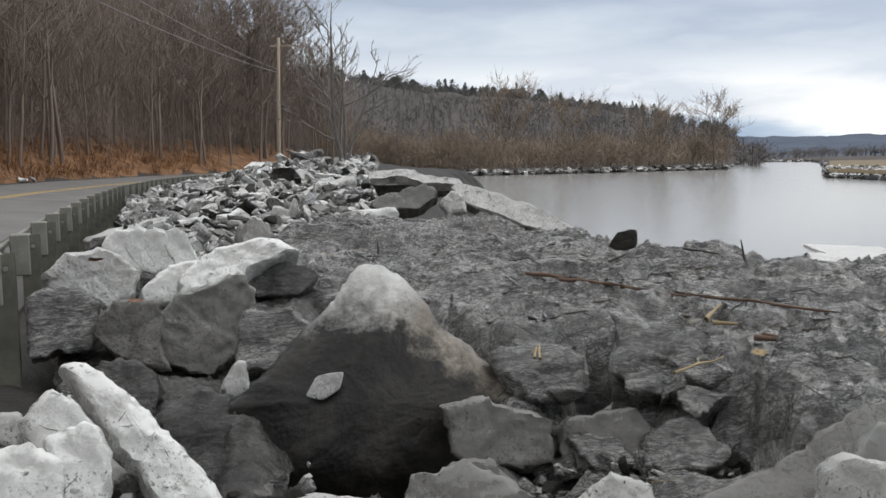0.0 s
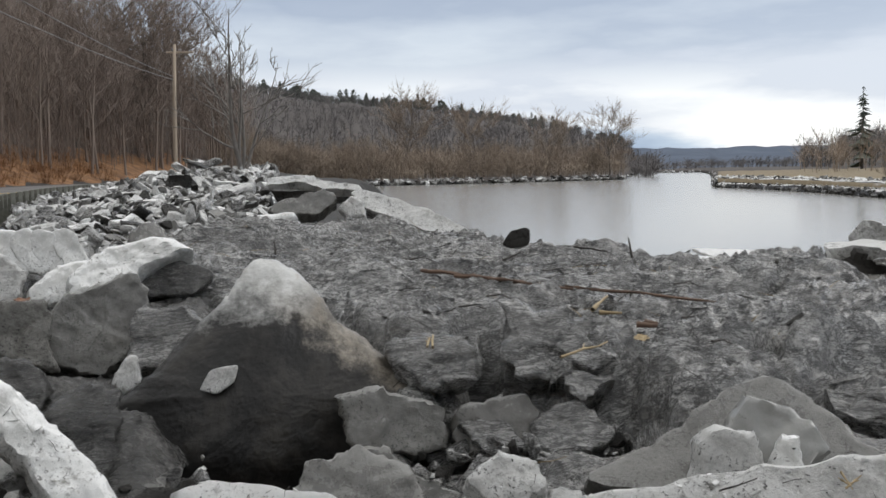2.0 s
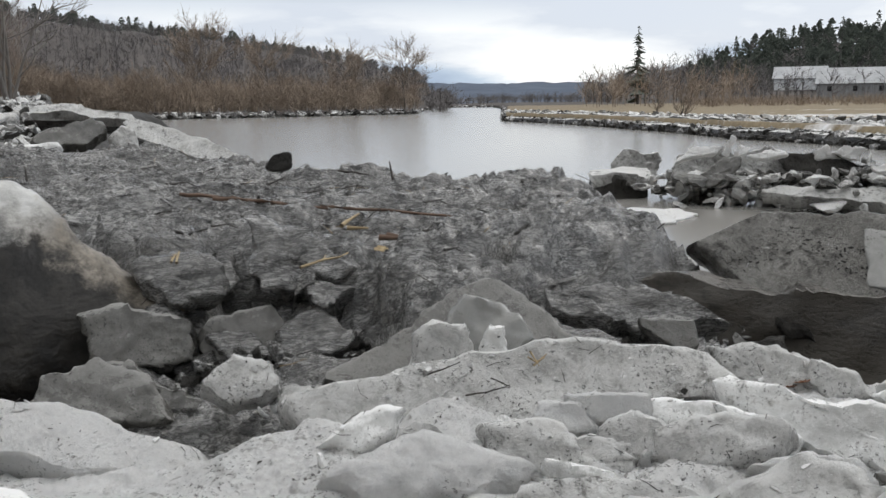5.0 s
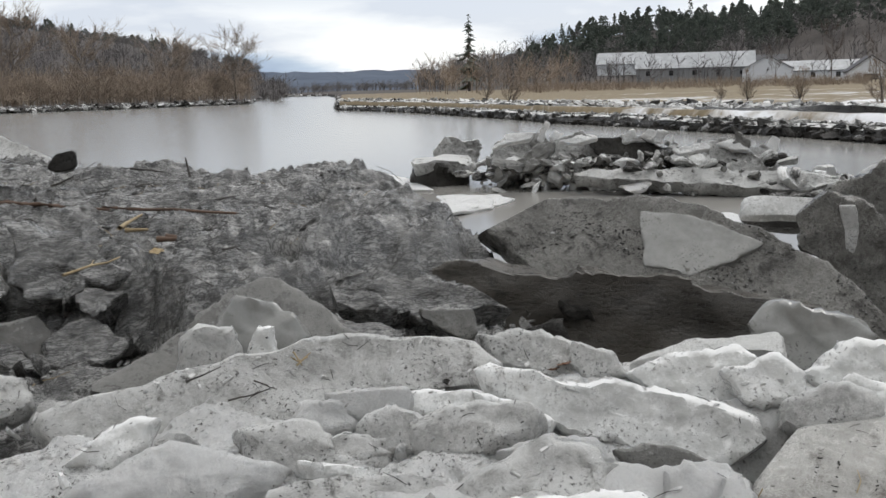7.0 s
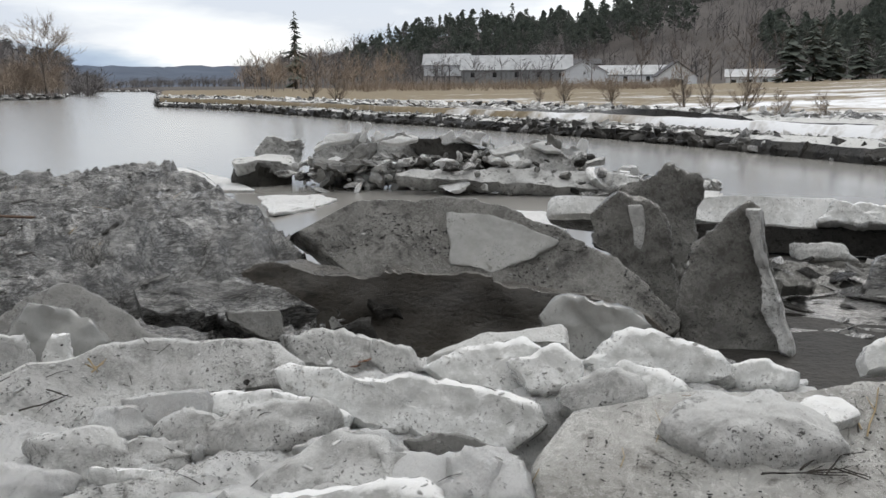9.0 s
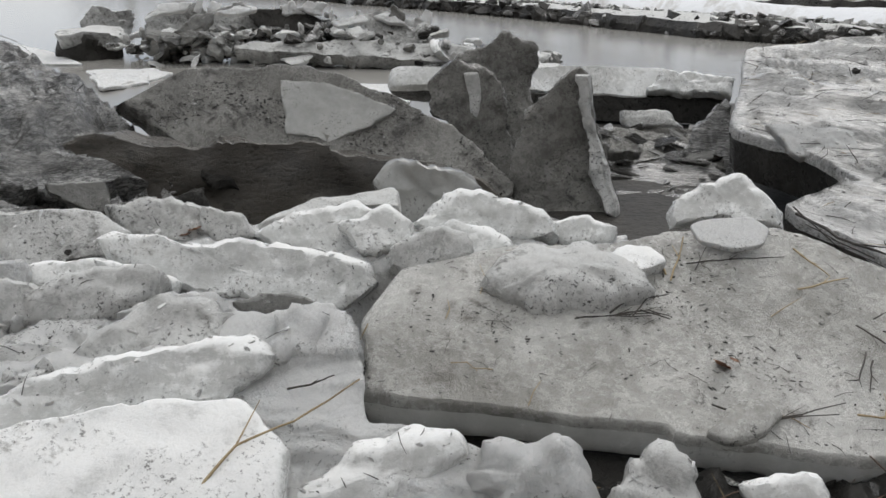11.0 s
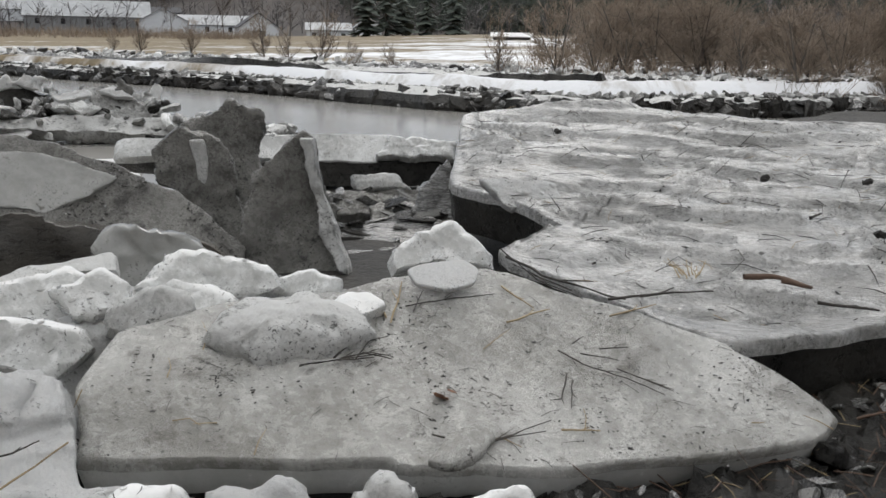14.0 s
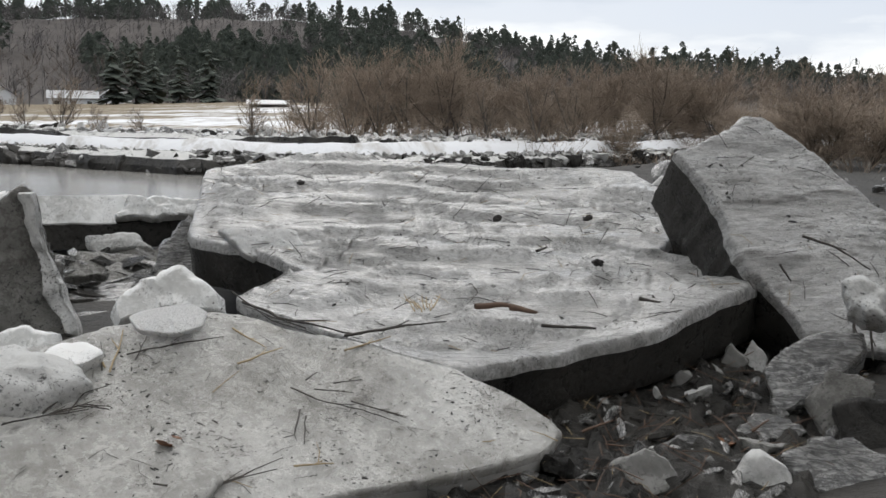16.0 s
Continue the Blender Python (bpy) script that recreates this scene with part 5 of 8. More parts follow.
ice("ice_block", "broken grey slab sloping into the hollow", pose(0.86, 4.92, 0.83, 50.0, -0.0, -7.8),
    [(-0.21, 0.08), (0.05, 0.10), (0.17, -0.08), (-0.02, -0.11)], 0.25, "mud", rough=0.05, facets=9)
ice("ice_block", "long low ridge of mud-coated ice", pose(3.17, 4.55, 0.96, 45.0, -0.0, -26.1),
    [(-0.59, 0.05), (-0.10, 0.16), (0.37, 0.10), (0.60, -0.08), (0.11, -0.14), (-0.38, -0.08)], 0.40, "mud", rough=0.08, facets=9)
ice("ice_block", "long low ridge of mud-coated ice", pose(2.55, 4.27, 0.86, 45.0, -0.0, -21.2),
    [(-0.49, 0.09), (-0.10, 0.14), (0.34, -0.00), (0.53, -0.09), (0.08, -0.10), (-0.36, -0.03)], 0.40, "mud", rough=0.08, facets=9)
ice("ice_block", "broken flat plate of muddy ice", pose(0.61, 6.13, 1.02, 55.0, -0.0, -5.4),
    [(-0.42, 0.12), (-0.08, 0.15), (0.29, 0.16), (0.31, -0.02), (0.24, -0.14), (-0.00, -0.20), (-0.34, -0.06)], 0.30, "mud", rough=0.06, facets=9)
ice("ice_floe", "layered plank of dark muddy ice in the gap", pose(9.42, 3.88, 0.43, 40.0, -0.0, -73.2),
    [(-0.71, -0.00), (-0.13, 0.13), (0.65, 0.15), (0.72, -0.01), (0.10, -0.11), (-0.61, -0.15)], 0.20, "shard", rough=0.05, side="dark")
ice("ice_floe", "layered plank of dark muddy ice in the gap", pose(8.81, 3.52, 0.39, 40.0, -0.0, -65.3),
    [(-0.63, 0.02), (-0.12, 0.10), (0.60, 0.11), (0.65, -0.02), (0.07, -0.10), (-0.58, -0.12)], 0.20, "mud", rough=0.05, side="dark")
ice("ice_floe", "layered plank of dark muddy ice in the gap", pose(8.21, 3.16, 0.33, 40.0, -0.0, -57.4),
    [(-0.55, 0.04), (-0.11, 0.08), (0.57, 0.08), (0.60, -0.03), (0.05, -0.09), (-0.56, -0.09)], 0.20, "shard", rough=0.05, side="dark")
ice("ice_floe", "layered plank of dark muddy ice in the gap", pose(7.78, 2.91, 0.28, 40.0, -0.0, -73.6),
    [(-0.51, 0.00), (-0.11, 0.05), (0.52, 0.11), (0.57, 0.02), (0.06, -0.07), (-0.52, -0.12)], 0.20, "shard", rough=0.05, side="dark")
ice("ice_block", "wet block of translucent grey ice among mud", pose(-1.27, 4.78, 1.00, 65.0, 0.0, 15.1),
    [(-0.23, 0.12), (-0.01, 0.25), (0.14, 0.18), (0.09, -0.06), (0.10, -0.32), (-0.09, -0.18)], 0.30, "mire", rough=0.05, facets=9)
ice("ice_block", "wet block of translucent grey ice among mud", pose(-1.90, 5.53, 1.07, 60.0, 0.0, 19.0),
    [(-0.21, 0.15), (0.01, 0.17), (0.20, 0.01), (0.12, -0.20), (-0.13, -0.13)], 0.35, "mire", rough=0.05, facets=9)
ice("ice_block", "small pale chip of ice standing on edge", pose(-1.15, 5.02, 1.23, 70.0, 0.0, 13.1),
    [(-0.08, -0.03), (-0.01, 0.09), (0.06, 0.09), (0.06, -0.04), (-0.04, -0.12)], 0.15, "dirty", rough=0.05, facets=1, soft=True)
ice("ice_block", "lump of mud-coated ice in the hollow", pose(-2.04, 5.16, 1.07, 60.0, 0.0, 21.7),
    [(-0.11, 0.13), (0.07, 0.16), (0.17, -0.07), (-0.01, -0.15), (-0.12, -0.07)], 0.30, "mud", rough=0.05, facets=9)
ice("ice_block", "lump of mud-coated ice in the hollow", pose(-1.49, 4.72, 0.96, 55.0, 0.0, 17.7),
    [(-0.15, 0.19), (0.01, 0.14), (0.13, -0.18), (0.00, -0.14)], 0.25, "mud", rough=0.05, facets=9)
ice("ice_block", "lump of mud-coated ice in the hollow", pose(-1.21, 6.44, 1.20, 65.0, 0.0, 10.8),
    [(-0.19, 0.16), (0.08, 0.22), (0.26, 0.05), (0.06, -0.18), (-0.21, -0.25)], 0.40, "mud", rough=0.05, facets=9)
ice("ice_block", "wet block of translucent grey ice among mud", pose(0.07, 4.26, 0.82, 50.0, -0.0, -0.5),
    [(-0.26, 0.09), (0.01, 0.16), (0.22, 0.08), (0.35, -0.15), (-0.31, -0.18)], 0.30, "grey", rough=0.05, facets=9)
ice("ice_block", "dark wet ice block low in the pile", pose(-0.70, 4.19, 0.74, 50.0, 0.0, 9.8),
    [(-0.32, 0.08), (-0.01, 0.13), (0.25, 0.05), (0.34, -0.15), (-0.27, -0.11)], 0.30, "dark", rough=0.05)
ice("ice_block", "lump of mud-coated ice in the hollow", pose(1.23, 4.81, 0.88, 55.0, -0.0, -13.9),
    [(-0.17, 0.11), (0.07, 0.15), (0.25, -0.00), (0.01, -0.17), (-0.17, -0.08)], 0.30, "mud", rough=0.05, facets=9)
ice("ice_block", "muddy ice block in the rubble below a slab", pose(4.91, -2.13, 0.51, 55.0, -0.0, -102.1),
    [(-0.20, 0.02), (-0.03, 0.12), (0.17, 0.08), (0.19, -0.07), (-0.13, -0.15)], 0.30, "mud", rough=0.05, facets=9)
ice("ice_block", "muddy ice block in the rubble below a slab", pose(5.19, -1.50, 0.38, 55.0, -0.0, -93.2),
    [(-0.15, -0.00), (0.00, 0.10), (0.13, 0.06), (0.11, -0.05), (-0.09, -0.10)], 0.30, "mud", rough=0.05, facets=9)
ice("ice_block", "muddy ice block in the rubble below a slab", pose(4.80, -1.32, 0.42, 50.0, -0.0, -90.9),
    [(-0.15, 0.02), (0.02, 0.11), (0.15, -0.01), (-0.02, -0.12)], 0.30, "grey", rough=0.05, facets=9)
ice("ice_block", "muddy ice block in the rubble below a slab", pose(5.55, -1.93, 0.39, 55.0, -0.0, -98.1),
    [(-0.19, 0.00), (-0.01, 0.12), (0.21, 0.06), (0.11, -0.07), (-0.13, -0.11)], 0.30, "mud", rough=0.05, facets=9)
ice("ice_block", "muddy ice block in the rubble below a slab", pose(5.69, -2.29, 0.56, 60.0, -0.0, -102.0),
    [(-0.15, 0.00), (-0.03, 0.14), (0.13, 0.10), (0.12, -0.08), (-0.06, -0.16)], 0.30, "shard", rough=0.05)
ice("ice_block", "muddy ice block in the rubble below a slab", pose(6.98, -1.69, 0.34, 55.0, -0.0, -94.0),
    [(-0.25, -0.06), (0.03, 0.16), (0.18, 0.05), (0.04, -0.15)], 0.30, "grey", rough=0.05, facets=9)
ice("ice_block", "muddy ice block in the rubble below a slab", pose(6.06, -2.45, 1.05, 50.0, -0.0, -102.8),
    [(-0.12, 0.06), (-0.01, 0.14), (0.10, 0.04), (0.09, -0.13), (-0.05, -0.11)], 0.30, "dirty", rough=0.05, facets=1, soft=True)


# ---- loose broken ice ----
def chunk_mesh(seed, cuts, size=(1, 1, 1), low=0.66, high=0.97):
    """A chunk of broken ice: a chiselled, pitted lump about one metre across before it is scaled."""
    rnd = random.Random(seed)
    bm = bmesh.new()
    bmesh.ops.create_cube(bm, size=1.0)
    bmesh.ops.subdivide_edges(bm, edges=bm.edges[:], cuts=cuts, use_grid_fill=True)
    so = Vector((rnd.uniform(-50, 50), rnd.uniform(-50, 50), rnd.uniform(-50, 50)))
    vs = [v.co for v in bm.verts]
    for v in vs:
        v *= 1.0 - 0.16 * (v.length - 0.5)
    chisel(vs, rnd, 12, low, high, 1.0)
    for v in vs:
        v.x, v.y, v.z = v.x * size[0], v.y * size[1], v.z * size[2]
        v += noise.noise_vector(v * 2.2 + so) * 0.10 + noise.noise_vector(v * 6 + so) * 0.045 + noise.noise_vector(v * 15 + so) * 0.018
    me = bpy.data.meshes.new("chunk")
    bm.to_mesh(me)
    bm.free()
    me.polygons.foreach_set("use_smooth", [True] * len(me.polygons))
    me.set_sharp_from_angle(angle=radians(32))
    return me


SHAPES = ((1, 0.8, 0.35), (1, 0.6, 0.5), (1, 0.9, 0.22), (0.8, 0.7, 0.6), (1.2, 0.5, 0.3), (1, 0.7, 0.28))
CHUNKS = {}
for kind in ("white", "snow", "dirty", "grey", "mud", "dark", "rubble"):
    CHUNKS[kind] = []
    for i, sh in enumerate(SHAPES):
        me = chunk_mesh(100 + 7 * i + len(kind), 6, sh)
        me.materials.append(M[kind])
        CHUNKS[kind].append(me)
COARSE = [chunk_mesh(300 + i, 2, sh, 0.48, 0.88) for i, sh in enumerate(SHAPES)]
CRUMBS = [chunk_mesh(340 + i, 1, sh, 0.55, 0.9) for i, sh in enumerate(SHAPES)]
CHUNK_LABEL = {"white": "loose chunk of white melting ice", "snow": "loose chunk of bright granular ice", "dirty": "loose chunk of silty pale ice",
               "grey": "loose chunk of translucent grey ice", "mud": "loose chunk of mud-coated ice", "dark": "loose chunk of dark wet ice", "rubble": "loose chunk of half-white, half-muddy ice"}
rng = random.Random(11)


def chunk(kind, x, y, z, s, tilt=35, squash=1.0):
    ob = new("ice_chunk", rng.choice(CHUNKS[kind]))
    ob.matrix_world = pose(x, y, z, rng.gauss(0, tilt * 0.6), rng.gauss(0, tilt * 0.6), rng.uniform(0, 360)) @ Matrix.Diagonal((s, s * rng.uniform(0.75, 1.2), s * squash, 1))
    return tagged(ob, CHUNK_LABEL[kind], "ice chunk", "loose ice chunks")


def pick(weights):
    return rng.choices([k for k, _ in weights], [w for _, w in weights])[0]


def joined(name, label, cat, rows, mats, shapes=None):
    """Many uncountable pieces as one mesh. rows: (shape, matrix, material slot)."""
    lib = []
    for me in shapes or COARSE:
        lib.append((np.array([v.co[:] for v in me.vertices]), [tuple(p.vertices) for p in me.polygons]))
    vs, fs, mi, base = [], [], [], 0
    for k, m, slot in rows:
        v, f = lib[k]
        mm = np.array(m)
        vs.append(v @ mm[:3, :3].T + mm[:3, 3])
        fs += [tuple(i + base for i in p) for p in f]
        mi += [slot] * len(f)
        base += len(v)
    me = raw_mesh(name, np.concatenate(vs).tolist(), fs)
    for m in mats:
        me.materials.append(M[m])
    me.polygons.foreach_set("material_index", mi)
    ob = mesh_part(name, me, None, None)
    return tagged(ob, label, cat, kind="stuff")


def scaled(x, y, z, s, tilt, sz=1.0):
    return pose(x, y, z, rng.gauss(0, tilt), rng.gauss(0, tilt), rng.uniform(0, 360)) @ Matrix.Diagonal((s, s * rng.uniform(0.7, 1.2), s * sz, 1))


# heaped rubble along the road: single chunks near by, one mesh farther off
LEFT_MIX = (("white", 3), ("snow", 1), ("dirty", 4), ("grey", 5), ("mud", 5), ("dark", 2), ("rubble", 6))
MIX = ("white", "snow", "dirty", "grey", "mud", "dark", "rubble")


def heap_spot(r0, r1, power):
    while True:
        az, r = rng.uniform(-19, 5), r0 + (r1 - r0) * rng.random() ** power
        x, y = r * math.sin(radians(az)), r * math.cos(radians(az))
        if rail_at(y) - x > -0.4 or r > lerp_table(SHORE_NEAR, az) - 1 or (az > -7 and r < 10.5) or az > -4.2:
            continue
        return x, y, r


for i in range(60):
    x, y, r = heap_spot(8.2, 30, 1.2)
    s = rng.choice((0.35, 0.45, 0.6, 0.75, 1.0)) * (0.75 + r / 40)
    chunk(pick(LEFT_MIX), x, y, pile_top(x, y) + 0.05 * s, s, 26, 0.6)
rows = []
for i in range(4600):
    x, y, r = heap_spot(8.2, 84, 1.25)
    s = rng.choice((0.10, 0.14, 0.20, 0.28, 0.4)) * (0.75 + r / 45)
    rows.append((rng.randrange(6), scaled(x, y, pile_top(x, y) + rng.uniform(-0.06, 0.22), s, 34, 0.75), rng.choices(range(7), (2, 2, 4, 4, 5, 4, 8))[0]))
joined("ice_rubble", "heaped broken ice between the guardrail and the river", "ice rubble", [k for k in rows if k[1].translation.y < 26], MIX)
joined("ice_rubble", "distant heaped broken ice between the guardrail and the river", "ice rubble", [k for k in rows if k[1].translation.y >= 26], MIX, CRUMBS)
# a higher heap round the foot of the pole
for i in range(12):
    x, y = rng.gauss(-8.2, 2.2), rng.gauss(58, 3)
    chunk(pick((("snow", 2), ("rubble", 4), ("mud", 3), ("grey", 3))), x, y, 2.5 + 0.5 * rng.random() - 0.1 * abs(x + 8.2), rng.uniform(0.9, 1.9), 22, 0.5)

# crumbs and small chunks in the hollows of the near pile
rows = []
for az0, az1, r0, r1, z, n, mix in ((-22, -8, 4.6, 7.2, 0.72, 18, (("grey", 4), ("mud", 4), ("dark", 3), ("rubble", 2))),
                                    (-8, 4, 4.3, 5.2, 0.40, 8, (("dark", 4), ("mud", 3), ("grey", 2))),
                                    (4, 22, 4.8, 5.7, 0.75, 20, (("mud", 5), ("dark", 4), ("rubble", 2))),
                                    (20, 44, 5.3, 6.6, 0.60, 14, (("mud", 5), ("dark", 4), ("grey", 1))),
                                    (12, 52, 2.7, 4.2, 0.74, 26, (("white", 4), ("snow", 4), ("dirty", 5))),
                                    (60, 84, 2.4, 3.3, 0.34, 16, (("dirty", 4), ("grey", 4), ("mud", 2), ("rubble", 4))),
                                    (55, 70, 4.8, 6.2, 0.55, 12, (("dirty", 3), ("white", 3), ("grey", 3), ("mud", 2))),
                                    (58, 72, 7.2, 10.5, 0.22, 16, (("mud", 5), ("grey", 3), ("rubble", 2), ("dark", 2))),
                                    (95, 114, 3.6, 7.6, 0.36, 34, (("mud", 6), ("dark", 6), ("grey", 2), ("rubble", 1))),
                                    (92, 116, 9, 30, 0.35, 12, (("mud", 4), ("dark", 4), ("rubble", 3)))):
    kinds = [k for k, _ in mix]
    for i in range(n * (14 if az0 > 90 else 12)):
        az, r = rng.uniform(az0, az1), rng.uniform(r0, r1)
        x, y = r * math.sin(radians(az)), r * math.cos(radians(az))
        if i < 0.72 * n:
            chunk(pick(mix), x, y, z + rng.uniform(-0.08, 0.06), rng.choice((0.14, 0.2, 0.26, 0.36)) * max(1, r / 9), 35)
        else:
            rows.append((rng.randrange(6), scaled(x, y, z + rng.uniform(-0.12, 0.08), rng.choice((0.04, 0.07, 0.10, 0.15)) * max(1, r / 9), 35), MIX.index(pick(mix))))
joined("ice_crumbs", "crumbs and small shards of broken ice in the hollows", "ice rubble", rows, MIX, CRUMBS)

# beds of packed slush and mud in which the loose blocks are set
def inside(poly, x, y):
    hit = np.zeros(np.shape(x), bool)
    for (ax, ay), (bx, by) in zip(poly, poly[1:] + poly[:1]):
        if ay != by:
            hit ^= ((ay > y) != (by > y)) & (x < (bx - ax) * (y - ay) / (by - ay) + ax)
    return hit


def rim_distance(poly, x, y):
    best = np.full(x.shape, 9.0)
    for (ax, ay), (bx, by) in zip(poly, poly[1:] + poly[:1]):
        dx, dy = bx - ax, by - ay
        t = np.clip(((x - ax) * dx + (y - ay) * dy) / (dx * dx + dy * dy), 0, 1)
        best = np.minimum(best, np.hypot(x - ax - t * dx, y - ay - t * dy))
    return best


def bed(label, cat, poly, mat, kinds, step, sink, drop, relief, extra=(), pits=(), fall=0.3, base=None):
    """A continuous rough sheet that runs between the blocks, as high as their lower faces. relief(p): height of its own roughness."""
    pins = list(extra)
    for m, plan, kind, thick in LAID:
        if kind not in kinds or not inside(poly, np.array(m.translation.x), np.array(m.translation.y)):
            continue
        xs, ys = [p[0] for p in plan], [p[1] for p in plan]
        if max(xs) - min(xs) > 2.6:
            continue
        for k in (0.2, 0.5, 0.8):
            pins.append(tuple(m @ Vector((min(xs) + k * (max(xs) - min(xs)), min(ys) + (0.5 - sink) * (max(ys) - min(ys)), 0))))
    x0, x1 = min(p[0] for p in poly), max(p[0] for p in poly)
    y0, y1 = min(p[1] for p in poly), max(p[1] for p in poly)
    nx, ny = int((x1 - x0) / step) + 1, int((y1 - y0) / step) + 1
    gx, gy = np.meshgrid(x0 + np.arange(nx) * step, y0 + np.arange(ny) * step)
    keep = inside(poly, gx, gy)
    px, py = gx[keep], gy[keep]
    total, height = np.full(px.shape, 1e-9), np.zeros(px.shape)
    for ax, ay, az in pins:
        w = 1.0 / ((ax - px) ** 2 + (ay - py) ** 2 + 0.012) ** 1.8
        total += w
        height += w * az
    height = height / total - drop
    sag = 0.30 * np.maximum(0.0, 1 - rim_distance(poly, px, py) / fall) ** 2
    for ax, ay, ar, depth in pits:
        sag += depth * np.exp(-(((px - ax) ** 2 + (py - ay) ** 2) / (ar * ar)))
    index = np.full(keep.shape, -1)
    index[keep] = np.arange(len(px))
    verts = []
    for x, y, z, d in zip(px.tolist(), py.tolist(), height.tolist(), sag.tolist()):
        p = Vector((x, y, 0))
        q = noise.noise_vector(p * 9.0) * step * 0.9
        verts.append((x + q.x, y + q.y, (base(x, y, z) if base else z) - d + relief(p)))
    quads = np.stack((index[:-1, :-1], index[:-1, 1:], index[1:, 1:], index[1:, :-1]), -1).reshape(-1, 4)
    faces = quads[(quads >= 0).all(1)].tolist()
    ob = mesh_part("ice_bed", raw_mesh("ice_bed", verts, faces), M[mat], None, smooth=True)
    ob.data.set_sharp_from_angle(angle=radians(50))
    STRANDED.setdefault(label, []).append(ob)
    return tagged(ob, label, cat, kind="stuff")


def slush_relief(p):
    a = noise.fractal(p * 2.6, 0.7, 2.1, 5)
    return 0.05 * a + 0.03 * max(0.0, noise.noise(p * 6.0 + Vector((7, 1, 0)))) + 0.012 * noise.noise(p * 23) + 0.008 * noise.noise(p * 52)


def mud_relief(p):
    g = Vector((p.x * 0.9 + 0.35 * p.y, p.y * 2.0 - 0.3 * p.x, 0))
    g += noise.noise_vector(g * 0.9) * 0.45
    r = (1 - 2.2 * abs(noise.noise(g * 1.3))) + 0.6 * (1 - 2.2 * abs(noise.noise(g * 3.1))) + 0.45 * (1 - 2.2 * abs(noise.noise(g * 6.7))) + 0.35 * (1 - 2.2 * abs(noise.noise(g * 14))) + 0.2 * noise.noise(g * 27)
    return 0.07 * r


bed("packed bed of dirty white slush and granular ice", "ice bed",
    [(-1.3, 2.7), (-1.0, 3.55), (-0.3, 4.0), (0.5, 3.75), (1.2, 3.7), (2.1, 3.75), (2.8, 3.75), (3.7, 3.4), (4.5, 2.7), (5.1, 2.1), (5.4, 1.5), (4.9, 1.15), (4.3, 1.6), (3.55, 2.05), (2.95, 1.55), (2.85, 1.0), (1.8, 0.7), (0.6, 1.2), (-0.6, 2.1)],
    "slush", ("white", "snow", "dirty"), 0.02, 0.22, 0.055, slush_relief)
bed("packed bed of dark muddy rubble and silt below the slabs", "ice bed",
    [(2.5, -0.8), (2.9, 1.0), (3.7, 0.6), (4.6, -0.3), (5.4, -0.6), (7.2, -0.9), (8.2, -2.2), (7.8, -3.6), (5.5, -4.0), (3.6, -2.8)],
    "dark", (), 0.035, 0.0, 0.0, mud_relief, (), (), 0.3, lambda x, y, z: 0.30 + 0.10 * noise.noise(Vector((x * 1.3, y * 1.3, 2))))
SHEET_LABEL = "wide mud-coated sheet of layered ice at the water's edge"
SHEET_FRONT = ((-2.6, 9.1), (-1.0, 7.4), (0.0, 7.0), (0.45, 6.0), (1.0, 5.3), (1.8, 4.7), (2.3, 4.9), (2.8, 5.1), (3.3, 5.3), (3.9, 5.5), (4.3, 5.9))


def sheet_base(x, y, low):
    """The nearly level sheet, breaking down along its front to the mud between the blocks."""
    top = 1.33 + 0.0506 * (y - 7.31)
    front = lerp_table(SHEET_FRONT, x) + 0.30 * noise.noise(Vector((x * 1.7, y * 0.5, 3))) + 0.10 * noise.noise(Vector((x * 6, y * 2, 5)))
    k = min(1.0, max(0.0, (y - front + 0.35) / 0.45))
    k = k * k * (3 - 2 * k)
    return min(low, top) * (1 - k) + top * k


def sheet_relief(p):
    g = Vector((0.55 * p.x + 0.20 * p.y, 1.9 * p.y - 0.45 * p.x, 0))
    g += noise.noise_vector(g * 0.7) * 0.55 + noise.noise_vector(g * 2.3) * 0.14
    swell = noise.noise(g * 0.5 + Vector((3, 8, 0)))
    broken = min(1.0, max(0.15, 0.5 + 1.5 * noise.noise(Vector((p.x * 0.7, p.y * 0.9, 9)))))
    a = noise.fractal(g * 0.9, 0.75, 2.1, 5)
    strata = terraces(2.6 * a + 0.5 * noise.noise(g * 4.1))
    tear = max(0.0, 1 - 7 * abs(noise.noise(g * 1.25 + Vector((5, 0, 2))))) * broken
    clod = (1 - 2.2 * abs(noise.noise(g * 3.3))) + 0.6 * (1 - 2.2 * abs(noise.noise(g * 7.9)))
    crumb = 1 - 2.2 * abs(noise.noise(g * 15.0))
    return 0.07 * swell + 0.085 * strata - 0.20 * tear + 0.062 * clod * broken + 0.020 * crumb + 0.014 * noise.noise(p * 24) + 0.010 * noise.noise(p * 47)


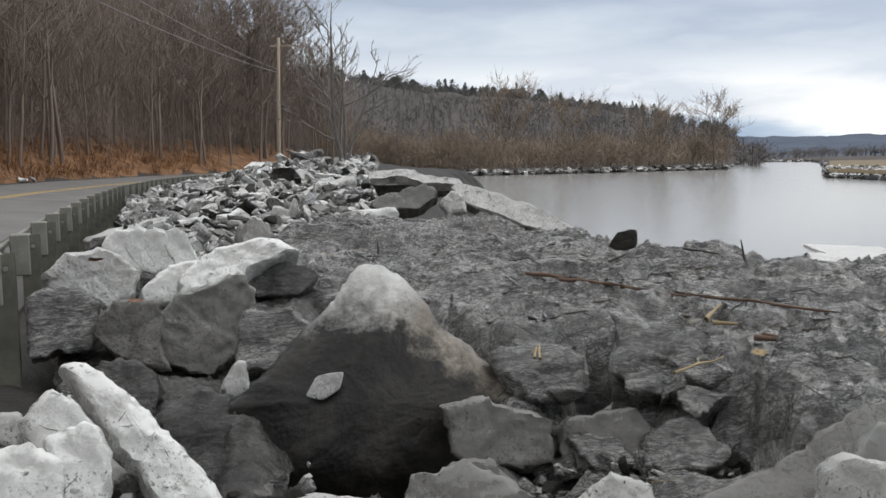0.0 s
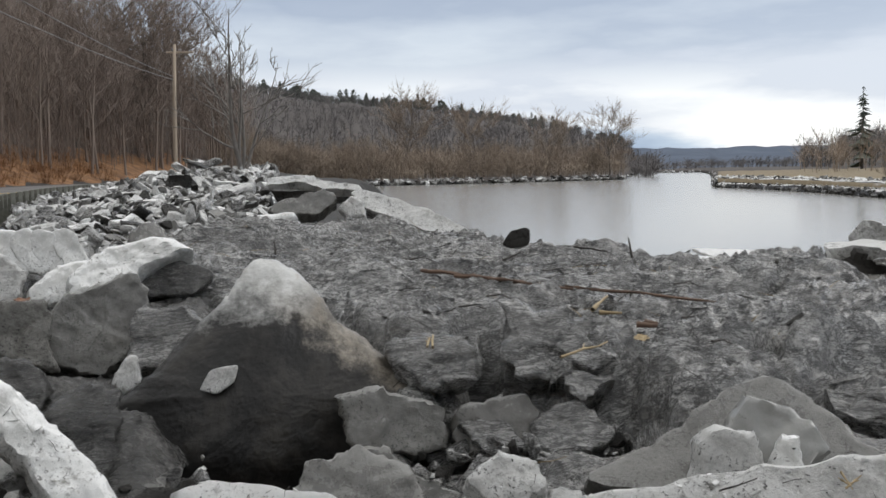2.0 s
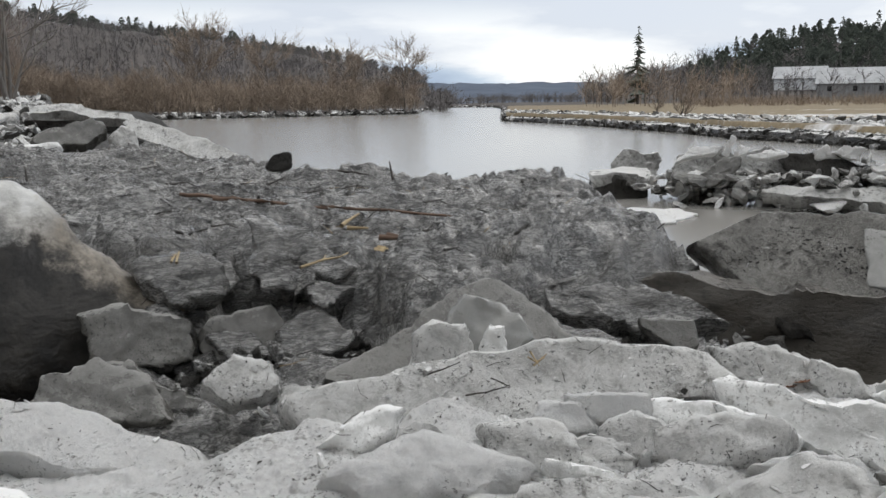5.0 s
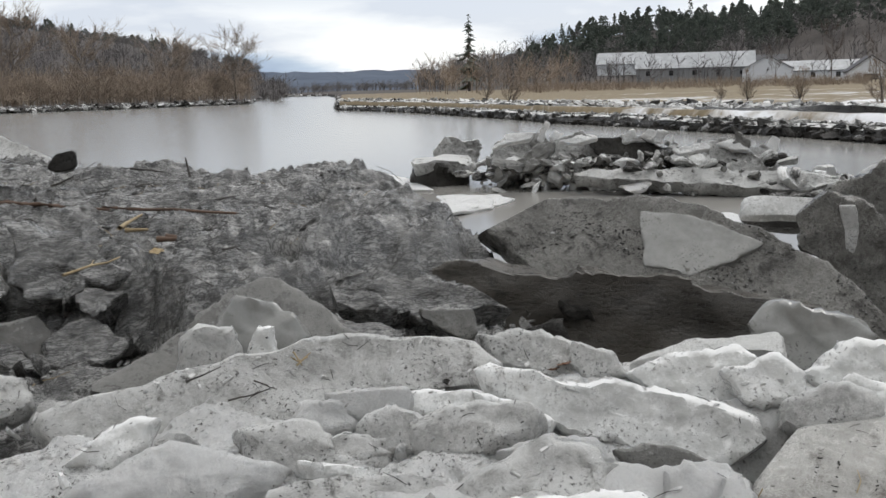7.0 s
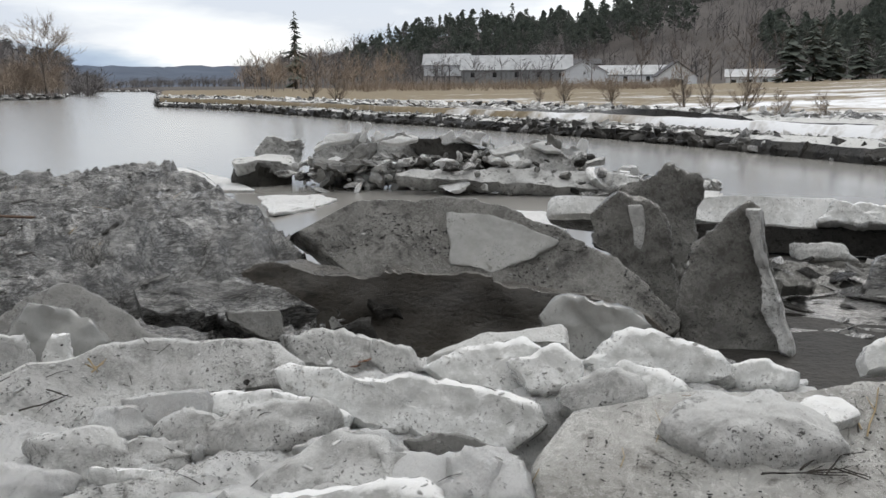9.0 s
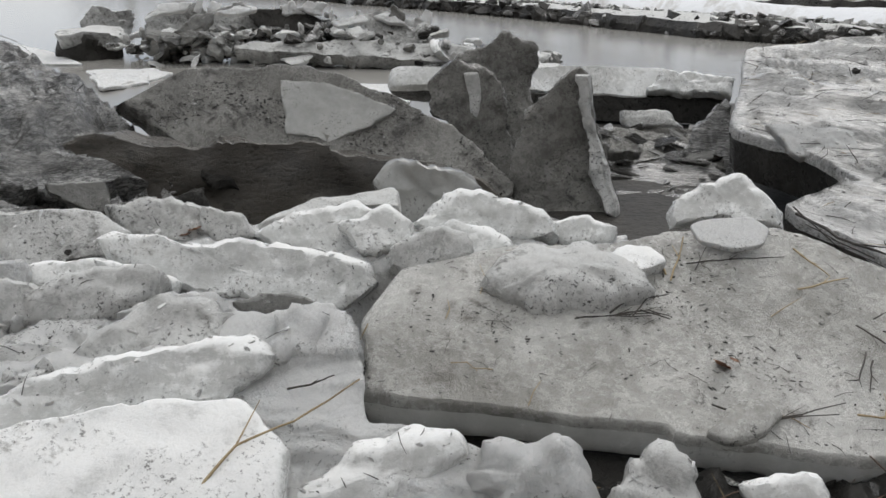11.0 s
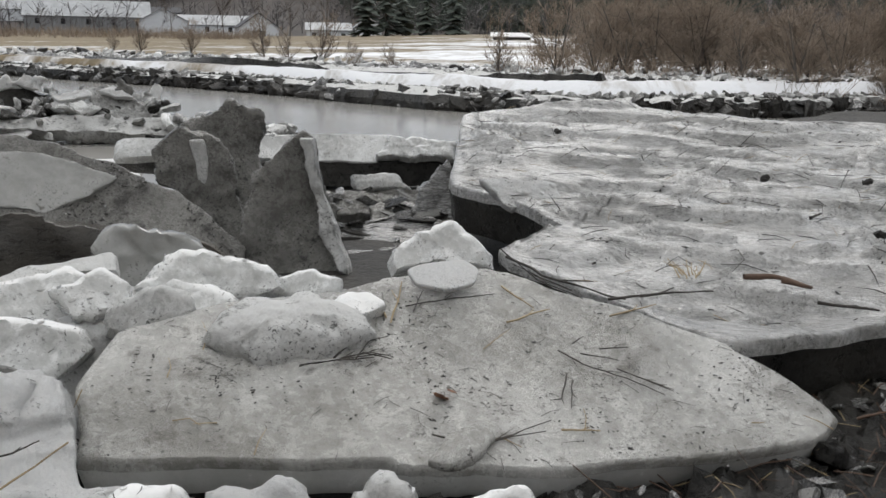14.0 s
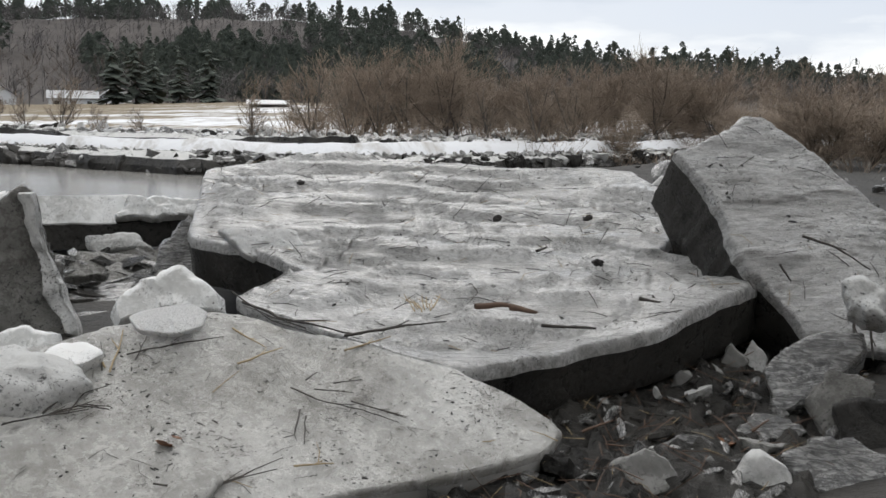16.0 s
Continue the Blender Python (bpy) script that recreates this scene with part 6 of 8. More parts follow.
bed(SHEET_LABEL, "ice floe",
    [(-2.48, 8.96), (-1.96, 11.41), (-0.62, 12.4), (1.53, 11.63), (2.05, 9.98), (2.92, 9.28), (4.05, 8.47), (4.69, 7.67), (4.6, 6.45), (4.6, 5.7), (4.2, 5.0), (3.95, 4.3), (3.5, 3.7), (2.6, 3.7), (1.9, 3.65), (0.6, 3.7), (-0.3, 3.9), (-0.9, 4.1), (-0.95, 6.9), (-1.2, 7.4)],
    "mud", ("grey", "mud"), 0.024, 0.34, 0.17, sheet_relief, (),
    ((1.02, 6.1, 0.17, 1.2), (0.98, 5.75, 0.19, 1.2), (0.98, 5.4, 0.18, 1.0), (1.22, 5.0, 0.19, 0.9), (1.42, 4.85, 0.17, 0.8), (1.68, 4.8, 0.13, 0.5), (0.9, 6.3, 0.12, 0.4), (0.55, 5.1, 0.2, 0.2), (-0.35, 4.75, 0.55, 0.45), (2.6, 5.2, 0.12, 0.2), (0.3, 6.9, 0.15, 0.25), (3.3, 6.2, 0.10, 0.25), (2.2, 6.6, 0.10, 0.2)), 0.35, sheet_base)
bed("packed bed of muddy broken ice along the guardrail", "ice bed",
    [(-0.85, 4.2), (-0.8, 7.4), (-1.0, 8.6), (-3.2, 9.2), (-3.2, 7.4), (-2.65, 6.2), (-2.2, 5.0), (-1.9, 4.2), (-1.3, 3.9)],
    "mire", ("grey", "mud", "white", "dirty"), 0.028, 0.44, 0.20, mud_relief, (), ((-1.7, 5.0, 0.4, 0.25),), 0.4)

ice("ice_floe", "packed bed of dark muddy rubble below the slabs", pose(5.3, -1.7, 0.30, 0, 0, 20), [(-1.5, -1.2), (-1.3, 0.9), (0.2, 1.2), (1.8, 0.9), (2.0, -1.0), (0.4, -1.7)], 0.4, "dark", rough=0.14, layers=0.07)
ice("ice_floe", "packed bed of dark muddy rubble below the slabs", pose(3.2, 0.2, 0.22, 0, 0, 60), [(-1.2, -0.5), (-0.9, 0.6), (0.4, 0.7), (1.2, 0.4), (1.0, -0.6)], 0.3, "dark", rough=0.12, layers=0.06)
ice("ice_floe", "packed bed of muddy ice planks in the gap", pose(8.6, 3.6, 0.20, 0, 0, -25), [(-1.8, -0.9), (-1.5, 1.4), (0.4, 2.2), (1.7, 1.6), (1.8, -0.8), (0, -1.4)], 0.4, "mud", rough=0.14, layers=0.08)
# stranded ice island in mid river
ISLE = (("mud", 4), ("dark", 4), ("grey", 3), ("rubble", 8), ("dirty", 5), ("white", 2), ("snow", 3))
rows = []
for i in range(1100):
    u = rng.random()
    x, y = 11.9 + 4.8 * u + rng.gauss(0, 0.45), 17.7 - 6.4 * u + rng.gauss(0, 0.55)
    h = (0.25 + 0.55 * math.sin(math.pi * min(1, 0.18 + 0.75 * u))) * (1.0 if u < 0.7 else 0.55)
    z, s = h * rng.random() ** 0.9, rng.choice((0.12, 0.2, 0.3, 0.45))
    if i < 34:
        chunk(pick(ISLE), x, y, z, rng.uniform(0.45, 1.0) * (1 - 0.3 * u), 48, 0.8)
    else:
        rows.append((rng.randrange(6), scaled(x, y, z, s, 25), MIX.index(pick(ISLE))))
joined("ice_rubble", "small broken ice heaped on the mid-river ice island", "ice rubble", rows, MIX)
for i in range(22):
    u = rng.uniform(0.1, 0.75)
    chunk("snow", 12.4 + 4.6 * u, 17.9 - 6.2 * u, 0.98 - 0.25 * u + rng.uniform(-0.05, 0.08), rng.uniform(0.25, 0.5), 60, 0.6)
chunk("rubble", 11.1, 19.0, 0.45, 1.4, 5)
chunk("dark", 11.0, 18.9, 0.18, 1.3, 5)
for i in range(10):
    u = rng.random()
    chunk(pick((("dirty", 3), ("rubble", 3), ("mud", 3))), 15.0 + 3.5 * u + rng.gauss(0, 0.4), 12.0 - 4.0 * u + rng.gauss(0, 0.5), 0.08, rng.uniform(0.4, 1.0), 8, 0.45)

# ledges of shore ice along the far banks
LEDGE = ((0.0, -0.3), (0.15, 0.22), (0.35, 0.46), (0.9, 0.52), (2.3, 0.56), (2.45, 0.80), (2.7, 0.98), (3.1, 1.0), (3.6, 0.6))
verts, faces, mats = [], [], []
azs = [22.0 + 0.14 * i for i in range(690)]
for az in azs:
    far = lerp_table(SHORE_FAR, az)
    k = 1 + far / 90
    for back, z in LEDGE:
        p = Vector((far * radians(az) * 0.9, back, 0))
        rr = far + back * k + 0.5 * noise.fractal(p * 0.8, 0.5, 2.1, 4)
        verts.append((rr * math.sin(radians(az)), rr * math.cos(radians(az)), z + 0.16 * noise.fractal(p * 1.3 + Vector((9, 0, 0)), 0.5, 2.1, 4) * (0.3 + z)))
w = len(LEDGE)
for i in range(len(azs) - 1):
    for k in range(w - 1):
        a = i * w + k
        faces.append((a, a + 1, a + w + 1, a + w))
        mats.append(0 if k in (0, 1, 4, 5) else 1)
me = raw_mesh("shore_ledge", verts, faces)
for k in ("dark", "rubble"):
    me.materials.append(M[k])
me.polygons.foreach_set("material_index", mats)
tagged(mesh_part("shore_ledge", me, None, None), "double ledge of dark layered shore ice along the far bank", "shore ice", kind="structure")
rows = []
for tier, (back, zc, s0) in enumerate(((0.2, 0.12, 0.5), (0.5, 0.38, 0.42), (2.6, 0.55, 0.5), (3.0, 0.78, 0.42), (3.6, 0.98, 0.30), (1.2, 0.58, 0.22), (4.8, 1.02, 0.40), (6.2, 1.05, 0.45), (8.0, 1.06, 0.40))):
    az = 22.2
    while az < 118:
        rr = lerp_table(SHORE_FAR, az) + back * (1 + lerp_table(SHORE_FAR, az) / 90)
        s = s0 * rng.uniform(0.6, 1.9)
        slot = rng.choices((0, 1, 2, 3), ((10, 2, 0, 0), (9, 3, 1, 0), (9, 3, 1, 0), (6, 3, 3, 1), (1, 2, 5, 2), (1, 2, 5, 1), (1, 3, 5, 3), (2, 3, 4, 3), (1, 2, 3, 4))[tier])[0]
        rows.append((rng.randrange(6), scaled(rr * math.sin(radians(az)), rr * math.cos(radians(az)), zc, s, 14), slot))
        az += math.degrees((0.36 if tier < 6 else 1.0) * s0 / rr) * rng.uniform(0.7, 1.2)
joined("shore_ice", "ledges of dirty shore ice with white tops along the far bank", "shore ice", rows, ("dark", "mud", "rubble", "snow"), CRUMBS)
rows = []
for i in range(1500):
    az = rng.uniform(-4, 23)
    rr = lerp_table(SHORE_FAR, max(1.0, az)) + rng.uniform(0, 9)
    rows.append((rng.randrange(6), scaled(rr * math.sin(radians(az)), rr * math.cos(radians(az)), 0.2 + 0.5 * rng.random(), rng.uniform(0.5, 1.5), 12), rng.choices((0, 1, 2, 3), (3, 3, 5, 1))[0]))
joined("shore_ice", "low banks of stranded ice below the far woods", "shore ice", rows, ("dark", "mud", "rubble", "snow"), CRUMBS)

# ---- guardrail ----
def build_guardrail():
    galv = two_tone("weathered_galvanised_steel", (0.20, 0.20, 0.17), (0.33, 0.33, 0.29), 3.0, 0.55, 0.2, 0.004, 30)
    rust = two_tone("weathered_post_steel", (0.10, 0.10, 0.08), (0.20, 0.195, 0.16), 4.0, 0.6, 0.2, 0.004, 30)
    rail = new("guardrail")
    tagged(rail, "weathered W-beam steel guardrail on I-beam posts along the road", "guardrail")
    # beam: a W-shaped profile swept along the curve
    prof = [(0.02, 0.0), (0.0, 0.02), (0.055, 0.075), (0.055, 0.105), (0.0, 0.155), (0.055, 0.205), (0.055, 0.235), (0.0, 0.29), (0.02, 0.31)]
    ys = [1.6 + 0.5 * i for i in range(70)] + [36.6 + 2 * i for i in range(22)]
    verts, faces = [], []
    for y in ys:
        dx = rail_at(y + 0.8) - rail_at(y - 0.8)
        n = Vector((-1.6, dx, 0)).normalized()
        p = Vector((rail_at(y), y, 1.48)) + n * 0.17
        for o, z in prof:
            verts.append(p + n * o + Vector((0, 0, z)))
        for o, z in prof:
            verts.append(p + n * (o + 0.004) + Vector((0, 0, z)))
    w = len(prof)
    for i in range(len(ys) - 1):
        a, b = 2 * w * i, 2 * w * (i + 1)
        for k in range(w - 1):
            faces += [(a + k, a + k + 1, b + k + 1, b + k), (a + w + k, b + w + k, b + w + k + 1, a + w + k + 1)]
        faces += [(a, b, b + w, a + w), (a + w - 1, a + 2 * w - 1, b + 2 * w - 1, b + w - 1)]
    mesh_part("beam", raw_mesh("beam", verts, faces), galv, rail, "galvanised W-shaped beam", True)
    bm = bmesh.new()
    for dy in (-0.045, 0.045):
        box(bm, (0.15, 0.008, 1.15), pose(0, dy, -0.575))
    box(bm, (0.008, 0.085, 1.15), pose(0, 0, -0.577))
    post_me = bpy.data.meshes.new("post")
    bm.to_mesh(post_me)
    bm.free()
    post_me.materials.append(rust)
    bm = bmesh.new()
    box(bm, (0.16, 0.13, 0.36), pose(0, 0, 0), 0.012)
    block_me = bpy.data.meshes.new("blockout")
    bm.to_mesh(block_me)
    bm.free()
    block_me.materials.append(galv)
    bm = bmesh.new()
    bmesh.ops.create_cone(bm, cap_ends=True, segments=8, radius1=0.018, radius2=0.014, depth=0.02)
    bolt_me = bpy.data.meshes.new("bolt")
    bm.to_mesh(bolt_me)
    bm.free()
    bolt_me.materials.append(galv)
    y = 2.6
    while y < 78:
        dx = rail_at(y + 0.8) - rail_at(y - 0.8)
        rz = math.degrees(math.atan2(1.6, dx)) - 90
        m = pose(rail_at(y), y, 1.83, 0, 0, rz)
        o = new("post", post_me)
        o.parent, o.matrix_basis = rail, m
        o2 = new("blockout", block_me)
        o2.parent, o2.matrix_basis = rail, m @ pose(-0.085, 0, -0.17)
        o3 = new("bolt", bolt_me)
        o3.parent, o3.matrix_basis = o, pose(0.02, -0.055, -0.1, 90, 0, 0)
        y += 1.9 * math.cos(math.atan2(dx, 1.6))


build_guardrail()


# ---- trees ----
def tree_paths(rnd, height, spread, limbs, first, sub, twigs, rise=(0.5, 1.1), curl=0.09):
    """Trunk, limb and twig paths of one bare tree."""
    def bend(p, d, length, segs, wob, up):
        out, q, v = [p.copy()], p.copy(), d.normalized()
        for _ in range(segs):
            v = (v + Vector((rnd.gauss(0, wob), rnd.gauss(0, wob), rnd.gauss(0, wob) + up))).normalized()
            q = q + v * (length / segs)
            out.append(q.copy())
        return out

    trunk = bend(Vector((0, 0, -0.4)), Vector((rnd.gauss(0, 0.05), rnd.gauss(0, 0.05), 1)), height * 0.92, 9, 0.05, 0.06)
    thick, thin = [(trunk, 0.009 * height + 0.02, 0.012)], []
    for i in range(limbs):
        f = first + (0.97 - first) * (i + rnd.random()) / limbs
        k = f * (len(trunk) - 1)
        a, b = trunk[int(k)], trunk[min(int(k) + 1, len(trunk) - 1)]
        p = a.lerp(b, k - int(k))
        t = rnd.uniform(0, 2 * math.pi)
        ln = height * spread * (0.25 + 0.75 * math.sin(math.pi * (0.22 + 0.70 * (f - first) / (0.97 - first)))) * rnd.uniform(0.6, 1.15) + 0.04 * height
        limb = bend(p, Vector((math.cos(t), math.sin(t), rnd.uniform(*rise))), ln, 5, 0.13, curl)
        thick.append((limb, 0.0042 * height * (1.25 - f), 0.008))
        for _ in range(sub):
            q = limb[rnd.randrange(1, 5)]
            d = (limb[-1] - limb[0]).normalized() + Vector((rnd.gauss(0, 0.6), rnd.gauss(0, 0.6), rnd.uniform(0.0, 0.7)))
            br = bend(q, d, ln * rnd.uniform(0.3, 0.6), 3, 0.16, 0.08)
            thin.append((br, 0.0016 * height, 0.006))
            for _ in range(twigs):
                e = br[rnd.randrange(1, 4)]
                d2 = (br[-1] - br[0]).normalized() + Vector((rnd.gauss(0, 0.6), rnd.gauss(0, 0.6), rnd.uniform(-0.1, 0.7)))
                thin.append((bend(e, d2, ln * rnd.uniform(0.15, 0.35), 2, 0.15, 0.05), 0.0010 * height, 0.004))
    return thick, thin


def bare_tree(label, seed, height, spread=0.30, limbs=12, first=0.3, sub=4, twigs=3, cat="tree", bark="bark", twig="twig", group="", fat=1.0, stems=1, rise=(0.5, 1.1), curl=0.09, lean=30, girth=1.0):
    rnd = random.Random(seed)
    thick, thin = [], []
    for k in range(stems):
        a, b = tree_paths(rnd, height * (1 if k == 0 else rnd.uniform(0.6, 0.95)), spread, limbs, first, sub, twigs, rise, curl)
        turn = pose(0, 0, 0, 0, 0 if stems == 1 else rnd.uniform(8, lean), rnd.uniform(0, 360)).to_3x3()
        thick += [([turn @ p for p in path], r0, r1) for path, r0, r1 in a]
        thin += [([turn @ p for p in path], r0 * fat, r1 * fat) for path, r0, r1 in b]
    tree = new("bare_tree")
    v, f = [], []
    for path, r0, r1 in thick:
        n = len(path) - 1
        tube(v, f, path, [girth * (r0 + (r1 - r0) * (i / n) ** 0.8) for i in range(n + 1)], 6)
    mesh_part("trunk", raw_mesh("trunk", v, f), M[bark], tree, smooth=True)
    v, f = [], []
    for path, r0, r1 in thin:
        n = len(path) - 1
        tube(v, f, path, [max(r0 + (r1 - r0) * i / n, 0.006) for i in range(n + 1)], 3)
    mesh_part("crown", raw_mesh("crown", v, f), M[twig], tree, smooth=True)
    return tagged(tree, label, cat, group)


def stand(tree, x, y, scale=1.0, lift=0.0, lean=0.0):
    m = pose(x, y, ground_height(x, y) + lift, rng.gauss(0, 2), lean + rng.gauss(0, 2), rng.uniform(0, 360))
    o = copy_thing(tree, m)
    o.scale = (scale, scale, scale * rng.uniform(0.9, 1.15))
    return o


FOREST = [bare_tree("tall bare hardwood tree on the wooded slope above the road", 40 + i, 16, 0.24, 13, 0.32, 4, 4, bark="forest_twig", twig="forest_twig", group="roadside wood", fat=1.7) for i in range(5)]
for k, t in enumerate(FOREST):
    t.matrix_basis = pose(-34 - 3 * k, 62 + 4 * k, ground_height(-34 - 3 * k, 62 + 4 * k))
BROAD = [bare_tree("broad bare hardwood tree at the edge of the roadside wood", 52 + i, 16, 0.36, 22, 0.30, 6, 5, twig="forest_twig", group="roadside wood", fat=1.5, rise=(0.2, 1.1)) for i in range(2)]
for k, t in enumerate(BROAD):
    t.matrix_basis = pose(-28 - 2.5 * k, 118 + 9 * k, ground_height(-28 - 2.5 * k, 118 + 9 * k))
n = 0
while n < 150:
    y = rng.uniform(22, 175)
    off = 11 + 55 * rng.random() ** 1.4 if n % 3 else rng.uniform(11, 19)
    x = rail_at(y) - off
    az = math.degrees(math.atan2(x, y))
    if az < -34:
        continue
    stand(rng.choice(FOREST), x, y, rng.uniform(0.75, 1.3))
    n += 1
for x, y, k in ((-20.5, 128, 1.45), (-22, 136, 1.6), (-24.5, 120, 1.4), (-27, 112, 1.5), (-19.5, 140, 1.45), (-28, 126, 1.6), (-24, 146, 1.6), (-21, 150, 1.5)):
    stand(rng.choice(BROAD), x - 5.0, y, k)
# the lone tree and the leaning saplings in front of the far woods
LONE = bare_tree("lone many-stemmed bare tree standing in the ice rubble", 77, 10.5, 0.34, 7, 0.22, 4, 3, bark="pale_bark", twig="pale_bark", stems=4, lean=26, girth=1.5, fat=2.2)
LONE.matrix_basis = pose(-5.2, 49.5, 1.9)
SIDE = bare_tree("slender bare tree leaning out of the ice rubble", 78, 7.0, 0.30, 7, 0.3, 4, 3, bark="forest_twig")
SIDE.matrix_basis = pose(-5.9, 50.5, 1.9, 0, -6, 40)
# far left shore: a line of bare trees, some tall
SHORE = [bare_tree("wide-crowned bare tree on the far river bank", 120 + i, 10, 0.44, 24, 0.20, 8, 7, twig="brush", group="trees on the far bank", fat=1.8, rise=(0.0, 1.0), curl=0.01) for i in range(3)]
for t, (x, y, s) in zip(SHORE, ((53.5, 184, 1.35), (12, 184, 1.75), (26.5, 183, 1.4))):
    t.matrix_basis = pose(x, y, 0.9)
    t.scale = (s, s, s)
copy_thing(SHORE[1], pose(40.5, 183, 0.9, 0, 0, 80)).scale = (1.3, 1.3, 1.3)
for i in range(46):
    az = rng.uniform(-7, 17)
    r = lerp_table(SHORE_FAR, max(az, 1)) + rng.uniform(2, 26)
    stand(rng.choice(SHORE), r * math.sin(radians(az)), r * math.cos(radians(az)), rng.uniform(0.32, 0.62))
# right bank: shrubs and small trees by the water and in the fields
SHRUBS = [bare_tree("many-stemmed bare shrub on the snowy bank", 160 + i, 2.6, 0.40, 8, 0.15, 5, 4, "shrub", group="bank shrubs", twig="brush", fat=1.4, stems=4) for i in range(3)]
for t, (x, y) in zip(SHRUBS, ((46.5, 39.2), (39.5, 28.4), (37.6, 23.7))):
    t.matrix_basis = pose(x, y, ground_height(x, y))
for az, r, s in ((69, 33, 0.75), (72.5, 33, 1.3), (74.5, 36, 1.2), (76.3, 35, 1.35), (78, 36, 1.3), (79.5, 38, 1.2), (56, 42, 0.6), (47, 62, 0.9), (45.5, 66, 0.6), (60, 38, 0.5), (62.5, 37, 0.5), (81, 36, 1.1), (83, 34, 1.0), (86, 33, 1.0), (88, 35, 0.9), (90.5, 34, 0.8), (33, 78, 1.3), (31.5, 95, 1.0)):
    stand(rng.choice(SHRUBS), r * math.sin(radians(az)), r * math.cos(radians(az)), s)
WILLOW = [bare_tree("round-crowned brown willow on the far bank", 210 + i, 3.9, 0.46, 11, 0.18, 8, 7, "tree", group="bank willows", bark="twig", twig="brush", fat=1.0, stems=6, rise=(0.1, 1.0), curl=0.04, lean=38) for i in range(2)]
for t, (x, y) in zip(WILLOW, ((36.5, 9.5), (35.5, 6.0))):
    t.matrix_basis = pose(x, y, ground_height(x, y))
for i in range(44):
    az, r = 74.5 + 0.95 * i + rng.uniform(-0.6, 0.6), rng.uniform(35, 48)
    stand(rng.choice(WILLOW), r * math.sin(radians(az)), r * math.cos(radians(az)), rng.uniform(0.5, 0.85) * (r / 40))
YARD = [bare_tree("bare yard tree beside the farm buildings", 180 + i, 9, 0.42, 12, 0.2, 4, 3, group="farmyard trees", fat=2.2) for i in range(2)]
for t, (az, r) in zip(YARD, ((51, 150), (57, 140))):
    t.matrix_basis = pose(r * math.sin(radians(az)), r * math.cos(radians(az)), ground_height(r * math.sin(radians(az)), r * math.cos(radians(az))))
for az, r in ((53.2, 160), (54.8, 150), (56, 165), (58.8, 170), (60.5, 175), (48, 170)):
    stand(rng.choice(YARD), r * math.sin(radians(az)), r * math.cos(radians(az)), rng.uniform(0.7, 1.0))


def conifer_geo(rnd, height, width, layers, v, f, at=Vector((0, 0, 0)), n=11, dome=False):
    """Whorls of drooping, ragged fronds round a stem."""
    base = len(v)
    for l in range(layers):
        k = l / (layers - 1)
        z = height * (0.12 + 0.88 * k)
        r = width * (math.sin(math.pi * (0.22 + 0.72 * k)) if dome else (1 - k) ** 0.8) * rnd.choice((0.5, 0.85, 1.0, 1.2)) + 0.06 * width
        for i in range(n):
            a = 2 * math.pi * (i + rnd.random()) / n
            rr = r * rnd.uniform(0.3, 1.25)
            z = height * min(0.99, 0.12 + 0.88 * k + rnd.uniform(-0.07, 0.07))
            d, s = Vector((math.cos(a), math.sin(a), 0)), Vector((-math.sin(a), math.cos(a), 0))
            b = len(v)
            v += [at + Vector((0, 0, z + 0.10 * height / layers * 3)), at + d * rr * 0.6 + s * rr * 0.34 + Vector((0, 0, z - rr * 0.2)), at + d * rr + Vector((0, 0, z - rr * rnd.uniform(0.15, 0.4))), at + d * rr * 0.6 - s * rr * 0.34 + Vector((0, 0, z - rr * 0.2))]
            f += [(b, b + 1, b + 2), (b, b + 2, b + 3)]


def conifer(label, seed, height, width, x, y, z):
    rnd = random.Random(seed)
    t = new("conifer")
    v, f = [], []
    tube(v, f, [Vector((0, 0, -0.5)), Vector((0, 0, height * 0.5)), Vector((0, 0, height))], [0.02 * height, 0.012 * height, 0.01], 6)
    mesh_part("trunk", raw_mesh("trunk", v, f), M["bark"], t)
    v, f = [], []
    conifer_geo(rnd, height, width, 18, v, f)
    mesh_part("crown", raw_mesh("crown", v, f), M["conifer"], t)
    t.matrix_basis = pose(x, y, z)
    return tagged(t, label, "tree")


conifer("tall dark pine standing above the bank woods", 5, 14, 2.9, 90.5, 155.3, 1.8)
for i, (az, r, h, w) in enumerate(((59.2, 168, 10.5, 3.6), (60.4, 172, 11, 3.6), (61.4, 176, 10, 3.2), (62.8, 185, 11, 3.2), (64.5, 190, 12, 3.4))):
    x, y = r * math.sin(radians(az)), r * math.cos(radians(az))
    conifer("broad dark spruce beside the white farmhouse", 30 + i, h, w, x, y, ground_height(x, y) - 0.3)


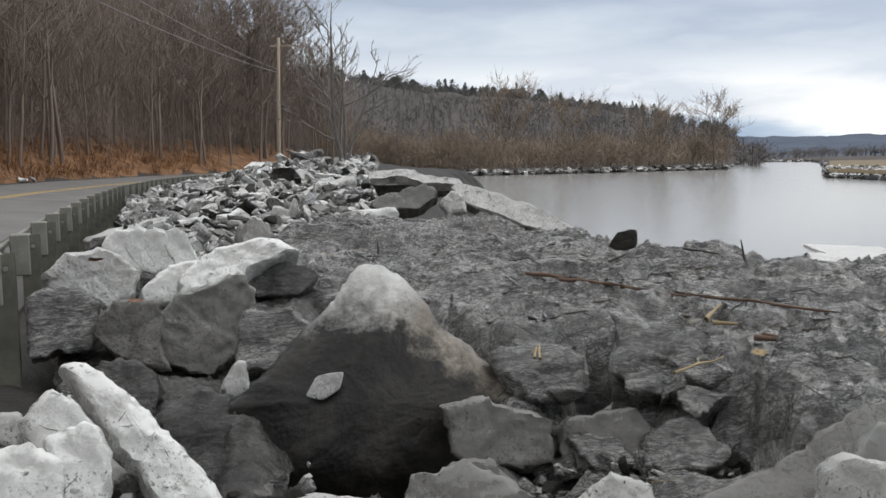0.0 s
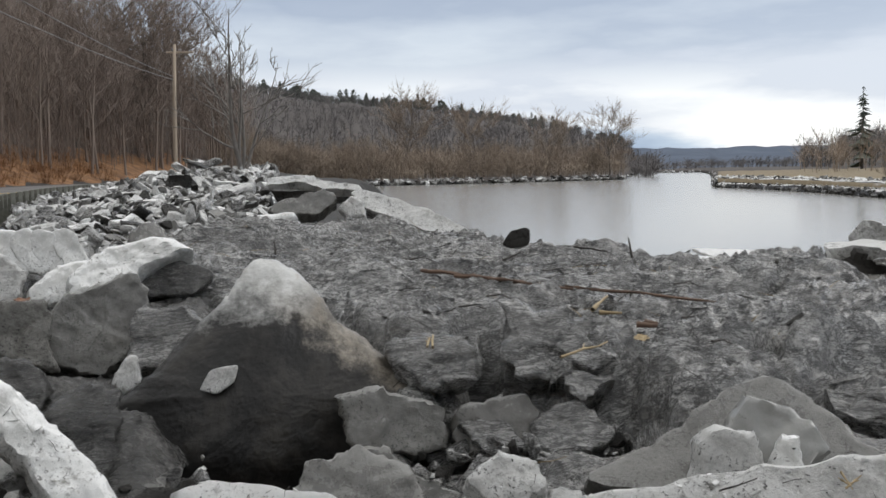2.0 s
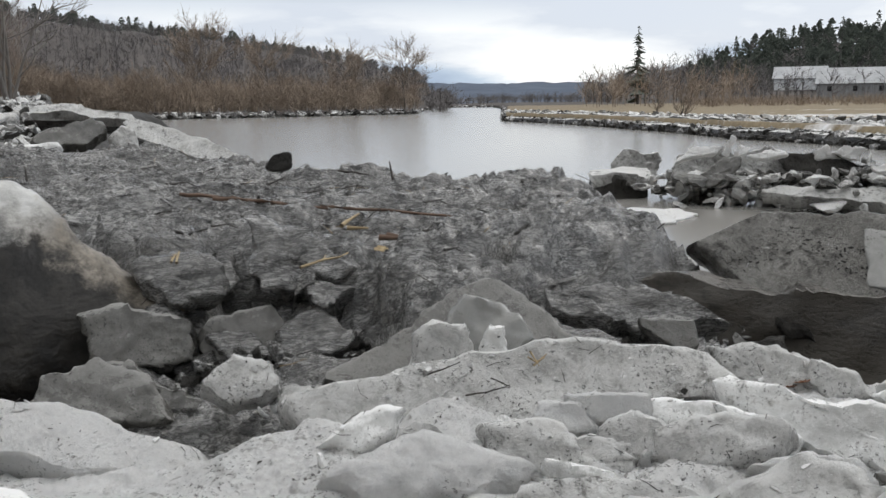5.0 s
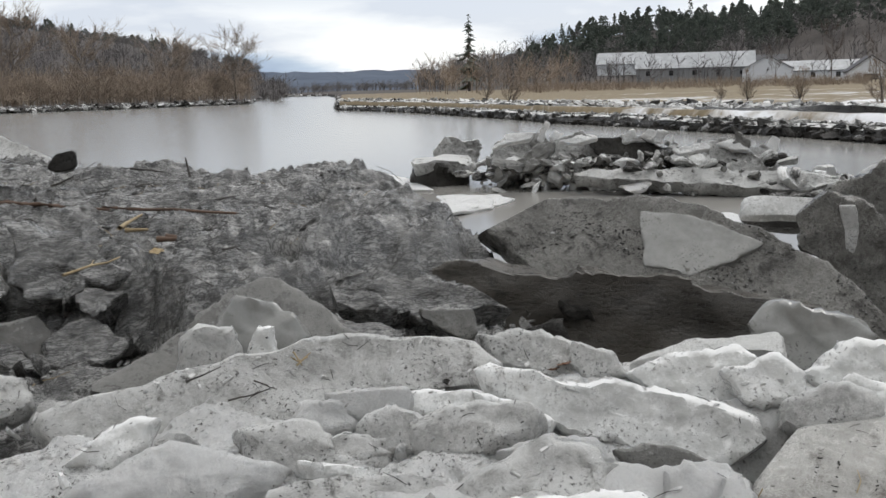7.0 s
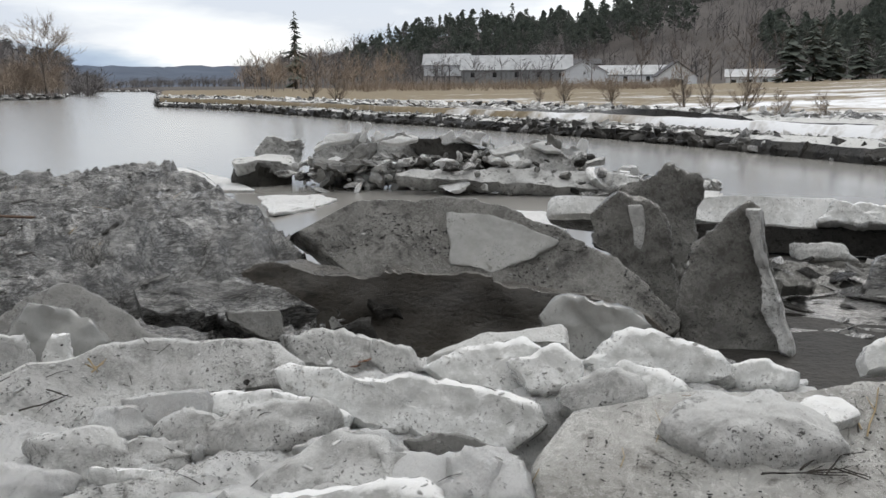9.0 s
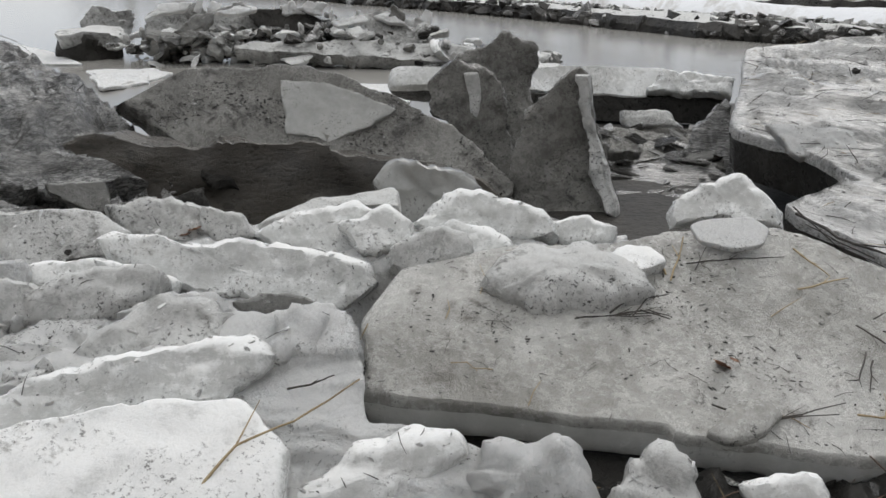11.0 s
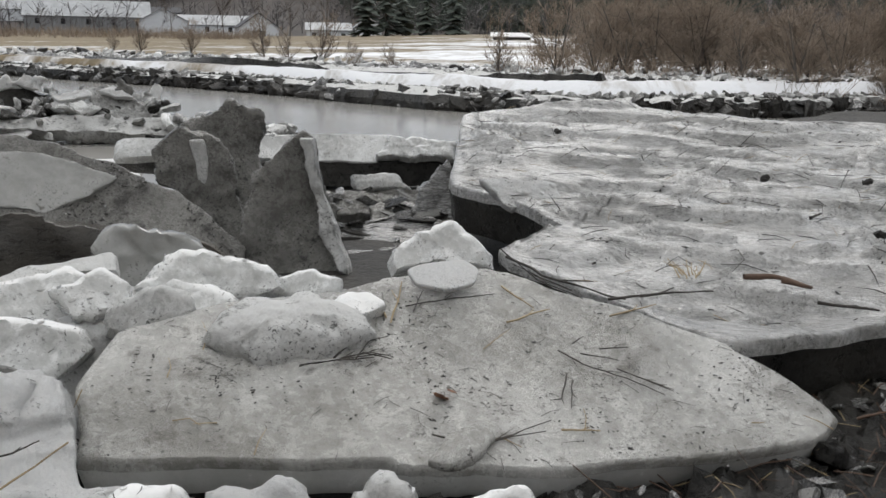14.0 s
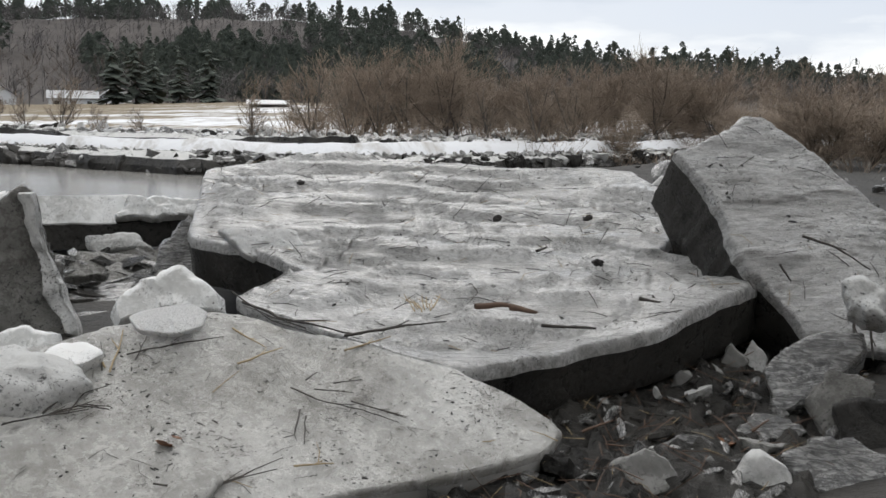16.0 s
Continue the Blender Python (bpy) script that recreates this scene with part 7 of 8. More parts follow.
def brushwood(name, label, rows, mat, stems, width):
    """Thickets: bundles of thin rising stems. rows: (x, y, z, height, spread)."""
    rnd = random.Random(9)
    v, f = [], []
    for x, y, z, h, sp in rows:
        for _ in range(stems):
            a, o = rnd.uniform(0, 2 * math.pi), rnd.uniform(0, sp * 0.5)
            p = Vector((x + o * math.cos(a), y + o * math.sin(a), z))
            hh = h * rnd.uniform(0.45, 1.0)
            tip = p + Vector((math.cos(a) * sp * rnd.uniform(0.1, 0.8), math.sin(a) * sp * rnd.uniform(0.1, 0.8), hh))
            mid = p.lerp(tip, 0.55) + Vector((rnd.gauss(0, 0.08 * sp), rnd.gauss(0, 0.08 * sp), 0.06 * hh))
            t = rnd.uniform(0, math.pi)
            s = Vector((math.cos(t), math.sin(t), 0)) * width * rnd.uniform(0.6, 1.3)
            b = len(v)
            v += [p - s, p + s, mid - s * 0.7, mid + s * 0.7, tip]
            f += [(b, b + 1, b + 3, b + 2), (b + 2, b + 3, b + 4)]
            fork = mid.lerp(tip, 0.2) + Vector((rnd.gauss(0, 0.22 * sp), rnd.gauss(0, 0.22 * sp), 0.28 * hh))
            v += [mid - s * 0.5, mid + s * 0.5, fork]
            f += [(b + 5, b + 6, b + 7)]
    ob = mesh_part(name, raw_mesh(name, v, f), M[mat], None)
    return tagged(ob, label, "brush", kind="stuff")


def polar_rows(n, az0, az1, r0, r1, h0, h1, sp, seed, keep=None):
    rnd = random.Random(seed)
    out = []
    while len(out) < n:
        az, r = rnd.uniform(az0, az1), r0 + (r1 - r0) * rnd.random()
        x, y = r * math.sin(radians(az)), r * math.cos(radians(az))
        if keep and not keep(x, y, r, az):
            continue
        out.append((x, y, ground_height(x, y) - 0.1, rnd.uniform(h0, h1), sp * rnd.uniform(0.7, 1.3)))
    return out


brushwood("dead_weeds", "orange-brown dead weeds on the road bank", polar_rows(900, -33, -8, 20, 110, 0.5, 1.3, 0.9, 2, lambda x, y, r, az: 9.4 < rail_at(y) - x < 24), "litter", 12, 0.02)
def woodland(name, label, rows, mat, limbs, width):
    """Leafless trees seen from afar: a stem and fans of fine branches filling an uneven crown. rows: (x, y, z, height, spread)."""
    rnd = random.Random(17)
    v, f = [], []
    for x, y, z, h, sp in rows:
        p = Vector((x, y, z))
        lean = Vector((rnd.gauss(0, 0.05), rnd.gauss(0, 0.05), 1)) * h

        def blade(a, b, w):
            t = rnd.uniform(0, math.pi)
            s = Vector((math.cos(t), math.sin(t), 0.3)) * w
            k = len(v)
            v.extend((a - s, a + s, b))
            f.append((k, k + 1, k + 2))

        blade(p, p + lean * 0.85, width * 1.3)
        for _ in range(limbs):
            d = Vector((rnd.gauss(0, 1), rnd.gauss(0, 1), rnd.gauss(0, 1))).normalized() * rnd.uniform(0.35, 1.0)
            b = p + lean * 0.6 + Vector((d.x * sp, d.y * sp, d.z * 0.40 * h))
            a = p + lean * max(0.10, min(0.85, (b.z - z) / h - rnd.uniform(0.10, 0.32)))
            blade(a, b, width)
            ln = (b - a).length
            for _ in range(6):
                c = a.lerp(b, rnd.uniform(0.35, 1.0))
                e = (b - a).normalized() * 0.8 + Vector((rnd.gauss(0, 0.6), rnd.gauss(0, 0.6), rnd.uniform(-0.2, 0.8)))
                blade(c, c + e * ln * rnd.uniform(0.2, 0.5), width * 0.55)
    ob = mesh_part(name, raw_mesh(name, v, f), M[mat], None)
    return tagged(ob, label, "wood", kind="stuff")


woodland("roadside_brush", "tangled grey-brown saplings under the roadside wood", polar_rows(1700, -33, -6, 26, 150, 3.0, 7.5, 2.0, 1, lambda x, y, r, az: rail_at(y) - x > 12.5), "forest_twig", 16, 0.02)
woodland("roadside_wood", "dense leafless wood filling the slope above the road", polar_rows(2600, -36, -5, 40, 190, 11, 19, 3.4, 21, lambda x, y, r, az: rail_at(y) - x > 14), "forest_twig", 14, 0.035)
woodland("far_thicket", "brown riverside thicket below the far hill", polar_rows(1000, -8, 17.5, 152, 215, 2.0, 5.0, 2.3, 3, lambda x, y, r, az: r > lerp_table(SHORE_FAR, max(az, 1)) + 2), "brush", 12, 0.04)
woodland("far_thicket", "brown riverside trees below the far hill", polar_rows(1100, -8, 17.0, 155, 245, 4.0, 9.0, 2.6, 31, lambda x, y, r, az: r > lerp_table(SHORE_FAR, max(az, 1)) + 4), "brush", 14, 0.04)
woodland("far_thicket", "pale brown thicket along the far channel", polar_rows(420, 16.5, 31, 430, 600, 3, 6.5, 3.4, 4), "wood_hill", 10, 0.10)
woodland("bank_thicket", "brown willow thicket on the right bank", polar_rows(600, 72, 116, 40, 95, 1.0, 2.4, 1.3, 5, lambda x, y, r, az: r > 36 + max(0, 80 - az) * 3), "brush", 32, 0.012)
brushwood("bank_thicket", "low brown brush on the right bank", polar_rows(900, 70, 116, 32, 70, 0.5, 1.5, 1.3, 55), "brush", 12, 0.012)
brushwood("farm_hedge", "low brown brush in front of the barns", polar_rows(420, 33, 53, 130, 200, 0.8, 2.2, 1.8, 57), "brush", 12, 0.035)
woodland("field_edge_wood", "grey-brown trees between field and hill", polar_rows(420, 27, 104, 120, 215, 4, 9, 2.6, 6, lambda x, y, r, az: az < 37 and r > 140 or az > 66 and r > 125 + max(0, 76 - az) * 6), "brush", 14, 0.045)
woodland("hillside_wood", "grey leafless wood on the far left hill", polar_rows(3000, -12, 19, 235, 860, 6, 10, 4.0, 7), "wood_hill", 9, 0.13)
woodland("hillside_wood", "grey leafless wood on the right-hand hill", polar_rows(4600, 27, 116, 205, 480, 5, 10, 3.4, 8, lambda x, y, r, az: not (46 < az < 62 and r < 300 and rng.random() < 0.7)), "wood_hill", 8, 0.10)


def conifer_wood(name, label, rows, wide=1.0):
    """Conifers seen from afar: stacked ragged cones, each tree uneven."""
    rnd = random.Random(3)
    v, f = [], []
    for x, y, z, h, w in rows:
        hh, ww, dome = h * rnd.uniform(0.75, 1.25), w * rnd.uniform(0.55, 1.0), rnd.random() < 0.7
        for _ in range(64):
            k = rnd.random() ** 0.8
            r = ww * (math.sin(math.pi * (0.20 + 0.74 * k)) if dome else (1 - k) ** 0.8 + 0.05) * math.sqrt(rnd.random())
            t, u = rnd.uniform(0, 2 * math.pi), rnd.uniform(0, 2 * math.pi)
            p = Vector((x + r * math.cos(t), y + r * math.sin(t), z + hh * (0.10 + 0.88 * k)))
            q = 0.34 * ww * rnd.uniform(0.5, 1.1)
            side = Vector((math.cos(u), math.sin(u), rnd.uniform(-0.3, 0.3))) * q
            b = len(v)
            v += [p - side, p + side, p + Vector((rnd.gauss(0, 0.2), rnd.gauss(0, 0.2), rnd.uniform(0.5, 1.1))) * q, p - Vector((side.y, -side.x, 0.4 * q)), p + Vector((side.y, -side.x, -0.3 * q))]
            f += [(b, b + 1, b + 2), (b + 3, b + 4, b + 2)]
    ob = mesh_part(name, raw_mesh(name, v, f), M["conifer"], None)
    return tagged(ob, label, "conifer wood", kind="stuff")


conifer_wood("conifer_wood", "dark pines and firs on the right-hand hill", polar_rows(1300, 33, 116, 270, 475, 4.0, 12.0, 3.3, 12, lambda x, y, r, az: noise.noise(Vector((x * 0.014, y * 0.014, 1))) > (0.02 if r < 400 else -0.25)) + polar_rows(380, 61, 82, 215, 330, 5, 10.5, 3.2, 13))
conifer_wood("conifer_wood", "dark pines along the far ridge", polar_rows(340, -10, 17, 780, 860, 6, 11, 3.6, 14))


# ---- utility pole and wires ----
def build_pole():
    wood = two_tone("weathered_pole_wood", (0.36, 0.29, 0.22), (0.52, 0.43, 0.34), 2.0, 0.8, 0.4, 0.01, 20, (1, 1, 0.1))
    pole = new("utility_pole")
    tagged(pole, "leaning weathered wooden utility pole with wires", "utility pole")
    v, f = [], []
    tube(v, f, [Vector((0, 0, -1)), Vector((0.12, 0, 5)), Vector((0.25, 0, 8.6))], [0.13, 0.11, 0.09], 10)
    mesh_part("shaft", raw_mesh("shaft", v, f), wood, pole, "", True)
    ceramic = two_tone("insulator_glaze", (0.2, 0.2, 0.2), (0.35, 0.35, 0.33), 3.0, 0.2, 0.0, 0.001)
    bm = bmesh.new()
    box(bm, (1.7, 0.10, 0.12), pose(0.55, 0, 8.1), 0.015)
    part("crossarm", bm, wood, pole)
    for z in (8.3, 6.5):
        bm = bmesh.new()
        bmesh.ops.create_cone(bm, cap_ends=True, segments=10, radius1=0.06, radius2=0.04, depth=0.16, matrix=pose(0.10, 0, z))
        part("insulator", bm, ceramic, pole)
    pole.matrix_basis = pose(-10.6, 61.0, 1.9)
    dark = two_tone("cable_sheath", (0.22, 0.22, 0.22), (0.32, 0.32, 0.32), 3.0, 0.6, 0.0, 0.001)
    for z0, x1, y1, z1 in ((8.5, -15.2, 33.6, 11.2), (8.3, -16.0, 33.5, 10.3)):
        v, f = [], []
        a, b = Vector((-10.5, 61, z0)), Vector((x1, y1, z1))
        pts = [a.lerp(b, i / 24) - Vector((0, 0, 0.4 * 4 * (i / 24) * (1 - i / 24))) for i in range(25)]
        tube(v, f, pts, [0.022] * 25, 5)
        tagged(mesh_part("overhead_wire", raw_mesh("wire", v, f), dark, None), "sagging overhead utility wire from the wooden pole", "wire")


build_pole()


# ---- farm buildings across the river ----
def building(name, label, x, y, rz, length, depth, eave, rise, wall, roof, windows=0, door=False, z=None):
    """A gabled building. length runs along the ridge."""
    top = new(name)
    tagged(top, label, "barn" if "barn" in name else "house" if "house" in name else "shed")
    bm = bmesh.new()
    l, d = length / 2, depth / 2
    vs = [bm.verts.new(c) for c in ((-l, -d, -1), (l, -d, -1), (l, d, -1), (-l, d, -1), (-l, -d, eave), (l, -d, eave), (l, d, eave), (-l, d, eave), (-l, 0, eave + rise), (l, 0, eave + rise))]
    for q in ((0, 1, 5, 4), (2, 3, 7, 6), (1, 2, 6, 9, 5), (3, 0, 4, 8, 7), (0, 3, 2, 1)):
        bm.faces.new([vs[i] for i in q])
    part("wall", bm, wall, top)
    for s in (-1, 1):
        bm = bmesh.new()
        ang = math.degrees(math.atan2(rise, d))
        run = math.hypot(rise, d) + 0.4
        box(bm, (length + 0.7, run, 0.12), pose(0, 0, eave + rise + 0.08) @ pose(0, 0, 0, -s * ang, 0, 0) @ pose(0, s * run / 2, 0))
        part("roof", bm, roof, top)
    glass = M["pane"]
    for i in range(windows):
        bm = bmesh.new()
        wx = -l + length * (i + 0.5) / windows
        box(bm, (0.9, 0.06, 1.1), pose(wx, -d - 0.02, eave * 0.55))
        w = part("window", bm, glass, top)
        bm = bmesh.new()
        for dx in (-0.5, 0.5):
            box(bm, (0.1, 0.08, 1.3), pose(wx + dx, -d - 0.03, eave * 0.55))
        for dz in (-0.6, 0.6):
            box(bm, (1.1, 0.08, 0.1), pose(wx, -d - 0.03, eave * 0.55 + dz))
        part("frame", bm, wall, w)
    if door:
        bm = bmesh.new()
        box(bm, (0.08, 2.6, 3.0), pose(-l - 0.02, 0, 0.6))
        part("door", bm, M["dark_wood"], top)
    top.matrix_basis = pose(x, y, ground_height(x, y) if z is None else z, 0, 0, rz)
    return top


M["pane"] = two_tone("dark_window_pane", (0.02, 0.022, 0.025), (0.05, 0.052, 0.055), 1.0, 0.1, 0.0, 0.001)
M["dark_wood"] = two_tone("dark_barn_door", (0.05, 0.045, 0.04), (0.10, 0.09, 0.08), 1.0, 0.8)
white_wall = two_tone("white_clapboard", (0.72, 0.74, 0.76), (0.84, 0.85, 0.86), 1.5, 0.7, 0.3, 0.02, 9, (0.1, 0.1, 6))
metal_roof = two_tone("pale_metal_roof", (0.36, 0.37, 0.38), (0.52, 0.53, 0.54), 0.6, 0.5, 0.2, 0.02, 4)
dark_roof = two_tone("dark_shingle_roof", (0.05, 0.05, 0.055), (0.10, 0.10, 0.105), 0.8, 0.85, 0.3, 0.02, 6)
wall_grey = two_tone("weathered_barn_boards", (0.22, 0.225, 0.225), (0.36, 0.365, 0.365), 1.2, 0.8, 0.3, 0.02, 8, (4, 4, 0.2))
building("barn", "weathered white barn with a pale metal roof", 147.0, 180, -42, 11, 8, 1.6, 2.6, white_wall, metal_roof, 0, True, z=5.3)
building("barn", "long low barn with a pale metal roof and gable doors", 151.5, 160, -43, 25, 9, 2.6, 3.2, wall_grey, metal_roof, 5, True, z=2.9)
building("barn", "white gabled barn wing with a row of small windows", 160, 147, 45, 12, 10, 2.4, 2.7, white_wall, metal_roof, 3, False, z=2.3)
building("barn", "long white barn wing with a pale roof", 171, 141, -47, 20, 8, 2.2, 2.0, white_wall, metal_roof, 4, False, z=2.0)
building("barn", "dark-roofed barn behind the farm", 168, 160, -45, 16, 9, 4.2, 1.2, wall_grey, dark_roof, 0, False, z=2.6)
building("barn", "white gabled barn with a dark roof", 163.5, 124.5, 44, 11, 8, 2.8, 2.8, white_wall, dark_roof, 0, True, z=0.9)
building("farmhouse", "low white farmhouse wing with dark windows", 169, 110, -56, 9, 6, 2.5, 1.4, white_wall, metal_roof, 3, z=0.9)
building("farmhouse", "white gabled farmhouse beside a spruce", 173, 103, 35, 7, 5.5, 3.2, 2.2, white_wall, metal_roof, 2, z=0.8)
building("shed", "small field shed with a snow-covered roof", 112, 45, -67, 4.6, 3.2, 1.1, 0.38, M["dark_wood"], M["snow"], z=1.35)

# snow crumbs ploughed to the far edge of the road
for i in range(8):
    y = rng.uniform(26, 60)
    chunk("snow", rail_at(y) - 8.9 - rng.random(), y, road_z(9) + 0.12, rng.uniform(0.3, 0.8), 15, 0.6)


# ---- twigs, straw, leaves and clods on the ice ----
M["dark_twig"] = two_tone("wet_dark_twig", (0.02, 0.017, 0.014), (0.05, 0.042, 0.034), 8.0, 0.7, 0.3, 0.002, 60)
M["straw"] = two_tone("dead_straw", (0.26, 0.19, 0.10), (0.42, 0.33, 0.19), 6.0, 0.75, 0.3, 0.002, 50)
M["branch"] = two_tone("brown_driftwood", (0.07, 0.042, 0.028), (0.17, 0.105, 0.07), 5.0, 0.75, 0.4, 0.004, 40)
M["rust_leaf"] = two_tone("rusty_dead_leaf", (0.10, 0.045, 0.025), (0.24, 0.11, 0.05), 12.0, 0.6, 0.4, 0.004, 60)
M["clod"] = two_tone("black_mud_clod", (0.008, 0.007, 0.006), (0.025, 0.022, 0.018), 12.0, 0.8, 0.6, 0.01, 50)


def twig(name, label, pts, radius, mat):
    """A bent, tapering stick with a knot or side shoot."""
    rnd = random.Random(int(1000 * abs(pts[0][0] + pts[-1][1])))
    path = []
    for a, b in zip(pts, pts[1:]):
        a, b = Vector(a), Vector(b)
        path += [a.lerp(b, k / 4) + Vector((rnd.gauss(0, 1), rnd.gauss(0, 1), rnd.gauss(0, 0.6))) * 0.012 * (b - a).length for k in range(4)]
    path.append(Vector(pts[-1]))
    v, f = [], []
    n = len(path) - 1
    tube(v, f, path, [radius * (1.15 - 0.6 * i / n) * rnd.uniform(0.85, 1.15) for i in range(n + 1)], 6)
    if radius < 0.012:
        a = path[n // 2]
        d = (path[-1] - path[0]) * rnd.uniform(0.12, 0.25)
        tube(v, f, [a, a + d + Vector((-d.y, d.x, 0.2 * d.length)) * 0.6], [radius * 0.7, radius * 0.3], 5)
    ob = mesh_part(name, raw_mesh(name, v, f), M[mat], None, smooth=True)
    return tagged(ob, label, {"twig": "twig", "branch": "branch", "driftwood": "driftwood", "bark_piece": "bark", "root": "root"}[name])


def leaf(label, at, size, mat):
    """A curled leaf blade or flattened scrap."""
    rnd = random.Random(int(1000 * abs(at[0] + at[1])))
    name = "clod" if mat == "clod" else "dead_leaf"
    bm = bmesh.new()
    bmesh.ops.create_uvsphere(bm, u_segments=10, v_segments=6, radius=0.5) if name == "clod" else bmesh.ops.create_grid(bm, x_segments=8, y_segments=5, size=0.5)
    for w in bm.verts:
        c = w.co
        if name == "clod":
            c.z *= 0.5
            c += noise.noise_vector(c * 4 + Vector(at)) * 0.25
        else:
            k = max(0.08, 1 - (2 * abs(c.x)) ** 2.2) * (1 + 0.3 * noise.noise(Vector((c.x * 9, at[0], at[1]))))
            c.y *= 0.75 * k
            c.z = 0.35 * c.x * c.x + 0.5 * c.y * c.y + 0.10 * noise.noise(c * 6 + Vector(at))
    bmesh.ops.scale(bm, vec=(size, size, size), verts=bm.verts)
    if name != "clod":
        bmesh.ops.solidify(bm, geom=bm.faces[:], thickness=0.0012)
    ob = part(name, bm, M[mat], None)
    ob.matrix_world = pose(*at, rnd.gauss(0, 12), rnd.gauss(0, 12) - 15, rnd.uniform(0, 360))
    return tagged(ob, label, "leaf" if name == "dead_leaf" else "mud clod")


twig("twig", "thin dark twig lying on the ice", [(4.602, 0.237, 0.757), (4.573, 0.107, 0.718), (4.602, -0.092, 0.679), (4.598, -0.261, 0.637)], 0.0035, "dark_twig")
twig("twig", "thin dark twig lying on the ice", [(4.643, 0.145, 0.746), (4.699, -0.023, 0.721)], 0.0035, "dark_twig")
twig("twig", "thin dark twig lying on the ice", [(4.683, 0.200, 0.770), (4.767, 0.171, 0.786)], 0.0035, "dark_twig")
twig("twig", "thin dark twig lying on the ice", [(4.726, 0.080, 0.753), (4.815, -0.027, 0.751)], 0.0035, "dark_twig")
twig("twig", "thin dark twig lying on the ice", [(4.641, -0.164, 0.672), (4.654, -0.285, 0.646)], 0.0035, "dark_twig")
twig("twig", "thin dark twig lying on the ice", [(3.835, 1.134, 0.765), (3.975, 1.009, 0.772), (4.099, 0.899, 0.779)], 0.0035, "dark_twig")
twig("twig", "thin dark twig lying on the ice", [(3.989, 1.006, 0.775), (4.089, 0.932, 0.785), (4.121, 0.836, 0.770)], 0.0035, "dark_twig")
twig("twig", "thin dark twig lying on the ice", [(4.014, 0.959, 0.771), (4.151, 0.971, 0.811), (4.233, 0.916, 0.820)], 0.0035, "dark_twig")
twig("twig", "thin dark twig lying on the ice", [(3.807, 0.477, 0.600), (3.867, 0.302, 0.575), (4.001, 0.203, 0.587), (4.159, 0.103, 0.606)], 0.0035, "dark_twig")
twig("twig", "thin dark twig lying on the ice", [(3.867, 0.302, 0.575), (4.089, 0.099, 0.586)], 0.0035, "dark_twig")
twig("twig", "thin dark twig lying on the ice", [(4.468, 0.960, 0.893), (4.625, 0.837, 0.906), (4.810, 0.658, 0.913)], 0.0035, "dark_twig")
twig("twig", "thin dark twig lying on the ice", [(5.201, 0.791, 1.050), (5.063, 0.518, 0.948), (5.048, 0.276, 0.886)], 0.0035, "dark_twig")
twig("twig", "thin dark twig lying on the ice", [(5.079, 0.346, 0.912), (5.108, 0.688, 1.001)], 0.0035, "dark_twig")
twig("twig", "thin dark twig lying on the ice", [(4.316, 0.993, 0.860), (4.493, 1.105, 0.935)], 0.0035, "dark_twig")
twig("twig", "thin dark twig lying on the ice", [(4.472, 0.148, 0.701), (4.307, 0.111, 0.648), (4.269, 0.146, 0.646)], 0.0035, "dark_twig")
twig("twig", "thin dark twig lying on the ice", [(4.448, 0.114, 0.686), (4.277, 0.056, 0.626)], 0.0035, "dark_twig")
twig("twig", "thin dark twig lying on the ice", [(4.635, -0.030, 0.702), (4.642, -0.288, 0.643)], 0.0035, "dark_twig")
twig("twig", "thin dark twig lying on the ice", [(4.457, 0.912, 0.879), (4.634, 0.955, 0.937)], 0.0035, "dark_twig")
twig("twig", "pale dead straw stalk on the ice", [(4.316, 0.952, 0.852), (4.628, 1.072, 0.964)], 0.0045, "straw")
twig("twig", "pale dead straw stalk on the ice", [(4.339, 0.993, 0.867), (4.425, 1.092, 0.914)], 0.0045, "straw")
twig("twig", "pale dead straw stalk on the ice", [(4.646, 0.513, 0.836), (4.865, 0.381, 0.863)], 0.0045, "straw")
twig("twig", "pale dead straw stalk on the ice", [(4.133, 0.045, 0.586), (4.220, -0.090, 0.577)], 0.0045, "straw")
twig("twig", "pale dead straw stalk on the ice", [(4.895, 0.653, 0.936), (4.825, 0.450, 0.869)], 0.0045, "straw")
twig("twig", "pale dead straw stalk on the ice", [(4.995, 0.113, 0.834), (5.229, -0.050, 0.858)], 0.0045, "straw")
twig("twig", "thin dark twig lying on the ice", [(3.843, 1.130, 0.766), (4.070, 0.898, 0.772)], 0.0040, "dark_twig")
twig("twig", "thin dark twig lying on the ice", [(3.967, 1.037, 0.777), (4.121, 1.025, 0.816)], 0.0040, "dark_twig")
twig("twig", "thin dark twig lying on the ice", [(4.069, 0.956, 0.785), (4.104, 0.832, 0.765)], 0.0040, "dark_twig")
twig("branch", "long bare branch lying on the muddy ice", [(0.683, 7.709, 1.461), (0.991, 7.546, 1.453), (1.394, 7.019, 1.427), (1.788, 6.721, 1.412), (2.144, 6.429, 1.397), (2.624, 5.991, 1.376)], 0.0160, "branch")
twig("branch", "long bare branch lying on the muddy ice", [(1.365, 7.091, 1.431), (1.732, 6.663, 1.409)], 0.0160, "branch")
twig("branch", "long bare branch lying on the muddy ice", [(0.930, 7.422, 1.447), (1.222, 7.271, 1.440)], 0.0160, "branch")
twig("driftwood", "broken piece of pale driftwood on muddy ice", [(1.678, 5.894, 1.369), (1.908, 6.352, 1.392)], 0.0140, "straw")
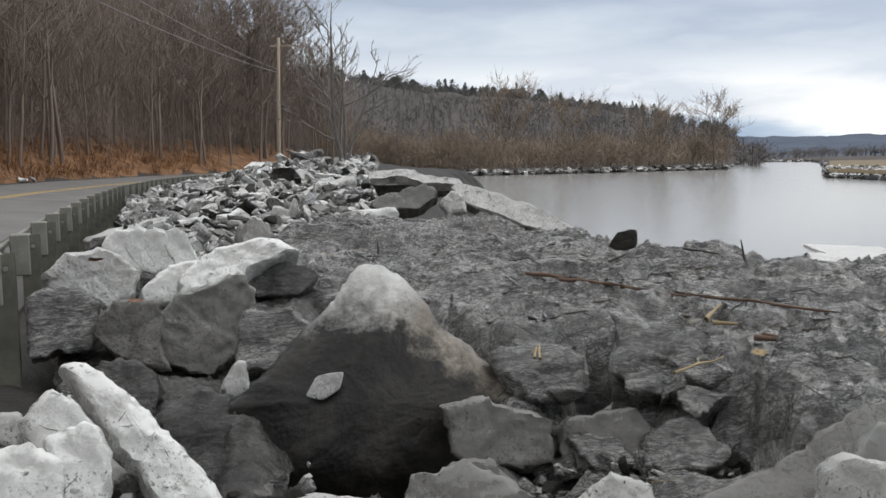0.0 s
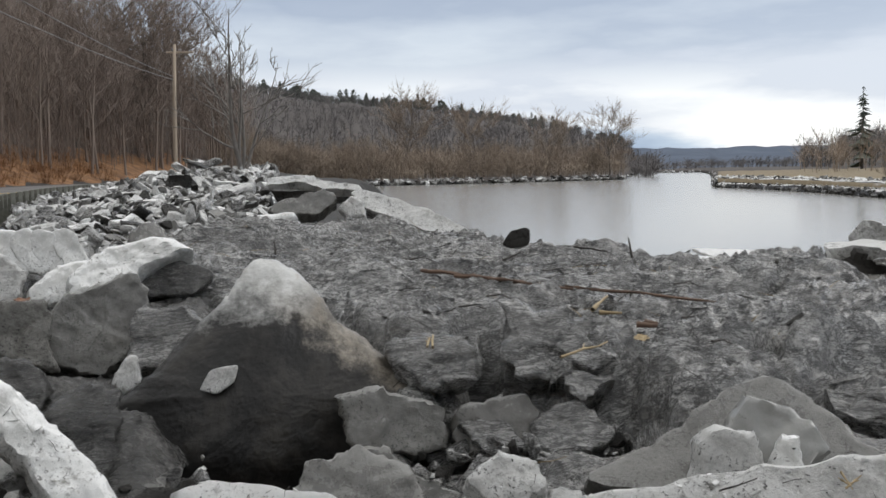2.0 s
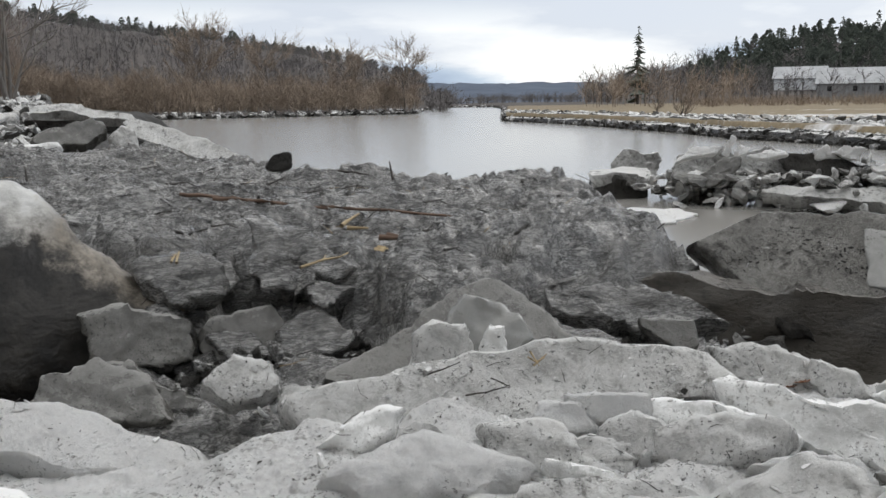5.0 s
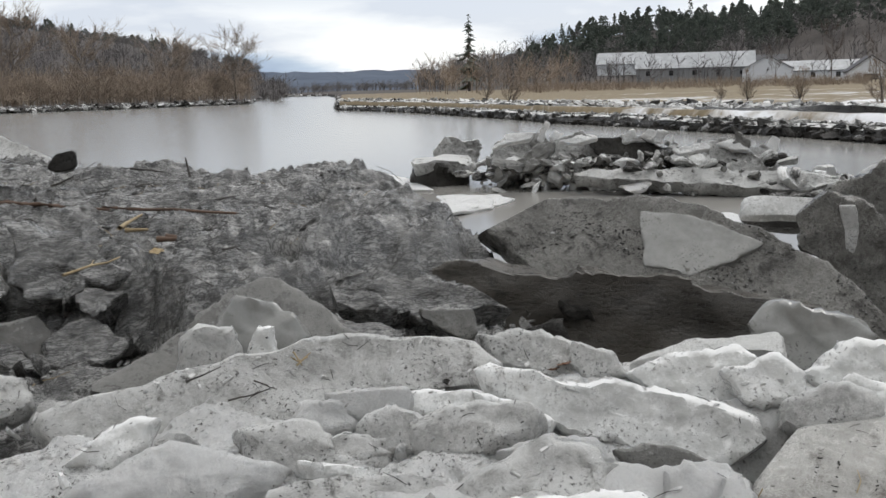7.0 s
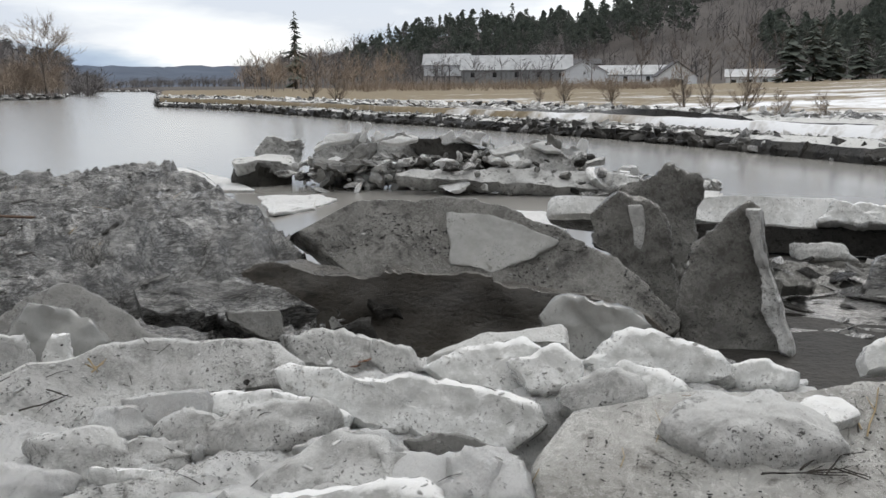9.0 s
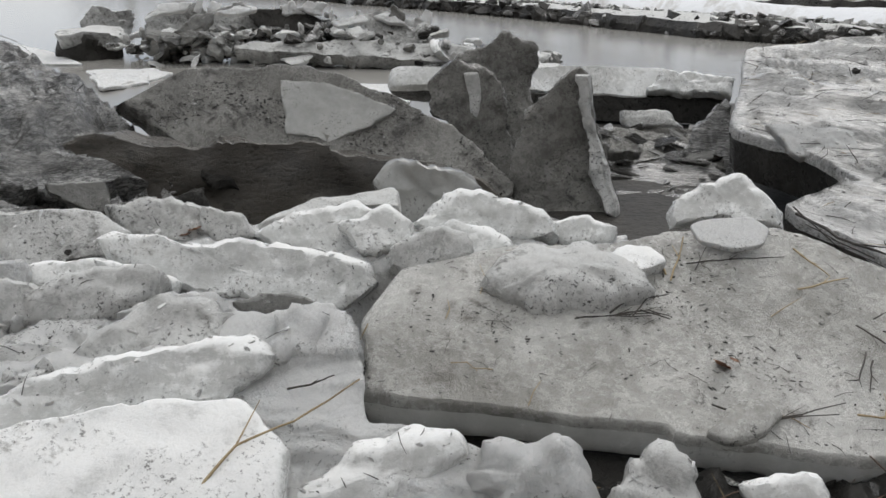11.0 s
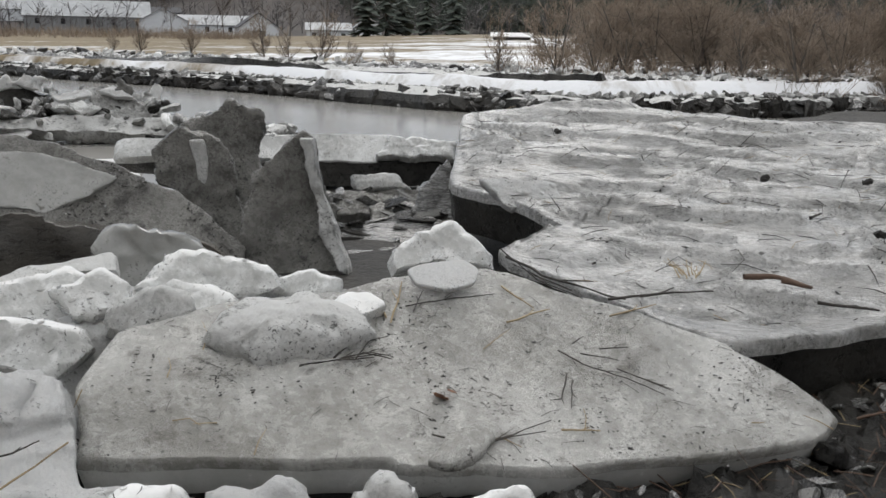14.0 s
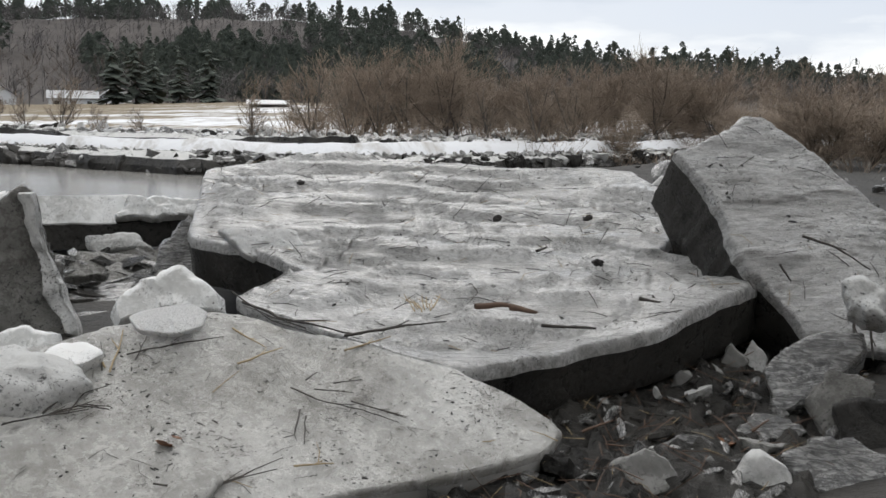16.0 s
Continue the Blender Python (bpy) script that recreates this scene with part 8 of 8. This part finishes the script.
twig("driftwood", "broken piece of pale driftwood on muddy ice", [(1.693, 5.797, 1.364), (1.833, 5.755, 1.362)], 0.0140, "straw")
twig("twig", "pale reed stalk on muddy ice", [(1.184, 4.711, 1.304), (1.522, 5.014, 1.319)], 0.0080, "straw")
twig("twig", "pale reed stalk on muddy ice", [(0.489, 5.031, 1.320), (0.529, 5.276, 1.332)], 0.0080, "straw")
twig("twig", "pale reed stalk on muddy ice", [(0.520, 5.029, 1.319), (0.552, 5.340, 1.335)], 0.0080, "straw")
twig("bark_piece", "dark curled piece of bark on muddy ice", [(1.813, 5.377, 1.349), (1.960, 5.300, 1.345)], 0.0200, "branch")
twig("bark_piece", "dark curled piece of bark on muddy ice", [(1.880, 5.428, 1.351), (1.958, 5.367, 1.348)], 0.0200, "branch")
twig("twig", "dark stick standing out of the muddy ice", [(2.771, 8.516, 1.451), (2.751, 8.576, 1.640)], 0.0100, "dark_twig")
twig("twig", "dark stick standing out of the muddy ice", [(-0.622, 8.940, 1.516), (-0.632, 8.978, 1.661)], 0.0100, "dark_twig")
twig("twig", "dark stick standing out of the muddy ice", [(2.256, 8.701, 1.557), (2.548, 8.606, 1.509)], 0.0100, "dark_twig")
twig("twig", "dark stick standing out of the muddy ice", [(1.486, 8.844, 1.394), (1.752, 8.824, 1.500)], 0.0100, "dark_twig")
twig("twig", "dark twig stuck in the muddy ice", [(0.395, 9.815, 1.558), (0.547, 9.975, 1.566), (0.618, 9.574, 1.546)], 0.0070, "dark_twig")
twig("twig", "dark twig stuck in the muddy ice", [(0.597, 8.466, 1.490), (0.777, 8.580, 1.496), (0.861, 8.278, 1.481)], 0.0070, "dark_twig")
twig("twig", "dark twig stuck in the muddy ice", [(-0.136, 9.258, 1.530), (-0.034, 9.404, 1.537), (0.032, 9.050, 1.519)], 0.0070, "dark_twig")
twig("twig", "dark twig stuck in the muddy ice", [(1.698, 7.613, 1.448), (1.887, 7.705, 1.452), (1.937, 7.459, 1.440)], 0.0070, "dark_twig")
twig("twig", "dark twig stuck in the muddy ice", [(2.134, 7.850, 1.460), (2.278, 7.953, 1.465), (2.280, 7.695, 1.452)], 0.0070, "dark_twig")
twig("twig", "dark twig stuck in the muddy ice", [(2.560, 6.807, 1.407), (2.714, 6.882, 1.411), (2.720, 6.686, 1.401)], 0.0070, "dark_twig")
twig("twig", "dark twig stuck in the muddy ice", [(-0.433, 8.409, 1.487), (-0.314, 8.527, 1.493), (-0.224, 8.232, 1.479)], 0.0070, "dark_twig")
twig("twig", "dark twig stuck in the muddy ice", [(1.055, 6.517, 1.393), (1.175, 6.587, 1.396), (1.214, 6.407, 1.387)], 0.0070, "dark_twig")
twig("twig", "dark twig stuck in the muddy ice", [(2.172, 5.580, 1.346), (2.295, 5.631, 1.349), (2.309, 5.498, 1.342)], 0.0070, "dark_twig")
twig("twig", "dark twig stuck in the muddy ice", [(2.105, 4.931, 1.314), (2.195, 4.972, 1.316), (2.198, 4.868, 1.310)], 0.0070, "dark_twig")
twig("twig", "dark twig stuck in the muddy ice", [(0.809, 6.163, 1.375), (0.931, 6.225, 1.378), (0.981, 6.063, 1.370)], 0.0070, "dark_twig")
twig("driftwood", "broken piece of brown bark-covered wood on a silty slab", [(5.859, -0.368, 0.901), (5.915, -0.520, 0.908), (5.890, -0.603, 0.905)], 0.0180, "branch")
twig("driftwood", "broken piece of brown bark-covered wood on a silty slab", [(5.885, -0.572, 0.904), (5.815, -0.723, 0.896)], 0.0180, "branch")
twig("twig", "dark stick on a silty ice slab", [(5.642, -0.767, 0.867), (5.640, -1.056, 0.867)], 0.0100, "dark_twig")
twig("twig", "dark stick on a silty ice slab", [(6.177, -1.268, 0.931), (6.137, -1.388, 0.927)], 0.0100, "dark_twig")
twig("twig", "dark stick on a silty ice slab", [(7.103, -0.575, 1.043), (7.231, -0.631, 1.058)], 0.0100, "dark_twig")
twig("twig", "dead grass blade in a tuft on a silty slab", [(5.766, -0.047, 0.876), (6.049, 0.091, 0.910)], 0.0040, "straw")
twig("twig", "dead grass blade in a tuft on a silty slab", [(5.796, -0.053, 0.880), (6.003, 0.052, 0.904)], 0.0040, "straw")
twig("twig", "dead grass blade in a tuft on a silty slab", [(5.827, -0.059, 0.883), (5.957, 0.013, 0.899)], 0.0040, "straw")
twig("twig", "dead grass blade in a tuft on a silty slab", [(5.772, -0.085, 0.877), (5.911, -0.025, 0.893)], 0.0040, "straw")
twig("twig", "dead grass blade in a tuft on a silty slab", [(5.803, -0.091, 0.880), (6.068, -0.014, 0.912)], 0.0040, "straw")
twig("twig", "dead grass blade in a tuft on a silty slab", [(5.833, -0.097, 0.884), (6.021, -0.053, 0.907)], 0.0040, "straw")
twig("twig", "dead grass blade in a tuft on a silty slab", [(5.779, -0.122, 0.878), (5.975, -0.091, 0.901)], 0.0040, "straw")
twig("twig", "dead grass blade in a tuft on a silty slab", [(5.809, -0.128, 0.881), (5.929, -0.128, 0.896)], 0.0040, "straw")
twig("twig", "dead grass blade in a tuft on a silty slab", [(5.840, -0.134, 0.885), (6.086, -0.120, 0.914)], 0.0040, "straw")
twig("twig", "thin dark branch along the foot of a slab", [(5.313, 0.219, 0.826), (5.482, -0.009, 0.846), (5.615, -0.257, 0.862)], 0.0080, "dark_twig")
twig("twig", "thin dark branch along the foot of a slab", [(5.738, 0.974, 0.877), (5.471, 0.560, 0.845), (5.345, 0.137, 0.829)], 0.0080, "dark_twig")
twig("twig", "long bent straw stalk on white ice", [(1.999, 1.289, 0.592), (2.084, 1.318, 0.642), (2.267, 1.342, 0.729), (2.449, 1.278, 0.765), (2.704, 1.235, 0.842)], 0.0050, "straw")
twig("twig", "thin dark twig lying on the ice", [(2.503, 1.373, 0.831), (2.567, 1.330, 0.839), (2.642, 1.292, 0.860)], 0.0040, "dark_twig")
twig("twig", "thin dark twig lying on the ice", [(1.496, 3.346, 1.025), (1.583, 3.345, 1.046), (1.652, 3.349, 1.067)], 0.0040, "dark_twig")
twig("twig", "thin dark twig lying on the ice", [(1.664, 3.313, 0.922), (1.773, 3.293, 0.934), (1.864, 3.287, 0.956)], 0.0040, "dark_twig")
twig("twig", "thin dark twig lying on the ice", [(1.781, 3.309, 0.991), (1.858, 3.255, 0.958)], 0.0040, "dark_twig")
twig("twig", "tuft of dead grass on silty ice", [(1.934, 3.246, 1.090), (1.962, 3.218, 1.072), (2.003, 3.218, 1.086)], 0.0040, "straw")
twig("twig", "tuft of dead grass on silty ice", [(1.952, 3.258, 1.110), (1.969, 3.201, 1.057)], 0.0040, "straw")
twig("twig", "tuft of dead grass on silty ice", [(1.947, 3.213, 1.057), (2.021, 3.229, 1.101)], 0.0040, "straw")
twig("root", "tangled bare root and twig among broken ice", [(5.346, -0.917, 0.353), (5.349, -1.103, 0.347), (5.349, -1.249, 0.340)], 0.0070, "branch")
twig("root", "tangled bare root and twig among broken ice", [(5.410, -1.267, 0.340), (5.347, -1.465, 0.263), (5.283, -1.661, 0.184)], 0.0070, "branch")
twig("root", "tangled bare root and twig among broken ice", [(5.379, -1.325, 0.312), (5.365, -1.519, 0.306), (5.293, -1.601, 0.209)], 0.0070, "branch")
twig("root", "tangled bare root and twig among broken ice", [(5.359, -1.441, 0.196), (5.328, -1.578, 0.163)], 0.0070, "branch")
twig("root", "tangled bare root and twig among broken ice", [(5.349, -1.939, 0.337), (5.227, -2.085, 0.201)], 0.0070, "branch")
twig("root", "tangled bare root and twig among broken ice", [(5.299, -1.753, 0.295), (5.319, -1.987, 0.367)], 0.0070, "branch")
twig("root", "tangled bare root and twig among broken ice", [(5.325, -1.017, 0.408), (5.371, -1.168, 0.465)], 0.0070, "branch")
twig("root", "tangled bare root and twig among broken ice", [(5.297, -1.821, 0.489), (5.324, -1.899, 0.543)], 0.0070, "branch")
twig("twig", "dark stem lying against a tilted ice slab", [(6.689, -2.521, 1.006), (6.408, -2.505, 0.523)], 0.0080, "dark_twig")
twig("twig", "dark stem lying against a tilted ice slab", [(6.595, -2.609, 0.823), (6.454, -2.611, 0.586)], 0.0080, "dark_twig")
twig("twig", "dark stem lying against a tilted ice slab", [(6.649, -2.092, 1.096), (6.587, -2.153, 1.006)], 0.0080, "dark_twig")
twig("twig", "dark stem lying against a tilted ice slab", [(6.649, -2.209, 1.273), (6.583, -2.391, 1.221), (6.485, -2.564, 1.111)], 0.0080, "dark_twig")
leaf("wet red-brown leaf flattened on grey ice", (4.024, 0.547, 0.669), 0.100, "rust_leaf")
leaf("wet red-brown leaf scrap on grey ice", (4.081, 0.523, 0.679), 0.050, "rust_leaf")
leaf("curled orange-brown dead leaf on white ice", (3.286, 3.076, 0.881), 0.100, "rust_leaf")
leaf("curled orange-brown dead leaf on white ice", (3.241, 3.109, 0.851), 0.060, "rust_leaf")
leaf("pale brown dead leaf on muddy ice", (1.750, 5.097, 1.313), 0.120, "straw")
leaf("orange dead leaf on a dirty ice block", (-2.087, 6.255, 1.492), 0.120, "rust_leaf")
leaf("orange dead leaf on a dirty ice block", (-2.591, 6.925, 1.710), 0.140, "rust_leaf")
leaf("orange-brown dead leaf among broken ice", (5.370, -1.688, 0.393), 0.090, "rust_leaf")
leaf("orange-brown dead leaf among broken ice", (5.386, -1.048, 0.219), 0.090, "rust_leaf")
leaf("orange-brown dead leaf among broken ice", (5.381, -0.964, 0.188), 0.090, "rust_leaf")
leaf("orange-brown dead leaf among broken ice", (5.389, -1.118, 0.245), 0.090, "rust_leaf")
leaf("orange-brown dead leaf among broken ice", (5.366, -1.728, 0.383), 0.090, "rust_leaf")
leaf("orange-brown dead leaf among broken ice", (5.304, -2.142, 0.274), 0.090, "rust_leaf")
leaf("orange-brown dead leaf among broken ice", (5.313, -2.097, 0.210), 0.090, "rust_leaf")
leaf("small black clod on a silty slab", (9.238, 1.930, 1.287), 0.080, "clod")
leaf("small black clod on a silty slab", (8.192, -0.852, 1.161), 0.080, "clod")
leaf("small black clod on a silty slab", (8.082, -0.148, 1.148), 0.080, "clod")
leaf("small black clod on a silty slab", (6.923, -0.997, 1.009), 0.080, "clod")
leaf("black clod on white ice", (2.904, 2.174, 0.809), 0.050, "clod")
leaf("black clod on white ice", (2.549, 2.948, 0.954), 0.030, "clod")


# ---- grit, crumbs and plant litter lying on the ice ----
def strew(obs, count, seed, make, up=0.75, clump=None):
    """Call make(rnd, point, normal) at random places on the upward faces of some pieces."""
    rnd = random.Random(seed)
    spots, areas = [], []
    for ob in obs:
        mw = ob.matrix_world
        turn = mw.to_3x3()
        for p in ob.data.polygons:
            n = turn @ p.normal
            if n.z > up and p.material_index == 0 and (clump is None or noise.noise((mw @ p.center) * clump) > 0.12):
                spots.append((mw @ p.center, n))
                areas.append(p.area)
    for q, n in rnd.choices(spots, areas, k=count):
        make(rnd, q, n)


def strew_pieces(name, label, cat, obs, count, seed, sizes, flat, mix, up=0.75, long=1.0, swing=40, clump=None):
    rows = []

    def make(rnd, q, n):
        s = rnd.choice(sizes)
        turn = n.to_track_quat("Z", "Y").to_matrix().to_4x4()
        m = Matrix.Translation(q) @ turn @ pose(0, 0, s * flat * 0.1, rnd.gauss(0, 9), rnd.gauss(0, 9), rnd.gauss(0, swing)) @ Matrix.Diagonal((s * rnd.uniform(0.8, 1.8) * long, s * rnd.uniform(0.5, 1.0), s * flat, 1))
        rows.append((rnd.randrange(6), m, MIX.index(pick(mix))))

    strew(obs, count, seed, make, up, clump)
    return joined(name, label, cat, rows, MIX, CRUMBS if max(sizes) < 0.11 else None)


def strew_litter(name, label, obs, count, seed, low, high, radius, mat, up=0.6):
    v, f = [], []

    def make(rnd, q, n):
        t, ln = rnd.uniform(0, 2 * math.pi), rnd.uniform(low, high)
        side = n.orthogonal().normalized()
        d = side * math.cos(t) + n.cross(side) * math.sin(t)
        a = q - d * ln / 2 + n * radius
        c = q + d * ln / 2 + n * (radius + abs(rnd.gauss(0, 0.08)) * ln)
        b = a.lerp(c, 0.5) + n.cross(d) * rnd.gauss(0, 0.10) * ln + n * 0.03 * ln
        tube(v, f, [a, b, c], [radius, radius * 0.9, radius * 0.4], 4)

    strew(obs, count, seed, make, up)
    return tagged(mesh_part(name, raw_mesh(name, v, f), M[mat], None), label, "plant litter", kind="stuff")


SHEET = STRANDED[SHEET_LABEL]
GREY_SLAB = STRANDED["long grey ice slab with silt, twigs and dead grass on it"]
SILT_SLABS = STRANDED["great tilted slab of silt-covered ice with ribbed layers"] + STRANDED["broad tilted slab of silt-streaked ice standing on edge"]
FRONT = [o for k, obs in STRANDED.items() for o in obs if "white ice" in k or "silty white" in k or "silty ice block" in k]
BEDS = [o for k, obs in STRANDED.items() for o in obs if "dark muddy rubble" in k or "bed of muddy broken ice sloping" in k]
strew_pieces("mud_flakes", "tilted flakes and plates of mud-coated ice on the sheet", "mud", SHEET, 220, 60, (0.05, 0.07, 0.10), 0.45, (("mud", 9), ("dark", 1)), long=2.2, swing=14)
GAP = [o for k, obs in STRANDED.items() for o in obs if "in the gap" in k]
strew_pieces("mud_flakes", "stacked flakes of muddy ice in the gap", "mud", GAP, 420, 59, (0.06, 0.10, 0.16, 0.24), 0.34, (("mud", 4), ("dark", 4), ("grey", 3)), long=1.8, swing=25)
strew_pieces("mud_clods", "flaky clods of wet mud and dirty ice on the sheet", "mud", SHEET, 900, 61, (0.02, 0.035, 0.055, 0.08), 0.6, (("mud", 7), ("dark", 3), ("grey", 1)))
strew_pieces("grit", "dark grit melted out of the grey slab", "grit", GREY_SLAB, 900, 62, (0.003, 0.004, 0.006, 0.010), 0.7, (("dark", 5), ("mud", 2)))
strew_pieces("grit", "dark grit and ice crumbs on the silty slabs", "grit", SILT_SLABS, 1500, 63, (0.005, 0.008, 0.014, 0.03), 0.6, (("dark", 4), ("mud", 4), ("dirty", 3)), 0.5)
strew_pieces("ice_crumbs", "granular crumbs of ice on the white blocks", "ice rubble", FRONT, 1500, 64, (0.007, 0.011, 0.018, 0.03), 0.7, (("snow", 6), ("white", 3), ("dirty", 2)), 0.6)
strew_litter("plant_litter", "fine dark roots and twigs on the muddy sheet", SHEET, 420, 65, 0.06, 0.30, 0.0035, "dark_twig")
strew_litter("plant_litter", "fine pale straw on the muddy sheet", SHEET, 130, 66, 0.05, 0.22, 0.003, "straw")
strew_litter("plant_litter", "fine dark roots and needles on the grey slab", GREY_SLAB, 110, 67, 0.02, 0.10, 0.0013, "dark_twig")
strew_litter("plant_litter", "fine dark roots and twigs on the silty slabs", SILT_SLABS, 260, 68, 0.05, 0.30, 0.0035, "dark_twig", 0.45)
strew_litter("plant_litter", "fine pale straw on the silty slabs", SILT_SLABS + GREY_SLAB, 120, 69, 0.04, 0.20, 0.0025, "straw", 0.45)
strew_litter("plant_litter", "tangled brown roots and stalks on the rubble", BEDS, 900, 70, 0.06, 0.4, 0.0028, "branch", 0.4)
strew_litter("plant_litter", "scattered needles and stalks on the white ice", FRONT, 160, 71, 0.02, 0.10, 0.0018, "dark_twig", 0.5)
strew_pieces("mud_clods", "clods of wet mud among the broken rubble", "mud", BEDS, 1300, 72, (0.02, 0.04, 0.06, 0.10), 0.6, (("mud", 6), ("dark", 6), ("grey", 1)), 0.4)
strew_litter("plant_litter", "thin brown stalks washed onto the rubble", BEDS, 250, 73, 0.05, 0.25, 0.002, "straw", 0.4)

OVERHANG = STRANDED["overhanging dirty ice slab at the edge of the pile"]
strew_pieces("grit", "clusters of black grit melted out of the overhanging slab", "grit", OVERHANG, 900, 74, (0.006, 0.010, 0.016, 0.026), 0.5, (("dark", 3), ("mud", 2)), 0.3, clump=2.6)
strew_pieces("grit", "clusters of dark grit along the grey slab", "grit", GREY_SLAB, 500, 75, (0.004, 0.007, 0.011, 0.016), 0.6, (("dark", 4), ("mud", 1)), clump=3.0)
strew_pieces("grit", "clusters of dark grit on the white blocks", "grit", FRONT, 1500, 76, (0.003, 0.005, 0.008, 0.012), 0.6, (("dark", 3), ("mud", 2)), 0.2, clump=3.4)
